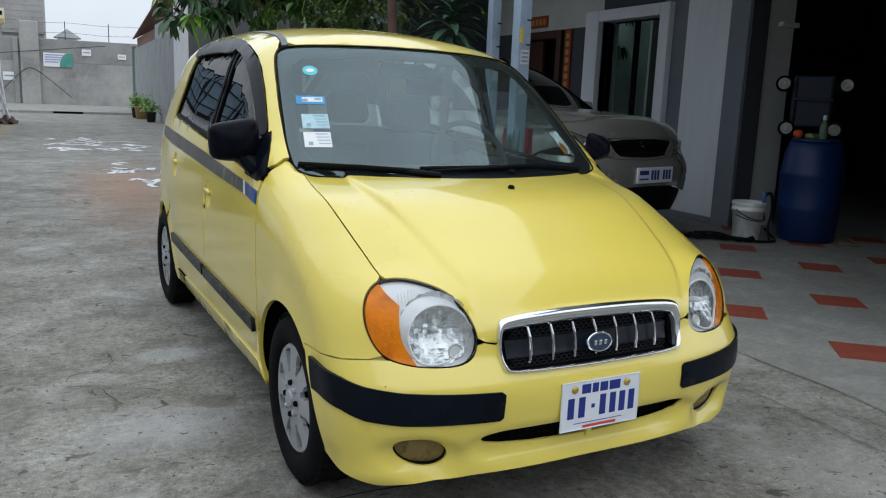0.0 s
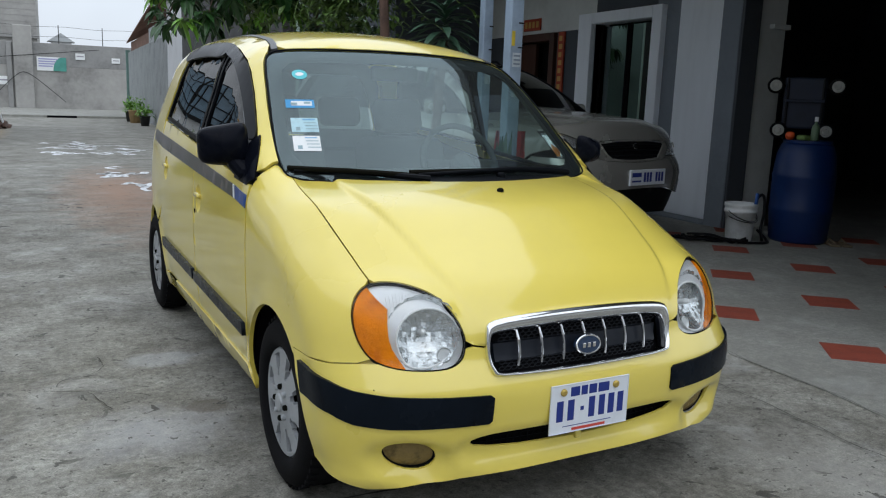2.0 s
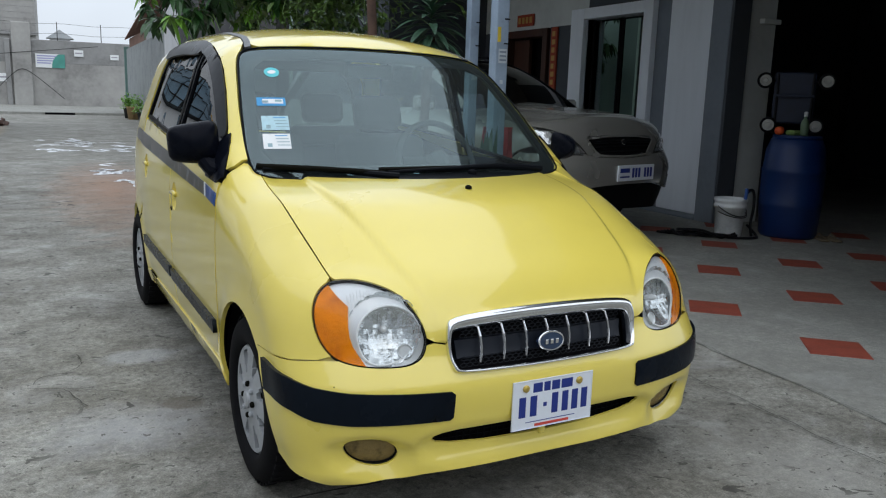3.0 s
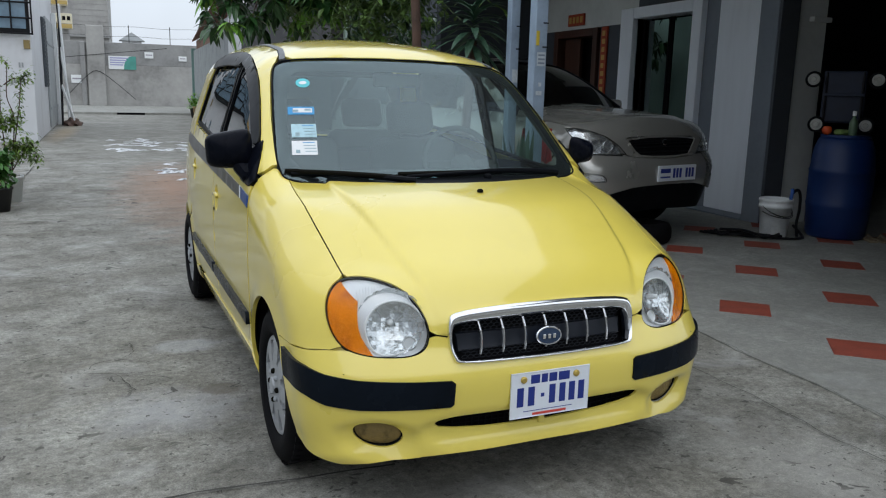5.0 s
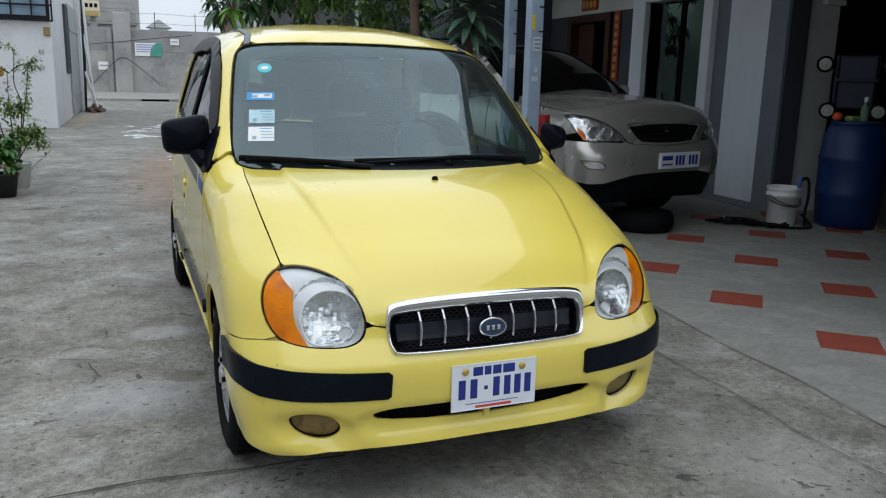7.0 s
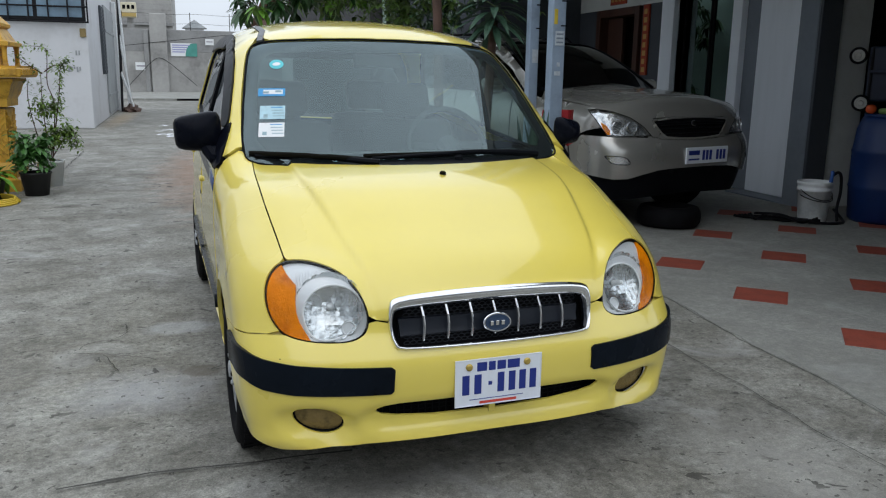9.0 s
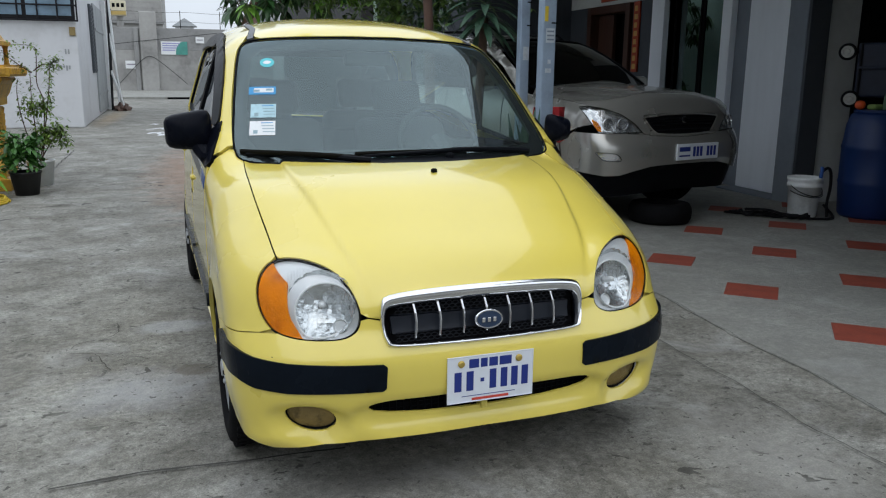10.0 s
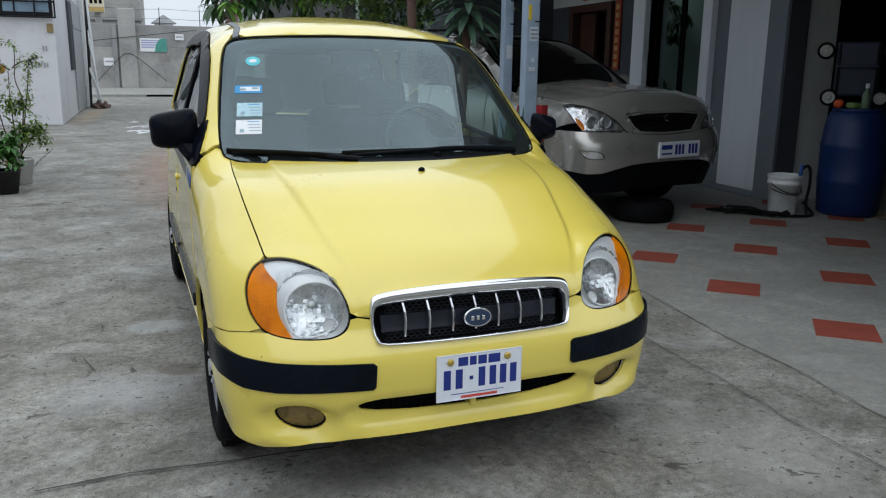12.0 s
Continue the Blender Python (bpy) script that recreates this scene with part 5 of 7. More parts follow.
# wings, doors, pillars and roof, either side
for s in (-1, 1):
    dz = 0.020 * (s > 0)
    wing = [on_hood(float(SEAM_U(v)) + 0.002, v) for v in seam_at] + [(0.622, 0.876, 0.970), (0.632, 0.890, 0.982), (0.638, 0.910, 0.998), (0.656, 0.914, 0.996), (0.682, 0.912, 0.978), (0.705, 0.925, 0.95), (0.745, 0.930, 0.80), (0.745, 0.930, 0.60), (0.742, 0.930, 0.40), (0.72, 0.930, 0.245)]
    wing += [(0.725, 0.905, 0.205)] + arch(1, WHEELS[0], 0.312, a0=-12, a1=133)[0:]
    wing += [(0.742, 0.384, 0.514), (0.728, 0.28, 0.517), (0.700, 0.19, 0.519), (0.660, 0.135, 0.529)] + LAMP[top_i + 1 : low_i][::-1]
    part("front_wing", open_nose.panel(ROLL, mirrored(wing, s), off=0.002, depth=0.014, step=0.026), M_yellow, car)
    door = [(0.745, 0.937, 0.60), (0.745, 0.937, 0.80), (0.738, 0.937, 0.925), (0.735, 1.10, 0.938 - dz), (0.73, 1.45, 0.968 - dz), (0.72, 1.80, 0.998 - dz), (0.745, 1.805, 0.80), (0.745, 1.80, 0.50), (0.735, 1.775, 0.29), (0.735, 1.40, 0.285), (0.735, 0.937, 0.275)]
    grips = [[(s * 0.745, y + 0.052 * math.cos(a), z + 0.062 * math.sin(a)) for a in [2 * math.pi * i / 24 for i in range(24)]] for y, z in ((1.70, 0.782), (2.50, 0.840))]
    fd = part("door", body.panel(ROLL, mirrored(door, s), [grips[0]], off=0.003, depth=0.014, step=0.03), M_yellow, car, "yellow front door")
    rdoor = [(0.745, 1.812, 0.80), (0.72, 1.807, 1.000), (0.71, 2.15, 1.028), (0.70, 2.70, 1.070), (0.72, 2.71, 0.98), (0.745, 2.69, 0.80), (0.745, 2.67, 0.62)] + arch(1, WHEELS[1], 0.322, a0=128, a1=188, n=8) + [(0.735, 2.60, 0.285), (0.735, 2.2, 0.287), (0.735, 1.783, 0.29), (0.745, 1.807, 0.50)]
    rd = part("door", body.panel(ROLL, mirrored(rdoor, s), [grips[1]], off=0.003, depth=0.014, step=0.03), M_yellow, car, "yellow rear door")
    rocker = [(0.725, 0.937, 0.272), (0.735, 1.40, 0.282), (0.735, 2.2, 0.284), (0.735, 2.615, 0.282), (0.71, 2.628, 0.215), (0.70, 1.8, 0.206), (0.70, 0.91, 0.208)]
    part("rocker", body.panel(ROLL, mirrored(rocker, s), off=0.010, depth=0.014, step=0.03), M_yellow, car)
    quarter = [(0.69, 2.752, 1.074), (0.71, 2.72, 0.98), (0.745, 2.698, 0.80), (0.745, 2.678, 0.635)] + arch(1, WHEELS[1], 0.322, a0=124, a1=-18, n=16) + [(0.72, 3.24, 0.20), (0.74, 3.26, 0.5), (0.73, 3.22, 0.80), (0.69, 3.16, 1.0), (0.62, 3.02, 1.25), (0.52, 2.90, 1.41), (0.560, 2.63, 1.412), (0.592, 2.57, 1.380), (0.632, 2.665, 1.29)]
    part("rear_quarter", body.panel(ROLL, mirrored(quarter, s), off=0.002, depth=0.014, step=0.035), M_yellow, car)
    # roof side and windscreen pillar, in one sweep
    rail_in = [(0.641, 0.915, 1.002), (0.636, 0.965, 1.04), (0.619, 1.09, 1.14), (0.592, 1.225, 1.246), (0.558, 1.368, 1.345), (0.528, 1.425, 1.388), (0.500, 1.50, 1.425), (0.480, 1.62, 1.45), (0.462, 2.0, 1.46), (0.46, 2.5, 1.45), (0.45, 2.86, 1.42)]
    rail_out = [(0.53, 2.88, 1.40), (0.575, 2.67, 1.414), (0.556, 2.42, 1.440), (0.555, 2.05, 1.446), (0.562, 1.79, 1.430), (0.577, 1.635, 1.402), (0.597, 1.450, 1.355), (0.606, 1.360, 1.308), (0.626, 1.244, 1.228), (0.644, 1.158, 1.160), (0.660, 1.090, 1.105), (0.690, 1.00, 1.03), (0.708, 0.94, 0.965), (0.684, 0.917, 0.980), (0.658, 0.919, 0.998)]
    part("roof_rail", body.panel(ROLL, mirrored(rail_in + rail_out, s), off=0.002, depth=0.014, step=0.028), M_yellow, car, "yellow windscreen pillar and roof edge")
    gut = [(0.512, 1.430, 1.40)] + [(p[0] - 0.004, p[1], p[2]) for p in rail_in[6:]]
    gut = gut + [(p[0] - 0.026, p[1], p[2]) for p in gut[::-1]]
    part("roof_gutter", body.panel(ROLL, mirrored(gut, s), off=0.005, depth=0.006, step=0.03), M_gutter, car, "grey roof moulding")
    # side windows with black frames and smoked rain visors
    front_win = [(0.712, 0.955, 0.945), (0.692, 1.010, 1.026), (0.662, 1.095, 1.098), (0.646, 1.164, 1.154), (0.628, 1.250, 1.222), (0.609, 1.366, 1.300), (0.601, 1.455, 1.346), (0.584, 1.640, 1.394), (0.574, 1.765, 1.416), (0.70, 1.795, 1.004 - dz), (0.72, 1.40, 0.970 - dz), (0.73, 1.10, 0.944 - dz)]
    rear_win = [(0.575, 1.790, 1.420), (0.562, 2.10, 1.436), (0.566, 2.42, 1.424), (0.590, 2.56, 1.380), (0.625, 2.66, 1.290), (0.690, 2.745, 1.080), (0.71, 2.15, 1.034), (0.70, 1.825, 1.008)]
    for lp, name, cv in ((front_win, "front_window", (0.66, 1.40, 1.16)), (rear_win, "rear_window", (0.65, 2.22, 1.22))):
        c = Vector(cv)
        inner = [tuple(c + Vector(((Vector(p) - c).x, (Vector(p) - c).y * (0.93 if s < 0 else 0.95), (Vector(p) - c).z * (0.90 if s < 0 else 0.93)))) for p in lp]
        win = part(name, body.panel(ROLL, mirrored(inner, s), off=-0.012, depth=0, step=0.04), M_side_glass if s < 0 else M_clear_glass, car, "dark tinted side window")
        win.visible_shadow = False
        part("window_frame", body.panel(ROLL, mirrored(lp, s), [mirrored(inner, s)], -0.004, 0.02, 0.03), M_black_trim, win)
    visor = [(0.676, 1.060, 1.068), (0.658, 1.095, 1.104), (0.643, 1.162, 1.158), (0.625, 1.248, 1.226), (0.606, 1.364, 1.305), (0.598, 1.453, 1.350), (0.580, 1.638, 1.398), (0.566, 1.770, 1.424), (0.590, 1.770, 1.384), (0.607, 1.625, 1.358), (0.624, 1.465, 1.306), (0.636, 1.370, 1.256), (0.655, 1.250, 1.176), (0.674, 1.145, 1.098), (0.684, 1.090, 1.062)]
    if s < 0:
        part("rain_visor", body.panel(ROLL, [tuple(p) for p in rounded(mirrored(visor, s), 3)], off=0.011, depth=0.010, step=0.016), M_visor, car, "smoked plastic rain visor")
    visor = [(0.565, 1.787, 1.426), (0.556, 2.06, 1.440), (0.557, 2.42, 1.436), (0.576, 2.60, 1.404), (0.600, 2.57, 1.370), (0.612, 2.36, 1.385), (0.612, 2.10, 1.388), (0.600, 1.80, 1.376)]
    if s < 0:
        part("rain_visor", body.panel(ROLL, [tuple(p) for p in rounded(mirrored(visor, s), 3)], off=0.011, depth=0.010, step=0.016), M_visor, car, "smoked plastic rain visor")
    # livery bands and rub strips
    part("side_stripe", body.panel(ROLL, mirrored([(0.74, 1.13, 0.906), (0.73, 1.8, 0.952), (0.72, 2.62, 0.998), (0.70, 3.02, 1.014), (0.71, 3.02, 0.958), (0.735, 2.62, 0.934), (0.74, 1.8, 0.893), (0.745, 1.11, 0.860)], s), off=0.006, depth=0.003, step=0.03), M_stripe, car, "dark grey livery stripe")
    part("side_stripe", body.panel(ROLL, mirrored([(0.74, 0.940, 0.886), (0.74, 1.10, 0.904), (0.745, 1.08, 0.858), (0.745, 0.940, 0.842)], s), off=0.006, depth=0.003, step=0.03), M_blue, car, "blue livery stripe")
    part("side_stripe", body.panel(ROLL, mirrored([(0.74, 1.103, 0.904), (0.74, 1.127, 0.906), (0.745, 1.107, 0.860), (0.745, 1.083, 0.858)], s), off=0.006, depth=0.003, step=0.03), M_white, car, "white livery stripe")
    for y0, y1 in ((0.955, 1.79), (1.82, 2.60)):
        z0, z1 = 0.386 + 0.024 * (y0 - 0.95), 0.386 + 0.024 * (y1 - 0.95)
        part("side_strip", body.panel(ROLL, mirrored([(0.745, y0, z0), (0.745, y0 + 0.01, z0 + 0.044), (0.745, y1, z1 + 0.044), (0.745, y1, z1)], s), off=0.018, depth=0.016, step=0.03), M_strip, car, "black rubber door strip")
    for y, z in ((1.70, 0.782), (2.50, 0.840)):
        oval = lambda r, y=y, z=z: [(s * 0.745, y + r * 0.052 * math.cos(a), z + r * 0.062 * math.sin(a)) for a in [2 * math.pi * i / 24 for i in range(24)]]
        hd = part("door_handle", body.panel(ROLL, oval(1.0), off=0.006, depth=0.004, step=0.012, dish=lambda p, y=y, z=z: -0.034 * np.clip(1.1 - np.hypot((p[:, 1] - y) / 0.05, (p[:, 2] - z) / 0.06), 0, 1) ** 0.7), M_yellow, fd if y < 2 else rd)
        # thin dark bead drawn as the shade at the recess's edge
        part("handle_edge_shade", body.line(ROLL, oval(1.06) + oval(1.06)[:1], 0.0009, 0.002), M_gap, hd)
        part("pull", add_tube(bmesh.new(), [Vector(q) + Vector((s * 0.006, 0, 0)) for q in body.project(ROLL, body.params(ROLL, [(s * 0.745, y - 0.045, z + 0.012), (s * 0.745, y - 0.015, z + 0.016), (s * 0.745, y + 0.02, z + 0.016), (s * 0.745, y + 0.046, z + 0.012)]))], 0.010, 8), M_yellow, hd, "", True)
    part("key_hole", lathe(bmesh.new(), [(0.010, 0), (0.009, 0.004)], 12, Matrix.Translation((s * 0.752, 1.765, 0.722)) @ pose(0, 0, 0, 0, 90 * s)), M_gap, fd)
    # door mirror
    shell = bmesh.new()
    bmesh.ops.create_uvsphere(shell, u_segments=28, v_segments=16, radius=1)
    for v in shell.verts:
        x, y, z = v.co
        k = 5.5
        n = (abs(x) ** k + abs(z) ** k) ** (1 / k)
        h = math.hypot(x, z)
        f = h / n if n > 1e-6 else 1
        v.co = Vector((0.098 * x * f, 0.075 * (y if y < 0 else y * 0.35), 0.076 * z * f))
        v.co.z *= 1 - 0.14 * (-s * v.co.x / 0.1) * -1
    mir = part("door_mirror", shell, M_mirror_shell, car, "black plastic door mirror", True)
    mir.matrix_basis = pose(-0.786, 1.09, 1.048, 0, -4, -8) @ Matrix.Diagonal((0.90, 0.9, 0.94, 1)) if s < 0 else pose(0.740, 1.0, 1.042, 0, 4, 22) @ Matrix.Diagonal((0.68, 0.9, 0.74, 1))
    part("mirror_foot", add_tube(bmesh.new(), [(s * 0.700, 1.020, 0.955), (s * 0.728, 1.035, 0.958), (s * 0.748, 1.060, 0.985), (s * 0.762, 1.080, 1.035)], 0.034, 12, 0.030), M_mirror_shell, car)
    part("mirror_sail", body.panel(ROLL, mirrored([(0.708, 0.920, 0.938), (0.690, 0.985, 1.030), (0.672, 1.045, 1.092), (0.690, 1.070, 1.05), (0.722, 1.115, 0.955), (0.735, 1.110, 0.930), (0.730, 0.96, 0.918)], s), off=0.008, depth=0.02, step=0.03), M_mirror_shell, car)

roof_loop = [(0.480, 1.452, 1.42), (0.462, 1.62, 1.45), (0.448, 2.0, 1.46), (0.448, 2.5, 1.45), (0.44, 2.86, 1.42), (0.0, 2.95, 1.45)]
ws_top = [(0.0, 1.352, 1.42), (0.20, 1.362, 1.418), (0.36, 1.388, 1.414), (0.46, 1.416, 1.408)]
loop = ws_top + roof_loop
loop = loop + mirrored(loop[1:-1], -1)[::-1]
part("roof", body.panel(ROLL, loop, off=0.002, depth=0.014, step=0.035), M_yellow, car)

# windscreen with its dark border
ws = [(0.0, 0.735, 0.965), (0.3, 0.755, 0.965), (0.52, 0.80, 0.968), (0.612, 0.842, 0.976), (0.634, 0.885, 0.990), (0.632, 0.965, 1.04), (0.610, 1.09, 1.14), (0.583, 1.225, 1.246), (0.549, 1.368, 1.345), (0.517, 1.413, 1.385), (0.46, 1.405, 1.405), (0.36, 1.378, 1.412), (0.20, 1.352, 1.416), (0.0, 1.342, 1.418)]
ws_in = [(0.0, 0.787, 0.988), (0.3, 0.802, 0.988), (0.477, 0.850, 0.987), (0.555, 0.882, 0.992), (0.584, 0.930, 1.030), (0.568, 1.063, 1.142), (0.538, 1.189, 1.248), (0.514, 1.285, 1.325), (0.470, 1.318, 1.352), (0.36, 1.296, 1.355), (0.18, 1.272, 1.358), (0.0, 1.264, 1.360)]
SCREEN = ("gaze", (0, 1.15, 0.75), (0, -0.55, 0.83))
loop = ws + mirrored(ws[1:-1], -1)[::-1]
hole = ws_in + mirrored(ws_in[1:-1], -1)[::-1]
screen = part("windscreen", body.panel(SCREEN, loop, off=-0.003, depth=0, step=0.05), M_screen, car, "windscreen glass reflecting the bright sky")
screen.visible_shadow = False
part("screen_border", body.panel(SCREEN, loop, [hole], -0.006, 0.0, 0.03), M_dot, screen)
part("screen_seal", body.line(SCREEN, [(p[0], p[1], p[2]) for p in rounded(ws[2:] , 4, False)] + [tuple(p) for p in rounded(mirrored(ws[2:], -1)[::-1], 4, False)], 0.0035, 0.0), M_black_trim, screen)
cw = [(0.0, 0.618, 0.945), (0.14, 0.628, 0.945), (0.265, 0.658, 0.945), (0.388, 0.706, 0.945), (0.497, 0.770, 0.945), (0.585, 0.832, 0.95), (0.616, 0.862, 0.962), (0.628, 0.886, 0.980), (0.600, 0.880, 0.987), (0.52, 0.842, 0.984), (0.3, 0.806, 0.985), (0.0, 0.786, 0.983)]
loop = cw + mirrored(cw[1:-1], -1)[::-1]
part("cowl", body.panel(SCREEN, loop, off=-0.006, depth=0.02, step=0.025), M_black_trim, car)

# wipers at rest along the foot of the screen
for pts, r in (([(-0.18, 0.672, 0.962), (-0.25, 0.700, 0.968), (-0.38, 0.800, 0.976), (-0.45, 0.828, 0.980), (-0.60, 0.866, 0.976)], 0.013), ([(0.53, 0.838, 0.964), (0.38, 0.795, 0.978), (0.20, 0.764, 0.984), (0.08, 0.752, 0.980), (-0.19, 0.742, 0.970)], 0.013)):
    wp = part("wiper", add_tube(bmesh.new(), rounded(pts, 5, False), r, 8, 0.006), M_black_trim, car, "black windscreen wiper")
    a, b = Vector(pts[0]), Vector(pts[-1])
    part("wiper_blade", add_tube(bmesh.new(), rounded([p + Vector((0, 0.012, 0.008)) for p in (a.lerp(b, 0.10), a.lerp(b, 0.55) + Vector((0, -0.020, 0.004)), a.lerp(b, 1.04))], 5, False), 0.009, 6), M_gap, wp)
part("wiper_boss", lathe(bmesh.new(), [(0.016, -0.02), (0.016, 0.01), (0.010, 0.016)], 14, Matrix.Translation((0.15, 0.735, 0.960))), M_black_trim, car)

# stickers inside the screen
M_print = mat("faded_print", (0.30, 0.42, 0.46), 0.6)


def sticker(cu, cv, w, h, material, label, shape=None):
    """A paper slip behind the glass; cv counts along the screen."""
    z = 0.955 + (cv - 0.73 - 0.25 * cu * cu) * 0.74
    k = 0.78 * h / 2
    if shape == "oval":
        pts = [(cu + w / 2 * math.cos(a), cv + k * math.sin(a), z + 0.62 * h / 2 * math.sin(a)) for a in [2 * math.pi * i / 24 for i in range(24)]]
    else:
        pts = [(cu + du + 0.20 * dk * k, cv + dk * k - 0.13 * (cu + 0.48 + du), z + dk * 0.62 * h / 2 - 0.10 * (cu + 0.48 + du)) for du, dk in ((-w / 2, -1), (w / 2, -1), (w / 2, 1), (-w / 2, 1))]
    return lambda off: body.panel(SCREEN, pts, off=off, depth=0, step=0.03), label, material


for cu, cv, w, h, m1, m2, lab, shp in ((-0.457, 1.248, 0.058, 0.060, M_teal, M_white, "teal oval windscreen sticker", "oval"), (-0.498, 1.114, 0.104, 0.046, M_sky_blue, M_white, "blue and white windscreen sticker", None), (-0.510, 1.020, 0.096, 0.076, M_pale, M_teal, "pale blue permit on the windscreen", None), (-0.526, 0.944, 0.096, 0.076, M_white, M_pale, "pale printed permit on the windscreen", None)):
    make, lab, m = sticker(cu, cv, w, h, m1, lab, shp)
    st = part("sticker", make(-0.0015), m, car, lab)
    if shp:
        make, _, _ = sticker(cu, cv, w * 0.55, h * 0.36, m2, "", shp)
        part("sticker_print", make(-0.0005), m2, st)
    elif m2 is M_white:
        make, _, _ = sticker(cu + 0.006, cv, w * 0.72, h * 0.55, m2, "")
        part("sticker_print", make(-0.0005), m2, st)
        for dx in (-0.022, 0.026):
            make, _, _ = sticker(cu + dx, cv, 0.024, 0.012, M_stripe, "")
            part("sticker_print", make(0.0005), M_print, st)
    else:
        for k in range(4):
            make, _, _ = sticker(cu + 0.020, cv + 0.020 - 0.013 * k, w * 0.46, 0.004, M_stripe, "")
            part("sticker_print", make(-0.0005), M_print if k else M_sky_blue, st)
        make, _, _ = sticker(cu - 0.028, cv - 0.014, 0.016, 0.018, M_stripe, "")
        part("sticker_print", make(-0.0005), M_print, st)

# wheels
R = 0.272


def wheel(s, y):
    w = new("wheel")
    w.parent = car
    w.matrix_basis = pose(s * 0.662, y, R, 0, 90 * s, 0)
    prof = [(0.168, -0.075), (0.185, -0.080), (0.225, -0.082), (0.252, -0.074), (0.266, -0.056), (0.272, -0.030), (0.272, 0.030), (0.266, 0.056), (0.252, 0.074), (0.225, 0.082), (0.195, 0.080), (0.178, 0.070), (0.172, 0.05)]
    ty = part("tyre", lathe(bmesh.new(), prof, 56, cap=False), M_rubber, w, "worn black tyre", True)
    bm = bmesh.new()
    for i in range(48):
        a = 2 * math.pi * i / 48
        for h in (-0.045, 0.045):
            add_box(bm, (R - 0.006, -0.010, h - 0.016), (R + 0.003, 0.010, h + 0.016), 0, Matrix.Rotation(a + (0.03 if h > 0 else 0), 4, "Z"))
    tagged(part("tread", bm, M_rubber, ty), kind="stuff")
    part("drum", lathe(bmesh.new(), [(0.165, -0.06), (0.165, 0.035)], 32), M_under, w)
    # cap: domed disc with eight openings
    bm = bmesh.new()
    n, rr = 96, (0.0, 0.030, 0.062, 0.085, 0.112, 0.140, 0.158, 0.170, 0.176)
    hh = (0.078, 0.078, 0.072, 0.070, 0.068, 0.066, 0.066, 0.066, 0.056)
    rows = []
    for r, h in zip(rr, hh):
        rows.append([bm.verts.new((r * math.cos(2 * math.pi * i / n), r * math.sin(2 * math.pi * i / n), h)) for i in range(n)] if r > 0 else [bm.verts.new((0, 0, h))] * n)
    for k in range(len(rr) - 1):
        for i in range(n):
            j = (i + 1) % n
            open_cell = k in (4, 5) and (i % 12) in (4, 5, 6, 7, 8)
            tip = k == 3 and (i % 12) in (5, 6, 7)
            if open_cell or tip:
                continue
            if k == 0:
                bm.faces.new((rows[0][0], rows[1][i], rows[1][j]))
            else:
                bm.faces.new((rows[k][i], rows[k + 1][i], rows[k + 1][j], rows[k][j]))
    geo = bmesh.ops.extrude_face_region(bm, geom=bm.faces[:])
    for v in [g for g in geo["geom"] if isinstance(g, bmesh.types.BMVert)]:
        v.co.z -= 0.014
    bmesh.ops.recalc_face_normals(bm, faces=bm.faces)
    cap = part("hubcap", bm, M_cap, w, "silver plastic hubcap with eight slots")
    part("hubcap_centre", lathe(bmesh.new(), [(0.030, 0.076), (0.028, 0.084), (0.018, 0.087)], 24), M_cap, cap)
    for i in range(8):
        a = 2 * math.pi * (i + 0.0) / 8
        part("wheel_nut", lathe(bmesh.new(), [(0.010, 0.066), (0.010, 0.080), (0.006, 0.084)], 8, Matrix.Translation((0.052 * math.cos(a), 0.052 * math.sin(a), 0))), M_cap if i % 2 else M_gap, cap)
    return w


for s in (-1, 1):
    for y in WHEELS:
        wheel(s, y - 0.018 * (y < 1))

# dark shell behind the panels, wheel houses, floor
for s in (-1, 1):
    core = [(0.60, 0.22, 0.70), (0.62, 0.60, 0.93), (0.66, 0.90, 0.93 - 0.02 * (s > 0)), (0.70, 1.8, 0.97 - 0.03 * (s > 0)), (0.70, 2.55, 1.04), (0.66, 3.18, 1.0), (0.72, 3.22, 0.22)] + arch(1, WHEELS[1], 0.330, a0=-15, a1=195) + [(0.70, 2.5, 0.222), (0.70, 1.0, 0.222)] + arch(1, WHEELS[0], 0.322, a0=-15, a1=150) + [(0.70, 0.26, 0.50)]
    part("inner_shell", body.panel(ROLL, mirrored(core, s), off=-0.018, depth=0, step=0.06), M_gap, car)
    for y in WHEELS:
        bm = bmesh.new()
        n = 24
        ring_a = [bm.verts.new((s * 0.40, y + 0.335 * math.cos(a), 0.268 + 0.335 * math.sin(a))) for a in [radians(-4 + 188 * i / n) for i in range(n + 1)]]
        ring_b = [bm.verts.new((s * 0.722, y + 0.335 * math.cos(a), 0.268 + 0.335 * math.sin(a))) for a in [radians(-4 + 188 * i / n) for i in range(n + 1)]]
        for i in range(n):
            bm.faces.new((ring_a[i], ring_a[i + 1], ring_b[i + 1], ring_b[i]))
        bm.faces.new(ring_a)
        part("wheel_house", bm, M_under, car)
part("front_shell", body.panel(PAN, [(-0.70, 0.2, 0.20), (-0.70, 0.2, 0.46), (-0.66, 0.2, 0.56), (-0.60, 0.1, 0.70), (0, 0, 0.66), (0.60, 0.1, 0.70), (0.66, 0.2, 0.56), (0.70, 0.2, 0.46), (0.70, 0.2, 0.20)], off=-0.085, depth=0, step=0.06), M_under, car)
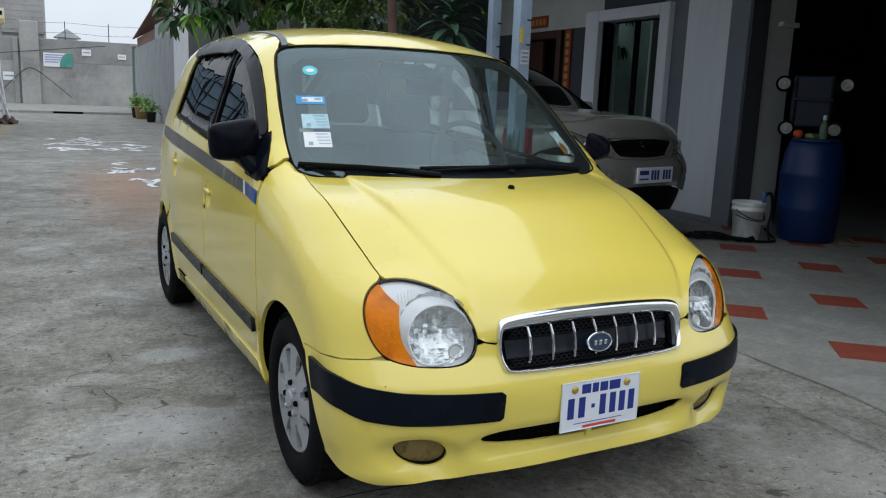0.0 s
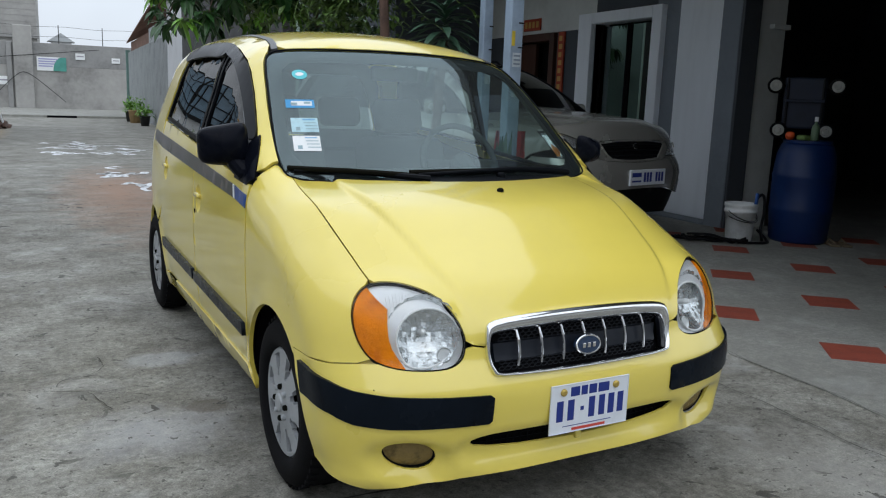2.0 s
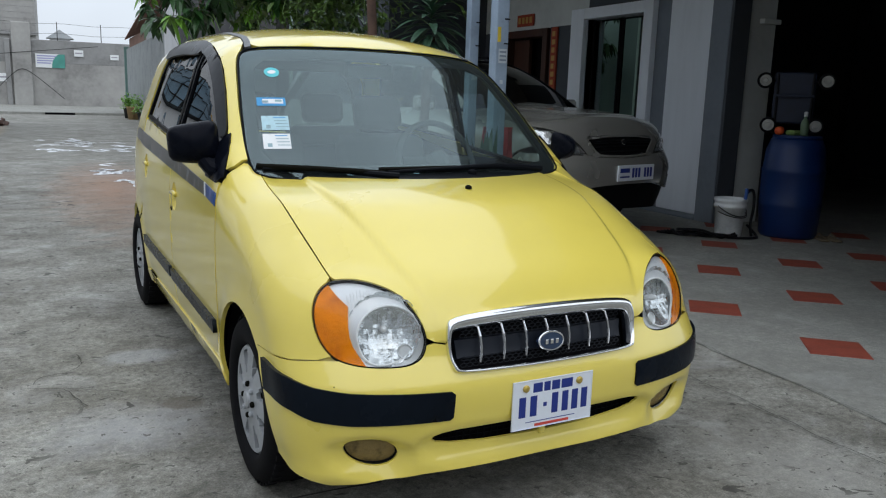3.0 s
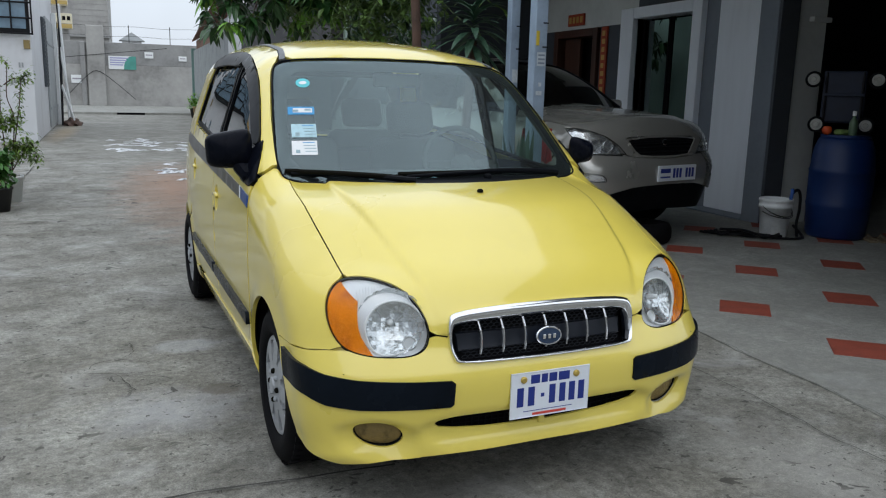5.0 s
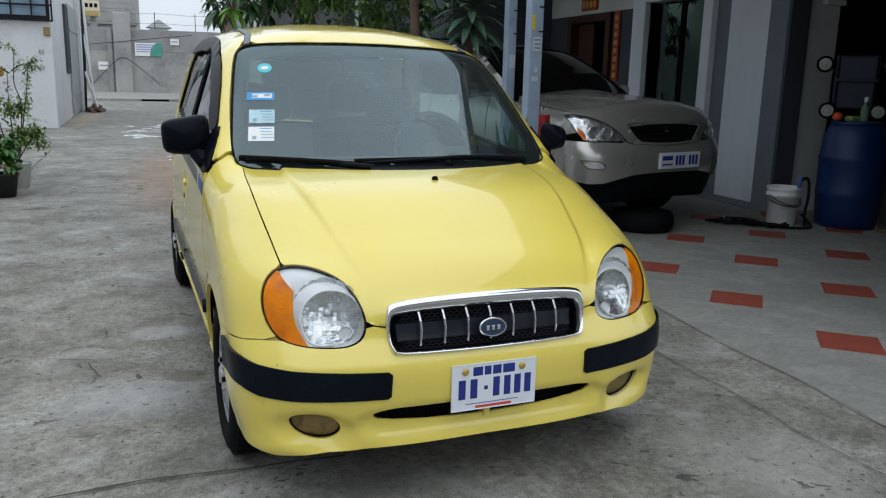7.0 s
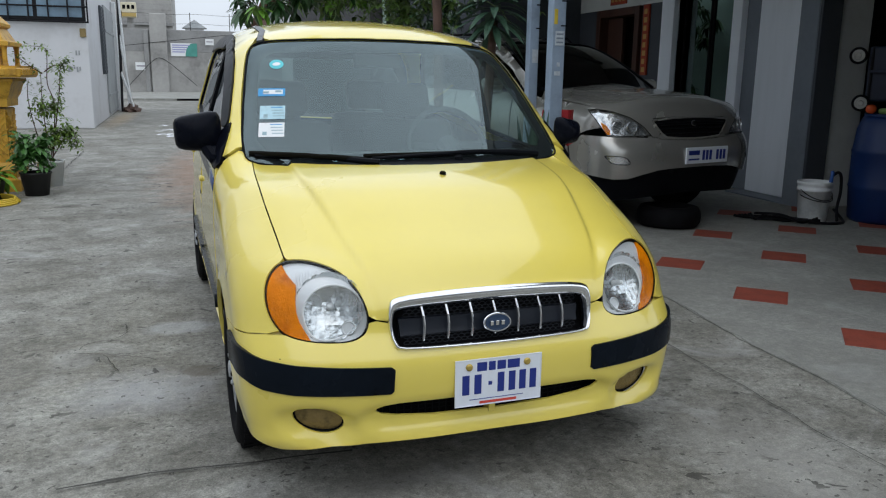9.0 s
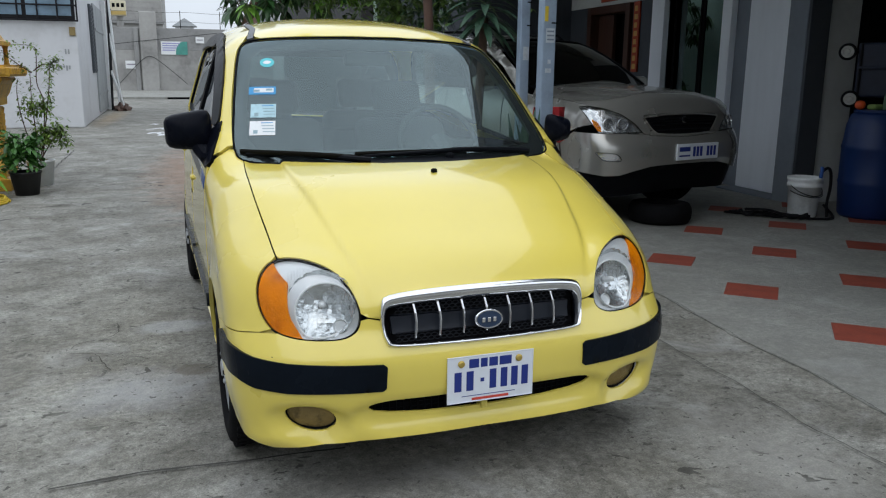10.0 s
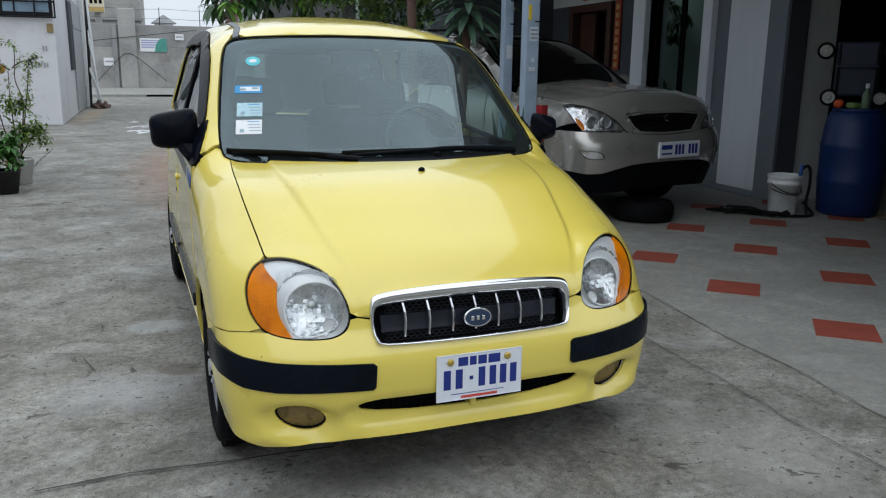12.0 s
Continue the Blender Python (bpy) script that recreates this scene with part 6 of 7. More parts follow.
part("under_hood", body.panel(GAZE, [(-0.59, 0.32, 0.80), (-0.63, 0.80, 0.95), (0, 0.72, 0.95), (0.63, 0.80, 0.95), (0.59, 0.32, 0.80), (0.36, 0.20, 0.76), (0, 0.12, 0.72), (-0.36, 0.20, 0.76)], off=-0.02, depth=0, step=0.07), M_under, car)
for s in (-1, 1):
    part("wing_corner", body.panel(PAN, mirrored([(0.60, 0.1, 0.50), (0.60, 0.1, 0.555), (0.648, 0.15, 0.60), (0.66, 0.19, 0.655), (0.70, 0.25, 0.66), (0.735, 0.34, 0.52), (0.735, 0.34, 0.48)], s), off=-0.014, depth=0, step=0.03), M_yellow, car)
part("floor_pan", box((-0.42, 0.25, 0.19), (0.42, 3.25, 0.24), 0.01), M_under, car)
part("floor_pan", box((-0.66, 0.97, 0.20), (0.66, 2.58, 0.25), 0.01), M_under, car)
part("bulkhead", box((-0.66, 0.86, 0.22), (0.66, 0.90, 0.90), 0.01), M_under, car)

M_rear_glass = glass("rear_glass", (0.30, 0.36, 0.35), 1.6)
# tail: bumper, hatch, lamps, rear window
bump = [(0.72, 3.2, 0.20), (0.735, 3.2, 0.52), (0.0, 3.36, 0.54), (-0.735, 3.2, 0.52), (-0.72, 3.2, 0.20), (0, 3.34, 0.20)]
part("rear_bumper", body.panel(REAR, bump, off=0.006, depth=0.02, step=0.04), M_yellow, car)
hatch = [(0.70, 3.2, 0.53), (0.69, 3.2, 0.96), (0.0, 3.3, 0.98), (-0.69, 3.2, 0.96), (-0.70, 3.2, 0.53), (0, 3.36, 0.55)]
part("hatch_trim", body.panel(REAR, hatch, off=-0.022, depth=0, step=0.06), M_dash, car)
part("hatch", body.panel(REAR, hatch, off=0.002, depth=0.014, step=0.04), M_yellow, car)
rear = [(0.62, 3.15, 0.99), (0.50, 2.98, 1.37), (0.0, 3.05, 1.40), (-0.50, 2.98, 1.37), (-0.62, 3.15, 0.99), (0, 3.30, 1.00)]
rw = part("rear_screen", body.panel(REAR, rear, off=-0.004, depth=0, step=0.05), M_rear_glass, car, "rear window glass")
rw.visible_shadow = False
for s in (-1, 1):
    part("tail_trim", body.panel(REAR, mirrored([(0.52, 3.0, 1.34), (0.69, 3.1, 0.99), (0.60, 2.9, 1.30), (0.50, 2.86, 1.41), (0.0, 2.95, 1.46), (0.0, 3.04, 1.39), (0.48, 2.98, 1.36)], s), off=-0.020, depth=0, step=0.06), M_dash, car)
    part("tail_pillar", body.panel(REAR, mirrored([(0.63, 3.12, 0.99), (0.69, 3.1, 0.99), (0.60, 2.9, 1.30), (0.50, 2.86, 1.41), (0.0, 2.95, 1.46), (0.0, 3.05, 1.41), (0.50, 2.98, 1.38)], s), off=0.002, depth=0.014, step=0.04), M_yellow, car)
    part("tail_lamp", body.panel(REAR, mirrored([(0.64, 3.25, 0.58), (0.63, 3.22, 0.90), (0.54, 3.28, 0.90), (0.53, 3.33, 0.58)], s), off=0.006, depth=0.01, step=0.03), mat("red_lens", (0.4, 0.01, 0.01), 0.2, coat=0.5), car)

M_trim = mat("pale_cabin_plastic", (0.11, 0.145, 0.14), 0.7, vary=0.1, scale=8)
# cabin: dashboard, wheel, seats
part("dashboard", add_box(bmesh.new(), (-0.64, 0.86, 0.74), (0.64, 1.22, 0.955), 0.06, segs=4), M_dash, car, "grey plastic dashboard", True)
st = part("steering_wheel", add_tube(bmesh.new(), [Vector((0.33, 1.36, 0.95)) + Matrix.Rotation(radians(-25), 3, "X") @ Vector((0.185 * math.cos(a), 0, 0.185 * math.sin(a))) for a in [2 * math.pi * i / 36 for i in range(37)]], 0.014, 8), M_dash, car, "grey steering wheel", True)
part("steering_boss", add_tube(bmesh.new(), [(0.33, 1.20, 0.88), (0.33, 1.36, 0.95)], 0.035, 12, 0.06), M_dash, st)
part("steering_spoke", add_box(bmesh.new(), (0.16, 1.35, 0.935), (0.50, 1.372, 0.972), 0.008), M_dash, st)
for s in (-1, 1):
    for y in (1.62, 2.45):
        seat = part("seat", add_box(bmesh.new(), (s * 0.33 - 0.24, y - 0.25, 0.30), (s * 0.33 + 0.24, y + 0.25, 0.52), 0.06, segs=3), M_seat, car, "grey cloth car seat", True)
        part("seat_back", add_box(bmesh.new(), (-0.24, -0.07, 0), (0.24, 0.07, 0.60), 0.06, Matrix.Translation((s * 0.33, y + 0.22, 0.46)) @ pose(0, 0, 0, -16), 3), M_seat, seat, "", True)
        part("head_rest", add_box(bmesh.new(), (-0.13, -0.05, 0.62), (0.13, 0.05, 0.80), 0.045, Matrix.Translation((s * 0.33, y + 0.22, 0.46)) @ pose(0, 0, 0, -16), 3), M_seat, seat, "", True)
for s in (-1, 1):
    trim = [(0.60, 0.90, 1.0), (0.575, 1.02, 1.10), (0.53, 1.22, 1.25), (0.49, 1.40, 1.37), (0.56, 1.44, 1.36), (0.62, 1.25, 1.25), (0.66, 1.08, 1.12), (0.68, 0.96, 1.0)]
    part("pillar_trim", body.panel(ROLL, mirrored(trim, s), off=-0.024, depth=0, step=0.05), M_trim, car, "pale grey inner pillar trim")
part("rear_view_mirror", add_box(bmesh.new(), (-0.11, 1.36, 1.30), (0.11, 1.385, 1.36), 0.012), M_dash, car)
part("headliner", body.panel(ROLL, [(0.0, 1.375, 1.44), (0.30, 1.39, 1.43), (0.47, 1.42, 1.40), (0.52, 1.8, 1.42), (0.49, 2.90, 1.37), (0.0, 2.98, 1.42), (-0.49, 2.90, 1.37), (-0.52, 1.8, 1.42), (-0.47, 1.42, 1.40), (-0.30, 1.39, 1.43)], off=-0.03, depth=0, step=0.1), M_dash, car)
part("parcel_shelf", box((-0.58, 2.72, 0.92), (0.58, 3.15, 0.94), 0.005), M_dash, car)


# ---- the champagne sport utility car in the carport ----
M_champ = mat("champagne_paint", (0.45, 0.445, 0.41), 0.26, metal=0.6, vary=0.05, scale=2, coat=0.6)
S_HOOD = spline((-0.1, 0.05, 0.25, 0.6, 1.0, 1.4), (0.96, 1.080, 1.122, 1.150, 1.172, 1.19))
S_ROOF = spline((1.5, 1.9, 2.4, 3.2, 4.2, 4.7), (1.50, 1.60, 1.66, 1.67, 1.60, 1.50))
S_WIDTH = spline((0.2, 0.4, 0.7, 0.95, 1.1, 1.3, 1.5, 1.7), (0.86, 0.905, 0.922, 0.915, 0.88, 0.80, 0.70, 0.60))
S_NOSE = spline((0.2, 0.3, 0.42, 0.55, 0.68, 0.74, 0.80, 0.92, 1.0), (0.10, 0.055, 0.01, -0.012, -0.012, 0.01, 0.045, 0.07, 0.12))
S_WHEELS = (0.93, 3.65)


def suv_field(u, v, z):
    a = np.abs(u)
    hood = S_HOOD(v) - 0.13 * a**2.2 + 0.012 * np.clip((0.42 + 0.2 * v - a) / 0.08, 0, 1)
    ws = 1.165 + (v - 1.10 - 0.20 * a * a) * 0.60
    roof = S_ROOF(v) - 0.10 * a * a
    top = (z - np.maximum(hood, -smax(-ws, -roof, 0.12))) * 0.85
    side = a - S_WIDTH(z)
    r = np.clip(a / 0.94, 0, 0.999) ** 3.4
    bow = 1 - (1 - r) ** (1 / 3.4)
    front = (S_NOSE(z) + (0.50 + 0.5 * np.clip(z - 0.75, 0, 0.4)) * bow - v) * 0.9
    back = (v - 4.70 + 0.3 * bow + 0.5 * np.clip(z - 0.95, 0, 1)) * 0.9
    f = smax(side, top, 0.12)
    f = smax(f, front, 0.06)
    f = smax(f, back, 0.08)
    return smax(f, 0.22 - z, 0.04)


suv_skin = Skin(suv_field)
suv = thing("car", "champagne sport utility car parked under the carport", "car", pose(4.75, 5.660, 0, 0, 0, 15.8))
S_PAN, S_ROLL, S_GAZE = ("pan", 1.3, -1), ("roll", 0.5), ("gaze", (0, 1.2, 0.45), (0, -0.6, 0.8))


def both(pts, skip_ends=True):
    return pts + mirrored(pts[1:-1] if skip_ends else pts, -1)[::-1]


bump = [(0.0, 0, 0.535), (0.30, 0, 0.533), (0.45, 0, 0.522), (0.60, 0.03, 0.492), (0.72, 0.08, 0.460), (0.82, 0.14, 0.455), (0.89, 0.24, 0.470), (0.915, 0.40, 0.480), (0.92, 0.54, 0.485), (0.92, 0.56, 0.60), (0.92, 0.58, 0.70), (0.905, 0.42, 0.800), (0.880, 0.24, 0.797), (0.79, 0.14, 0.795), (0.65, 0.09, 0.792), (0.48, 0.05, 0.788), (0.40, 0.03, 0.776), (0.0, 0.0, 0.766)]
fogs = [[tuple(p) for p in rounded(mirrored([(0.908, 0.178, 0.646), (0.83, 0.11, 0.646), (0.765, 0.065, 0.636), (0.728, 0.05, 0.606), (0.728, 0.05, 0.576), (0.79, 0.08, 0.572), (0.86, 0.122, 0.581), (0.885, 0.15, 0.610)], s), 3)] for s in (-1, 1)]
sb = part("front_bumper", suv_skin.panel(S_PAN, both(bump), fogs, 0.003, 0.02, 0.04), M_champ, suv)
part("lower_skirt", suv_skin.panel(S_PAN, both([(0, 0, 0.26), (0.5, 0.05, 0.25), (0.85, 0.35, 0.25), (0.90, 0.54, 0.26), (0.90, 0.53, 0.475), (0.87, 0.24, 0.462), (0.72, 0.08, 0.452), (0.60, 0.03, 0.484), (0.45, 0, 0.514), (0.0, 0, 0.527)]), off=-0.035, depth=0.02, step=0.05), M_black_trim, suv, "black lower intake")
for s, fg in zip((-1, 1), fogs):
    fl = part("fog_lamp", suv_skin.panel(S_PAN, fg, off=-0.02, depth=0, step=0.03), M_reflector, sb, "bright fog lamp")
    part("fog_lamp_rim", suv_skin.line(S_PAN, fg + fg[:1], 0.004, -0.002), M_black_trim, fl)
gr = [(0.0, 0, 1.000), (0.22, 0, 0.999), (0.45, 0, 0.990), (0.474, 0, 0.972), (0.385, 0, 0.835), (0.335, 0, 0.806), (0.18, 0, 0.793), (0.0, 0, 0.788)]
grl = part("grille", suv_skin.panel(S_PAN, both(gr), off=0.002, depth=0.02, step=0.05), M_under, suv, "dark grille with a blank badge")
for k in range(4):
    z = 0.828 + 0.040 * k
    w = 0.350 + 0.025 * k
    part("grille_bar", suv_skin.line(S_PAN, [(-w, 0, z), (0, 0, z + 0.003), (w, 0, z)], 0.006, 0.006), M_black_trim, grl)
part("grille_frame", suv_skin.line(S_PAN, both(gr) + [gr[0]], 0.009, 0.004), M_champ, grl)
part("badge", lathe(bmesh.new(), [(0.036, 0), (0.036, 0.012), (0.030, 0.016)], 24, Matrix.Translation((0.0, 0.058, 0.895)) @ pose(0, 0, 0, 76) @ Matrix.Diagonal((1, 0.72, 1, 1))), M_chrome, grl, "blank oval chrome badge")
lamp_o = [(0.487, 0.06, 0.806), (0.555, 0.086, 0.874), (0.665, 0.146, 0.952), (0.775, 0.23, 1.000), (0.850, 0.34, 1.018), (0.880, 0.42, 1.010), (0.882, 0.33, 0.944), (0.878, 0.25, 0.869), (0.858, 0.20, 0.814), (0.79, 0.143, 0.808), (0.65, 0.088, 0.805)]
lamp_o = [tuple(p) for p in suv_skin.project(S_PAN, suv_skin.params(S_PAN, lamp_o))]


def out_by(pts, k):
    c = Vector((0.70, 0.20, 0.890))
    return [tuple(p) for p in suv_skin.project(S_PAN, suv_skin.params(S_PAN, [tuple(c + (Vector(p) - c) * k) for p in pts]))]


lip = [tuple(p) for p in suv_skin.project(S_PAN, suv_skin.params(S_PAN, [(0.0, 0, 1.008), (0.22, 0, 1.007), (0.455, 0.02, 0.998), (0.486, 0.03, 0.973), (0.398, 0.02, 0.832), (0.42, 0.03, 0.796), (0.474, 0.05, 0.799)]))]
nose = lip + out_by(lamp_o[1:5], 1.03) + [(0.83, 0.55, 1.04), (0.82, 0.80, 1.06), (0.81, 1.10, 1.09), (0.74, 1.16, 1.13), (0.4, 1.10, 1.16), (0.0, 1.06, 1.17)]
part("hood", suv_skin.panel(S_GAZE, both(nose), off=0.002, depth=0.015, step=0.05), M_champ, suv)
lower = [(0.0, 0, 0.782), (0.18, 0.0, 0.787), (0.335, 0.02, 0.800), (0.392, 0.02, 0.826), (0.415, 0.03, 0.792), (0.40, 0.03, 0.782), (0.0, 0, 0.771)]
part("grille_lip", suv_skin.panel(S_PAN, both(lower), off=0.004, depth=0.015, step=0.05), M_champ, suv)
for s in (-1, 1):
    hl = part("headlamp", suv_skin.panel(S_PAN, mirrored(lamp_o, s), off=-0.018, depth=0, step=0.04), M_suv_lamp, suv, "clear swept headlamp")
    for u, z, r in ((0.640, 0.868, 0.050), (0.770, 0.872, 0.055)):
        p = Vector(suv_skin.project(S_PAN, suv_skin.params(S_PAN, [(s * u, 0.15, z)]))[0])
        part("reflector", lathe(bmesh.new(), [(r, 0.004), (r * 0.9, 0.010), (r * 0.86, 0.0), (r * 0.55, -0.02), (r * 0.2, -0.025)], 24, Matrix.Translation(p + Vector((0, 0.018, 0))) @ Vector((s * 0.3, -1, 0.1)).to_track_quat("Z", "Y").to_matrix().to_4x4()), M_suv_lamp, hl)
    part("indicator", suv_skin.panel(S_PAN, mirrored([(0.845, 0.23, 0.890), (0.874, 0.27, 0.915), (0.872, 0.25, 0.869), (0.856, 0.20, 0.820), (0.830, 0.185, 0.816), (0.832, 0.19, 0.85)], s), off=-0.015, depth=0.01, step=0.03), M_amber, hl, "amber indicator")
    part("lamp_backing", suv_skin.panel(S_PAN, mirrored([(0.36, 0.02, 0.775), (0.50, 0.03, 0.785), (0.55, 0.08, 0.87), (0.66, 0.13, 0.945), (0.66, 0.15, 0.99), (0.45, 0.05, 1.0)], s), off=-0.020, depth=0, step=0.05), M_champ, hl)
    lc = part("lamp_cover", suv_skin.panel(S_PAN, mirrored(lamp_o, s), off=0.002, depth=0.01, step=0.04), M_lamp_glass, hl)
    lc.visible_shadow = False
    part("lamp_seal", suv_skin.line(S_PAN, mirrored(lamp_o + lamp_o[:1], s), 0.003, 0.0), M_gap, hl)

    def sarch(c, r, a0, a1, n=14):
        return [(0.92, c + r * math.cos(radians(a0 + (a1 - a0) * i / n)), 0.36 + r * math.sin(radians(a0 + (a1 - a0) * i / n))) for i in range(n + 1)]

    flank = [(0.85, 0.56, 1.05), (0.84, 0.80, 1.07), (0.83, 1.10, 1.10), (0.86, 1.30, 1.11), (0.86, 2.6, 1.12), (0.84, 4.2, 1.14), (0.90, 4.35, 0.9), (0.90, 4.35, 0.42)] + sarch(S_WHEELS[1], 0.41, 5, 175) + [(0.90, 3.2, 0.32), (0.90, 1.36, 0.32)] + sarch(S_WHEELS[0], 0.41, 5, 150) + [(0.92, 0.60, 0.705), (0.908, 0.46, 0.805)] + out_by(lamp_o[4:8], 1.03)[::-1]
    part("flank", suv_skin.panel(S_ROLL, mirrored(flank, s), off=0.002, depth=0.015, step=0.06), M_champ, suv, "champagne side of the body")
    for v0 in (1.42, 2.38, 3.25):
        part("door_gap", suv_skin.line(S_ROLL, mirrored([(0.86, v0, 1.11), (0.91, v0, 0.8), (0.91, v0 + 0.02, 0.40)], s), 0.004, 0.002), M_gap, suv)
    rail = [(0.80, 1.18, 1.17), (0.74, 1.45, 1.33), (0.66, 1.80, 1.50), (0.60, 2.05, 1.58), (0.56, 2.6, 1.63), (0.54, 4.0, 1.56), (0.66, 4.0, 1.48), (0.66, 2.6, 1.56), (0.70, 2.0, 1.50), (0.78, 1.60, 1.34), (0.86, 1.28, 1.14)]
    part("roof_rail", suv_skin.panel(S_ROLL, mirrored(rail, s), off=0.002, depth=0.015, step=0.06), M_champ, suv)
    sw = [(0.85, 1.32, 1.13), (0.77, 1.64, 1.345), (0.69, 2.02, 1.50), (0.65, 2.6, 1.555), (0.65, 4.0, 1.475), (0.84, 4.15, 1.15), (0.85, 2.6, 1.13)]
    w = part("side_window", suv_skin.panel(S_ROLL, mirrored(sw, s), off=-0.004, depth=0, step=0.08), M_side_glass, suv, "tinted side window")
    part("side_mirror", add_box(bmesh.new(), (s * 1.02 - 0.12, 1.50, 1.10), (s * 1.02 + 0.10, 1.62, 1.25), 0.045, segs=3), M_champ, suv, "", True)
    for c in S_WHEELS:
        wh = new("wheel")
        wh.parent = suv
        wh.matrix_basis = pose(s * 0.79, c, 0.36, 0, 90 * s, 0)
        part("tyre", lathe(bmesh.new(), [(0.22, -0.10), (0.30, -0.112), (0.345, -0.09), (0.36, -0.05), (0.36, 0.05), (0.345, 0.09), (0.30, 0.112), (0.24, 0.10), (0.22, 0.06)], 40, cap=False), M_rubber, wh, "", True)
        part("rim", lathe(bmesh.new(), [(0.225, 0.0), (0.225, 0.085), (0.19, 0.075), (0.06, 0.06), (0.04, 0.075)], 32), M_cap, wh)
        bm = bmesh.new()
        n = 18
        ra = [bm.verts.new((s * 0.55, c + 0.43 * math.cos(a), 0.36 + 0.43 * math.sin(a))) for a in [radians(-20 + 220 * i / n) for i in range(n + 1)]]
        rb = [bm.verts.new((s * 0.90, c + 0.43 * math.cos(a), 0.36 + 0.43 * math.sin(a))) for a in [radians(-20 + 220 * i / n) for i in range(n + 1)]]
        for i in range(n):
            bm.faces.new((ra[i], ra[i + 1], rb[i + 1], rb[i]))
        bm.faces.new(ra)
        part("wheel_house", bm, M_under, suv)
S_SCREEN = ("gaze", (0, 1.7, 0.8), (0, -0.5, 0.85))
sws = [(0.0, 1.10, 1.18), (0.4, 1.13, 1.18), (0.74, 1.22, 1.18), (0.70, 1.45, 1.33), (0.62, 1.80, 1.50), (0.56, 2.02, 1.575), (0.3, 1.97, 1.61), (0.0, 1.95, 1.62)]
w = part("windscreen", suv_skin.panel(S_SCREEN, both(sws), off=-0.004, depth=0, step=0.08), M_side_glass, suv, "dark windscreen glass")
part("screen_seal", suv_skin.line(S_SCREEN, sws[2:] + mirrored(sws[2:-1], -1)[::-1], 0.010, 0.0), M_black_trim, suv)
part("cowl", suv_skin.panel(S_SCREEN, both([(0, 1.065, 1.17), (0.4, 1.105, 1.16), (0.75, 1.17, 1.13), (0.78, 1.22, 1.17), (0.4, 1.14, 1.18), (0, 1.11, 1.18)]), off=0.0, depth=0.01, step=0.06), M_black_trim, suv)
rf = [(0.0, 1.98, 1.62), (0.3, 2.0, 1.61), (0.55, 2.06, 1.58), (0.55, 2.6, 1.63), (0.53, 4.0, 1.56), (0.0, 4.1, 1.60)]
part("roof", suv_skin.panel(S_ROLL, both(rf), off=0.002, depth=0.015, step=0.08), M_champ, suv)
for s in (-1, 1):
    part("roof_bar", add_tube(bmesh.new(), [(s * 0.58, 2.3, 1.62), (s * 0.585, 2.4, 1.68), (s * 0.58, 3.2, 1.70), (s * 0.56, 4.0, 1.65), (s * 0.555, 4.05, 1.57)], 0.014, 8), M_black_trim, suv)
part("dash", add_box(bmesh.new(), (-0.75, 1.25, 0.95), (0.75, 1.75, 1.16), 0.05), M_under, suv)
# black plate across the cabin stands in for its unlit depth
part("cabin_shade_plate", box((-0.78, 2.7, 0.5), (0.78, 2.75, 1.5)), M_under, suv)
part("cabin_floor", box((-0.80, 0.35, 0.30), (0.80, 4.4, 0.45)), M_under, suv)
part("tail", suv_skin.panel(("pan", 3.4, 1), both([(0, 4.7, 0.35), (0.86, 4.4, 0.35), (0.86, 4.35, 1.10), (0.70, 4.2, 1.45), (0.0, 4.3, 1.56)]), off=0.0, depth=0.01, step=0.1), M_champ, suv)
splate = part("number_plate", add_box(bmesh.new(), (-0.155, -0.035, 0.562), (0.372, -0.018, 0.700), 0.005), M_plate, suv, "long white number plate with dark marks")
for z0, z1 in ((0.636, 0.674), (0.592, 0.606)):
    part("plate_mark", box((-0.130, -0.0365, z0), (0.005, -0.0345, z1), 0.0005), M_plate_blue, splate)
for k in range(7):
    if k != 3:
        part("plate_mark", box((0.042 + 0.044 * k, -0.0365, 0.590), (0.073 + 0.044 * k, -0.0345, 0.674), 0.0005), M_plate_blue, splate)


# ---- plants ----
def leaf_mesh(name, leaves, material, parent=None, shape=(0.0, 0.55, 1.0, 0.75, 0.0), fold=0.25):
    """Many leaves in one mesh. leaves: (base, direction, length, width, droop)."""
    verts, faces = [], []
    n = len(shape)
    for base, d, length, width, droop in leaves:
        d = Vector(d).normalized()
        side = d.cross(Vector((0, 0, 1)))
        side = side.normalized() if side.length > 1e-3 else Vector((1, 0, 0))
        up = side.cross(d)
        p, start = Vector(base), len(verts)
        for i, w in enumerate(shape):
            t = i / (n - 1)
            c = p + d * (length * t) - Vector((0, 0, 1)) * (droop * length * t * t)
            k = width / 2 * max(w, 0.03)
            verts += [c - side * k + up * (fold * k), c, c + side * k + up * (fold * k)]
        for i in range(n - 1):
            a = start + 3 * i
            faces += [(a, a + 1, a + 4, a + 3), (a + 1, a + 2, a + 5, a + 4)]
    me = bpy.data.meshes.new(name)
    me.from_pydata([tuple(v) for v in verts], [], faces)
    me.materials.append(material)
    ob = new(name, me)
    ob.parent = parent
    return ob


def away(rng, flat=0.6):
    a = rng.uniform(0, 2 * math.pi)
    return Vector((math.cos(a), math.sin(a), rng.uniform(-flat, flat)))


rng = random.Random(11)
# mango tree behind the hatchback
tree = thing("mango_tree", "leafy green mango tree leaning over the alley", "tree")
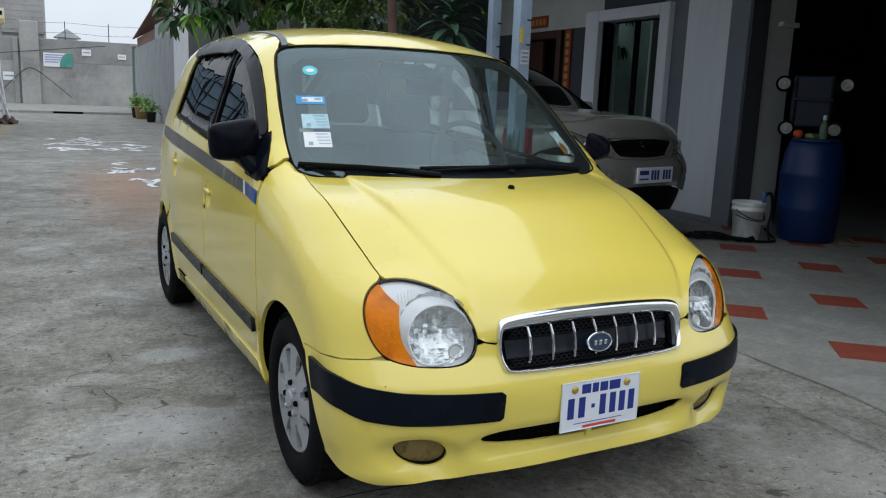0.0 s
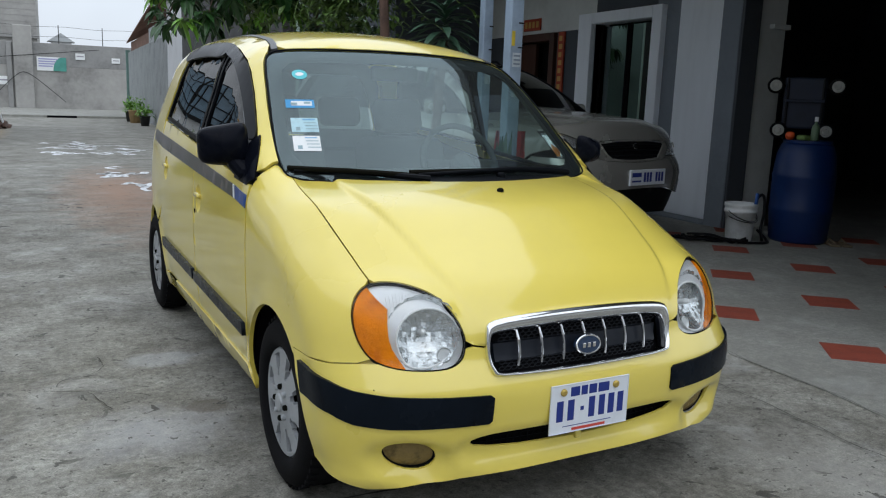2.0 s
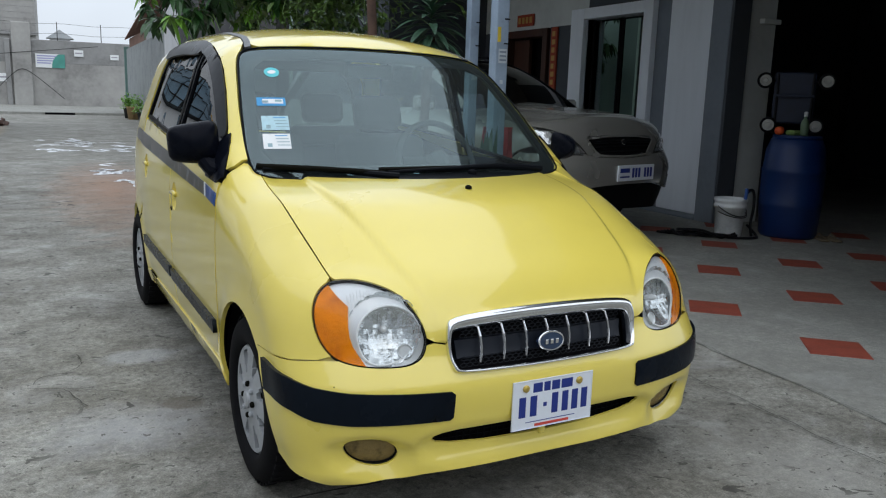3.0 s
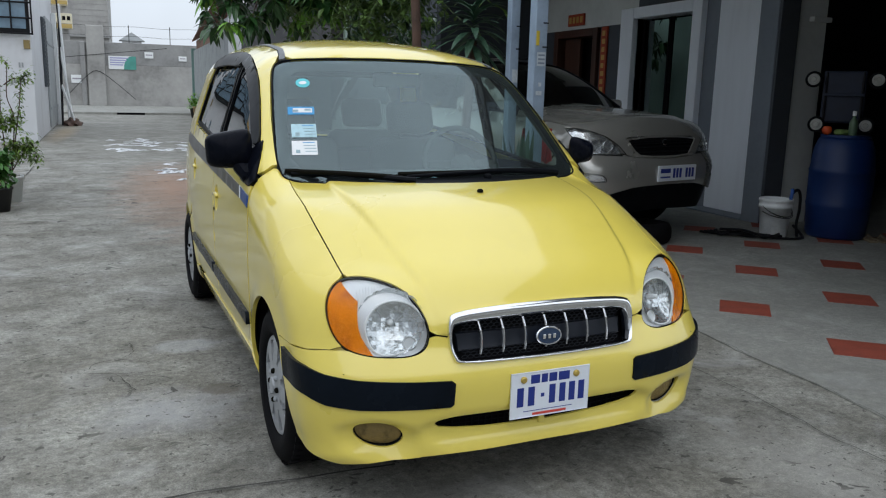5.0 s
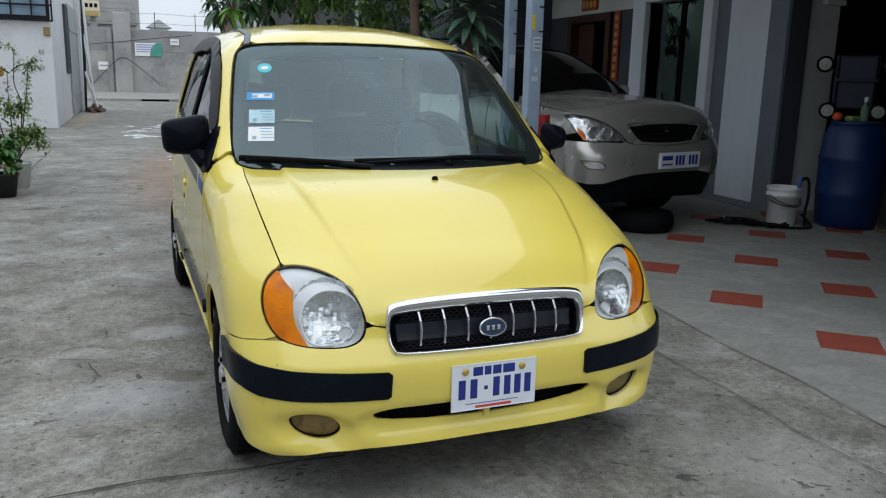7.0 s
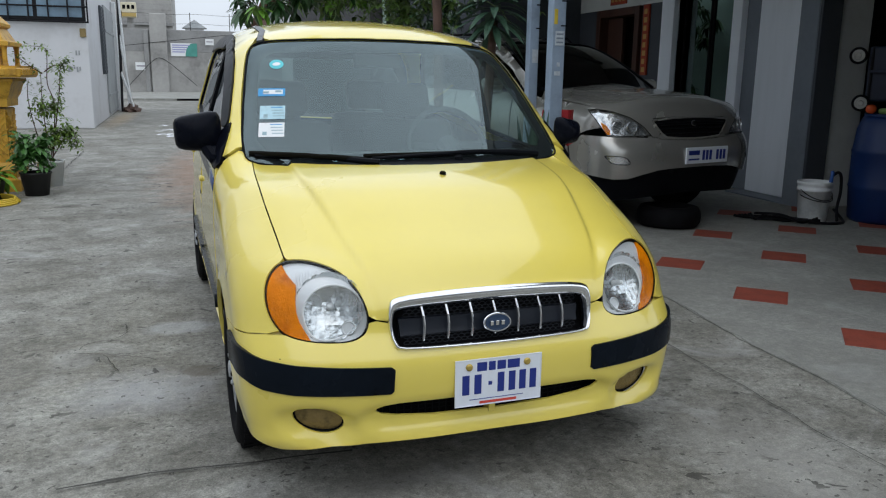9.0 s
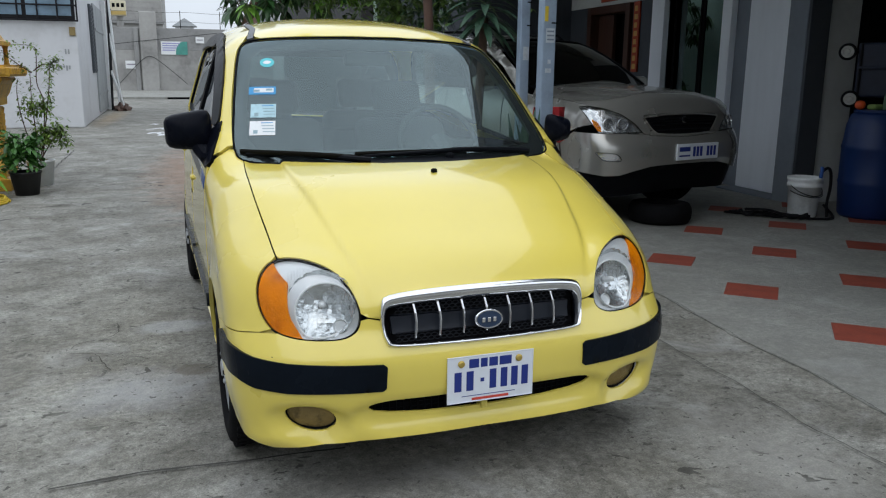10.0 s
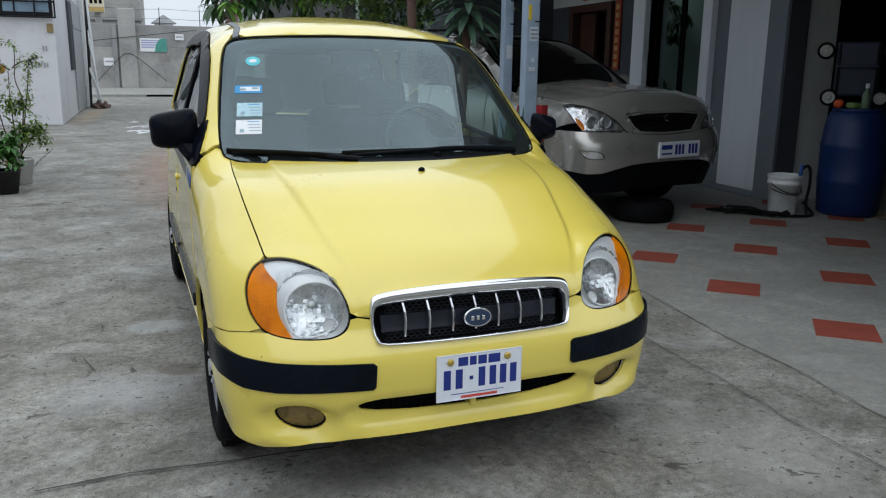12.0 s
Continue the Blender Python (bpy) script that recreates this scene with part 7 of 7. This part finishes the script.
part("trunk", add_tube(bmesh.new(), rounded([(2.78, 6.75, 0), (2.76, 6.7, 0.8), (2.72, 6.6, 1.6), (2.66, 6.6, 2.4), (2.60, 6.8, 3.0)], 4, False), 0.05, 12, 0.032), M_bark, tree, "", True)
limbs = [[(2.62, 6.75, 2.6), (2.2, 7.4, 2.9), (1.85, 8.3, 2.85), (1.62, 9.0, 2.6)], [(2.60, 6.8, 3.0), (2.2, 7.0, 3.3), (1.7, 7.6, 3.3)], [(2.60, 6.8, 3.0), (2.9, 7.6, 3.3), (2.7, 8.6, 3.2)], [(2.64, 6.7, 2.7), (2.95, 6.5, 3.0), (3.0, 6.9, 3.4)]]
for lb in limbs:
    part("limb", add_tube(bmesh.new(), rounded(lb, 4, False), 0.035, 8, 0.012), M_bark, tree, "", True)
leaves, young = [], []
tufts = []
for k in range(205):
    t = rng.random()
    if t < 0.62:
        c = Vector((rng.uniform(1.22, 2.5), rng.uniform(8.0, 10.2), 0))
        c.z = rng.uniform(1.86, 3.0) + 0.15 * (c.x - 1.3)
    else:
        c = Vector((rng.uniform(2.0, 3.2), rng.uniform(7.0, 9.0), rng.uniform(2.35, 3.6)))
    tufts.append(c)
for c in tufts:
    new_growth = rng.random() < 0.13
    for _ in range(rng.randint(11, 19)):
        d = away(rng, 0.7)
        d.z -= 0.55 if new_growth else 0.25
        (young if new_growth else leaves).append((c + away(rng) * 0.04, d, rng.uniform(0.13, 0.22), rng.uniform(0.052, 0.082), rng.uniform(0.25, 0.8)))
tagged(leaf_mesh("crown", leaves, M_leaf, tree), "dark glossy leaves", kind="stuff")
tagged(leaf_mesh("young_leaves", young, M_leaf_new, tree), "bright young hanging leaves", kind="stuff")
bm = bmesh.new()
for c in tufts:
    lb = min((p for l in limbs for p in l), key=lambda p: (Vector(p) - c).length)
    add_tube(bm, [lb, Vector(lb).lerp(c, 0.5) + Vector((0, 0, 0.08)), c], 0.010, 5, 0.004)
tagged(part("twigs", bm, M_bark, tree), kind="stuff")
# foliage of the court behind the carport, which the door glass mirrors
court = thing("mango_tree", "leafy mango tree in the court behind the carport", "tree")
part("trunk", add_tube(bmesh.new(), rounded([(4.5, 13.9, 0), (4.45, 13.85, 1.0), (4.3, 13.7, 2.0), (4.2, 13.6, 2.7)], 4, False), 0.06, 10, 0.03), M_bark, court, "", True)
lv = []
for k in range(95):
    c = Vector((rng.uniform(3.75, 5.2), rng.uniform(12.5, 14.3), rng.uniform(1.95, 3.2))) if k < 70 else Vector((rng.uniform(3.75, 5.0), rng.uniform(12.9, 14.3), rng.uniform(0.3, 1.25)))
    for _ in range(14):
        d = away(rng, 0.7)
        d.z -= 0.3
        lv.append((c + away(rng) * 0.05, d, rng.uniform(0.15, 0.26), rng.uniform(0.055, 0.085), rng.uniform(0.25, 0.8)))
tagged(leaf_mesh("crown", lv, M_leaf, court), "dark hanging leaves", kind="stuff")
# trailing vine along the carport edge
vine = thing("vine", "tangled yellow-green vine with hanging stems", "vine")
bm, vl = bmesh.new(), []
for k in range(90):
    x = rng.uniform(2.1, 3.15)
    y = 7.9 - 0.9 * (x - 2.1) + rng.uniform(-0.4, 0.6)
    p = Vector((x, y, rng.uniform(2.5, 3.1)))
    pts = [p.copy()]
    drift = away(rng, 0.0) * 0.06
    for _ in range(rng.randint(5, 10)):
        p = p + Vector((rng.uniform(-0.09, 0.09), rng.uniform(-0.09, 0.09), -rng.uniform(0.05, 0.17))) + drift
        if p.z < 1.35:
            break
        pts.append(p.copy())
        for _ in range(rng.randint(1, 4)):
            vl.append((p, away(rng, 0.5), rng.uniform(0.05, 0.11), rng.uniform(0.03, 0.055), rng.uniform(0.2, 0.7)))
    if len(pts) > 2:
        add_tube(bm, rounded(pts, 3, False), rng.choice((0.004, 0.005, 0.007)), 5, 0.003)
tagged(part("hanging_growth", bm, M_vine, vine), "thin pale green hanging stems", kind="stuff")
for k in range(1300):
    x = rng.uniform(1.95, 3.15)
    vl.append((Vector((x, 8.1 - 0.9 * (x - 2.1) + rng.uniform(-0.3, 0.9), rng.uniform(1.7, 3.2))), away(rng, 0.5), rng.uniform(0.06, 0.13), rng.uniform(0.035, 0.07), rng.uniform(0.2, 0.7)))
tagged(leaf_mesh("leaves", vl, M_vine, vine), kind="stuff")
# spiky rosette plant by the posts
spiky = thing("agave", "dark green rosette plant with broad drooping leaves", "plant")
part("stem", add_tube(bmesh.new(), [(3.06, 6.35, 0), (3.08, 6.32, 0.9), (3.10, 6.25, 1.72)], 0.045, 10, 0.035), M_bark, spiky, "", True)
lv = []
for k in range(54):
    a = k * 2.39996
    e = 0.85 - 1.25 * (k / 53)
    lv.append((Vector((3.10, 6.25, 1.98 - 0.006 * k)), Vector((math.cos(a), math.sin(a), e)), rng.uniform(0.30, 0.44), rng.uniform(0.055, 0.075), rng.uniform(0.25, 0.55)))
tagged(leaf_mesh("leaves", lv, M_agave, spiky, (0.25, 0.6, 0.95, 1.0, 0.7, 0.05)), kind="stuff")


def potted(name, label, at, pot_r, pot_h, pot_m, leaves, leaf_m, stems=(), shape=(0.0, 0.55, 1.0, 0.75, 0.0)):
    pl = thing(name, label, "potted plant", Matrix.Translation(at))
    part("pot", lathe(bmesh.new(), [(pot_r * 0.72, 0), (pot_r * 0.95, pot_h * 0.92), (pot_r, pot_h * 0.93), (pot_r, pot_h), (pot_r * 0.88, pot_h), (pot_r * 0.86, pot_h * 0.85)], 24), pot_m, pl, "", True)
    part("soil", lathe(bmesh.new(), [(pot_r * 0.87, pot_h * 0.82), (pot_r * 0.8, pot_h * 0.88)], 16), M_bark, pl)
    if stems:
        bm = bmesh.new()
        for pts in stems:
            add_tube(bm, rounded(pts, 4, False), 0.008, 5, 0.003)
        tagged(part("stalk", bm, M_bark, pl), kind="stuff")
    tagged(leaf_mesh("leaves", leaves, leaf_m, pl, shape), kind="stuff")
    return pl


M_pot_black = mat("black_pot", (0.018, 0.018, 0.018), 0.6, vary=0.2, scale=10)
M_pot_terra = mat("ochre_pot", (0.40, 0.27, 0.13), 0.7, vary=0.2, scale=6)
M_shrub = mat("shrub_leaf", (0.15, 0.25, 0.04), 0.5, vary=0.5, scale=7, dark=(0.05, 0.10, 0.018))
M_bush = mat("bush_leaf", (0.055, 0.16, 0.03), 0.45, vary=0.5, scale=7, dark=(0.015, 0.05, 0.012))
lv = []
for k in range(620):
    d = away(rng, 0.9)
    q = Vector((-0.02, 0, 0.46)) + Vector((d.x * 0.19, d.y * 0.19, d.z * 0.24)) * rng.uniform(0.35, 1.0)
    lv.append((q, away(rng, 0.6), rng.uniform(0.05, 0.10), rng.uniform(0.035, 0.055), rng.uniform(0.1, 0.6)))
potted("potted_shrub", "dense green bush in a black plastic pot", (-0.93, 8.78, 0), 0.155, 0.24, M_pot_black, lv, M_bush)
# leggy shrub with long bent canes, in a pale pot behind it
st = [
    [(0, 0, 0.25), (0.07, 0, 0.62), (0.09, 0, 0.92), (0.04, 0, 1.12), (0.06, 0, 1.40), (0.03, 0, 1.50), (-0.20, 0.05, 1.51)],
    [(0, 0, 0.25), (-0.02, 0, 0.70), (-0.03, 0.02, 0.95), (-0.02, 0.02, 1.22)],
    [(-0.02, 0, 0.25), (-0.12, 0.03, 0.60), (-0.17, 0.03, 0.95), (-0.15, 0.03, 1.15)],
    [(0.02, 0, 0.25), (0.10, -0.03, 0.70), (0.16, -0.03, 1.05), (0.19, 0, 1.30), (0.28, 0, 1.36)],
    [(0.0, 0, 1.22), (-0.12, 0.02, 1.30), (-0.26, 0.02, 1.42)],
    [(0.02, 0, 1.24), (0.12, 0, 1.31), (0.24, 0, 1.30)],
    [(0.02, 0, 0.3), (0.14, 0.05, 0.5), (0.24, 0.02, 0.62), (0.29, 0, 0.45)],
]
lv = []
for pts, lo, count in zip(st, (0.72, 0.5, 0.75, 0.35, 0.2, 0.2, 0.4), (60, 40, 24, 190, 60, 90, 120)):
    way = [Vector(p) for p in rounded(pts, 8, False)]
    for _ in range(count):
        q = way[int(rng.uniform(lo, 0.999) * len(way))] + Vector((rng.gauss(0, 0.022), rng.gauss(0, 0.022), rng.gauss(0, 0.03)))
        lv.append((q, away(rng, 0.6), rng.uniform(0.03, 0.065), rng.uniform(0.014, 0.026), rng.uniform(0.1, 0.5)))
for cx, cz, rx, rz, count in ((0.02, 0.86, 0.19, 0.17, 420), (0.13, 0.56, 0.19, 0.20, 620)):
    for _ in range(count):
        d = away(rng, 1.0)
        q = Vector((cx, 0, cz)) + Vector((d.x * rx, d.y * 0.16, d.z * rz)) * rng.uniform(0.2, 1.0)
        lv.append((q, away(rng, 0.7), rng.uniform(0.035, 0.075), rng.uniform(0.018, 0.032), rng.uniform(0.1, 0.5)))
potted("potted_shrub", "leggy fine-leaved shrub in a pale pot", (-0.90, 9.50, 0), 0.15, 0.28, M_white, lv, M_shrub, st)
lv = [(Vector((0, 0, 0.25)) + away(rng, 0.3) * 0.1, away(rng, 1.0) + Vector((0, 0, 0.4)), rng.uniform(0.12, 0.24), rng.uniform(0.06, 0.10), rng.uniform(0.3, 0.8)) for _ in range(70)]
potted("potted_plant", "broad-leaved plant in a low dark pot", (-1.32, 8.55, 0), 0.16, 0.2, M_pot_black, lv, M_leaf_new)
for x, y, m, sc in ((2.86, 32.4, M_pot_terra, 0.95), (2.95, 29.7, M_pot_black, 0.70), (2.80, 33.6, M_pot_black, 0.8)):
    lv = []
    for _ in range(160):
        d = away(rng, 0.9)
        lv.append((Vector((0, 0, 0.75 * sc)) + d * rng.uniform(0.1, 0.40) * sc, away(rng, 0.6), rng.uniform(0.09, 0.17), rng.uniform(0.045, 0.08), rng.uniform(0.2, 0.7)))
    potted("potted_plant", "bushy potted plant beside the fence", (x, y, 0), 0.26 * sc, 0.5 * sc, m, lv, M_leaf_new)
# blades of a snake plant seen beside the hatchback
lv = [(Vector((rng.uniform(-0.1, 0.1), rng.uniform(-0.1, 0.1), 0.3)), Vector((rng.uniform(-0.25, 0.25), rng.uniform(-0.25, 0.25), 1)), rng.uniform(0.4, 0.8), rng.uniform(0.05, 0.08), 0.02) for _ in range(18)]
potted("snake_plant", "upright snake plant in a pale pot", (3.02, 5.05, 0), 0.17, 0.32, M_white, lv, M_agave, (), (0.5, 0.8, 1.0, 0.8, 0.05))
lv = [(Vector((0, 0, 0.45)) + away(rng, 0.6) * 0.15, away(rng, 0.8) + Vector((0, 0, 0.3)), rng.uniform(0.15, 0.28), rng.uniform(0.07, 0.11), rng.uniform(0.3, 0.8)) for _ in range(60)]
potted("potted_plant", "broad green plant in a pot by the posts", (2.95, 4.55, 0), 0.18, 0.34, M_pot_black, lv, M_leaf)
# gilded spirit house on its stand
shrine = thing("spirit_house", "golden spirit house on a square latticed pillar", "shrine", pose(-1.47, 9.40, 0))
M_gilt = mat("gold_paint", (0.58, 0.33, 0.035), 0.5, vary=0.3, scale=9, bump=0.3, bscale=50, dark=(0.30, 0.15, 0.02))
SQUARE = Matrix.Rotation(radians(45), 4, "Z") @ Matrix.Diagonal((math.sqrt(2), math.sqrt(2), 1, 1))
for nm, prof in (
    ("base", [(0.34, 0), (0.34, 0.12), (0.30, 0.14), (0.31, 0.22), (0.27, 0.30)]),
    ("pillar", [(0.235, 0.30), (0.235, 0.86)]),
    ("capital", [(0.27, 0.88), (0.275, 0.96), (0.30, 1.00), (0.33, 1.10), (0.36, 1.14), (0.36, 1.17)]),
    ("platform", [(0.45, 1.18), (0.46, 1.20), (0.46, 1.27), (0.42, 1.28), (0.42, 1.30)]),
    ("shrine_body", [(0.22, 1.30), (0.22, 1.50)]),
    ("tiered_roof", [(0.35, 1.50), (0.35, 1.54), (0.30, 1.56), (0.24, 1.68), (0.27, 1.70), (0.27, 1.73), (0.17, 1.84), (0.19, 1.86), (0.10, 1.98), (0.05, 2.12), (0.015, 2.45)]),
):
    part(nm, lathe(bmesh.new(), prof, 4, SQUARE), M_gilt, shrine)
for k in range(4):
    turn = Matrix.Rotation(radians(90 * k), 4, "Z")
    part("column", lathe(bmesh.new(), [(0.032, 1.30), (0.024, 1.33), (0.024, 1.46), (0.034, 1.50)], 10, turn @ Matrix.Translation((0.30, 0.30, 0))), M_gilt, shrine)
    bm = bmesh.new()
    for i in range(-4, 5):
        for tilt in (-1, 1):
            a0, a1 = max(-0.22, -0.22 + 0.11 * i), min(0.22, 0.22 + 0.11 * i)
            if a1 > a0:
                za, zb = 0.58 + tilt * (a0 - 0.055 * i) * 1.2, 0.58 + tilt * (a1 - 0.055 * i) * 1.2
                add_tube(bm, [turn @ Vector((a0, -0.24, za)), turn @ Vector((a1, -0.24, zb))], 0.008, 5)
    part("lattice", bm, M_gilt, shrine)
    for i in range(9):
        part("dentil", box((-0.44 + 0.1 * i, -0.475, 1.205), (-0.38 + 0.1 * i, -0.458, 1.265), 0.004, turn), M_gilt, shrine)
hose = bmesh.new()
add_tube(hose, [((0.30 - 0.012 * (i // 24)) * math.cos(2 * math.pi * i / 24), (0.30 - 0.012 * (i // 24)) * math.sin(2 * math.pi * i / 24), 0.012 + 0.014 * (i // 24)) for i in range(24 * 4)], 0.011, 6)
solo("garden_hose", hose, mat("yellow_hose", (0.60, 0.42, 0.03), 0.45), "coiled yellow garden hose on the concrete", "hose", at=pose(-1.30, 8.25, 0.0))

# ---- things in the carport ----
M_barrel = mat("blue_plastic", (0.004, 0.025, 0.115), 0.45, vary=0.2, scale=4)
bar = thing("barrel", "large blue plastic barrel", "barrel", pose(6.66, 5.53, 0.006) @ Matrix.Diagonal((0.90, 0.90, 1, 1)))
part("drum", lathe(bmesh.new(), [(0.27, 0), (0.295, 0.03), (0.315, 0.30), (0.322, 0.32), (0.315, 0.34), (0.318, 0.62), (0.325, 0.64), (0.315, 0.66), (0.295, 0.84), (0.26, 0.93), (0.24, 0.95)], 40), M_barrel, bar, "", True)
part("rim", lathe(bmesh.new(), [(0.235, 0.945), (0.245, 0.955), (0.245, 0.975), (0.2, 0.975)], 32), M_barrel, bar)
buck = thing("bucket", "dirty white plastic bucket with a wire handle", "bucket", pose(6.08, 5.72, 0.006))
M_bucket = mat("white_plastic", (0.80, 0.82, 0.82), 0.5, vary=0.22, scale=6)
part("pail", lathe(bmesh.new(), [(0.118, 0), (0.122, 0.006), (0.142, 0.27), (0.152, 0.272), (0.152, 0.30), (0.146, 0.302), (0.150, 0.33), (0.155, 0.335), (0.155, 0.36), (0.145, 0.362), (0.138, 0.30), (0.115, 0.02)], 36), M_bucket, buck, "", True)
part("bail", add_tube(bmesh.new(), [(0.155 * math.cos(a), -0.155 * math.sin(a) * 0.98, 0.29 - 0.09 * math.sin(a)) for a in [math.pi * i / 16 for i in range(17)]], 0.004, 6), M_iron, buck)
part("bail", add_tube(bmesh.new(), [(0.155 * math.cos(a), -0.16 * math.sin(a), 0.24 - 0.05 * math.sin(a)) for a in [math.pi * i / 16 for i in range(17)]], 0.004, 6), M_iron, buck)
gun = thing("spray_gun", "black pressure hose gun with a blue grip hung on the bucket", "spray gun", pose(6.20, 5.66, 0.006))
part("grip", add_tube(bmesh.new(), [(-0.06, -0.06, 0.36), (-0.05, -0.06, 0.44), (-0.045, -0.05, 0.46)], 0.016, 8), mat("blue_grip", (0.03, 0.10, 0.36), 0.4), gun)
part("hose_end", add_tube(bmesh.new(), rounded([(-0.05, -0.06, 0.42), (0.02, -0.05, 0.45), (0.07, -0.04, 0.40), (0.08, -0.04, 0.26), (0.07, -0.03, 0.12), (0.0, -0.12, 0.02)], 4, False), 0.014, 8), M_iron, gun)
pile = thing("hose_pile", "heap of black rubber hose on the floor", "hose")
for k in range(7):
    pts = [(5.42 + 0.02 * k + rng.uniform(0, 0.05), 6.02 - 0.03 * k, 0.02 + 0.008 * k)]
    for i in range(5):
        pts.append((5.42 + 0.11 * (i + 1) + rng.uniform(-0.03, 0.03), 6.02 - 0.075 * (i + 1) - 0.03 * k + rng.uniform(-0.06, 0.06), 0.02 + 0.012 * k * rng.random()))
    part("hose_loop", add_tube(bmesh.new(), rounded(pts, 4, False), 0.013, 6), M_iron, pile)
part("hose_tail", add_tube(bmesh.new(), rounded([(5.9, 5.55, 0.02), (6.0, 5.48, 0.02), (6.15, 5.45, 0.02), (6.28, 5.55, 0.02), (6.3, 5.7, 0.1)], 4, False), 0.013, 6), M_iron, pile)
spare = thing("tyre", "loose black car tyre lying flat on the floor", "tyre", pose(4.61, 5.79, 0.006) @ Matrix.Diagonal((0.88, 0.88, 0.90, 1)))
part("carcass", lathe(bmesh.new(), [(0.17, 0.02), (0.22, 0.0), (0.28, 0.01), (0.305, 0.05), (0.31, 0.10), (0.305, 0.15), (0.28, 0.19), (0.22, 0.20), (0.17, 0.18), (0.165, 0.10), (0.17, 0.02)], 44, cap=False), M_rubber, spare, "", True)
slip = thing("sandals", "pair of worn pale sandals on the floor", "sandals", pose(6.76, 5.27, 0.006, 0, 0, -30))
M_sandal = mat("sandal_foam", (0.22, 0.17, 0.11), 0.8, vary=0.3, scale=20)
for k in (0, 1):
    part("sole", add_box(bmesh.new(), (0.11 * k, -0.12, 0), (0.09 + 0.11 * k, 0.12, 0.022), 0.01), M_sandal, slip)
    part("strap", add_tube(bmesh.new(), [(0.005 + 0.11 * k, 0.02, 0.02), (0.045 + 0.11 * k, 0.05, 0.055), (0.085 + 0.11 * k, 0.02, 0.02)], 0.008, 6), M_sandal, slip)
trolley = thing("hand_trolley", "dark blue tool trolley stood on end on the barrel", "trolley", pose(6.82, 5.76, 0.981, 0, 0, -46))
M_trolley = mat("trolley_blue", (0.012, 0.02, 0.045), 0.5, vary=0.3, scale=6)
M_disc = mat("pale_disc", (0.45, 0.45, 0.42), 0.6, vary=0.2, scale=20)
part("tray", box((-0.19, -0.02, 0.10), (0.19, 0.12, 0.60), 0.02), M_trolley, trolley)
part("shelf", box((-0.18, -0.07, 0.36), (0.18, -0.023, 0.385), 0.006), M_trolley, trolley)
for x in (-0.16, 0.16):
    part("frame_tube", add_tube(bmesh.new(), [(x, -0.035, 0.0), (x, -0.035, 0.36), (x, -0.01, 0.59)], 0.013, 8), M_iron, trolley)
for side in (-1, 1):
    for z in (0.085, 0.515):
        x = side * (0.215 if z < 0.3 else 0.278)
        w = part("wheel", lathe(bmesh.new(), [(0.070, -0.026), (0.078, -0.010), (0.078, 0.016), (0.066, 0.026)], 28, Matrix.Translation((x, -0.05, z)) @ pose(0, 0, 0, 90)), M_rubber, trolley)
        part("wheel_disc", lathe(bmesh.new(), [(0.055, 0.026), (0.055, 0.033), (0.042, 0.035), (0.036, 0.028), (0.026, 0.028), (0.020, 0.037), (0.008, 0.037)], 24, Matrix.Translation((x, -0.05, z)) @ pose(0, 0, 0, 90)), M_disc, w)
        part("axle", add_tube(bmesh.new(), [(x, -0.03, z), (side * 0.15, 0.02, z)], 0.012, 6), M_iron, trolley)
ball = bmesh.new()
bmesh.ops.create_uvsphere(ball, u_segments=20, v_segments=12, radius=0.045)
for v in ball.verts:
    if v.co.z > 0.03:
        v.co.z -= (v.co.z - 0.03) * 0.4
solo("orange_cap", ball, mat("orange_plastic", (0.75, 0.10, 0.02), 0.5, vary=0.1), "small orange plastic lid on the barrel", "lid", at=pose(6.49, 5.60, 1.022), smooth=True)
bot = thing("bottle", "small plastic spray bottle on the barrel", "bottle", pose(6.66, 5.46, 0.981))
part("flask", lathe(bmesh.new(), [(0.035, 0), (0.038, 0.01), (0.038, 0.11), (0.03, 0.14), (0.014, 0.16), (0.014, 0.18)], 16), mat("green_flask", (0.13, 0.20, 0.12), 0.35), bot, "", True)
part("cap", lathe(bmesh.new(), [(0.018, 0.18), (0.018, 0.22), (0.012, 0.225)], 12), M_white, bot)
rag = add_box(bmesh.new(), (-0.06, -0.05, 0), (0.06, 0.05, 0.05), 0.02)
solo("sponge", rag, mat("green_sponge", (0.22, 0.33, 0.10), 0.9, vary=0.2, scale=30), "green washing sponge on the barrel", "sponge", at=pose(6.60, 5.53, 0.981))
# red cloth hung on the post
bm = bmesh.new()
for i in range(9):
    for j in range(9):
        bm.verts.new((-0.14 + 0.035 * i, 0.03 * math.sin(i * 1.7 + j * 0.3), 0.28 - 0.035 * j * (1 + 0.06 * math.sin(i * 2.1))))
bm.verts.ensure_lookup_table()
for i in range(8):
    for j in range(8):
        a = i * 9 + j
        bm.faces.new([bm.verts[k] for k in (a, a + 9, a + 10, a + 1)])
cl = solo("red_cloth", bm, mat("red_cotton", (0.42, 0.025, 0.03), 0.9, vary=0.25, scale=8), "red cloth hung behind the steel post", "cloth", at=pose(3.47, 5.70, 0.73))
cl.modifiers.new("thick", "SOLIDIFY").thickness = 0.006
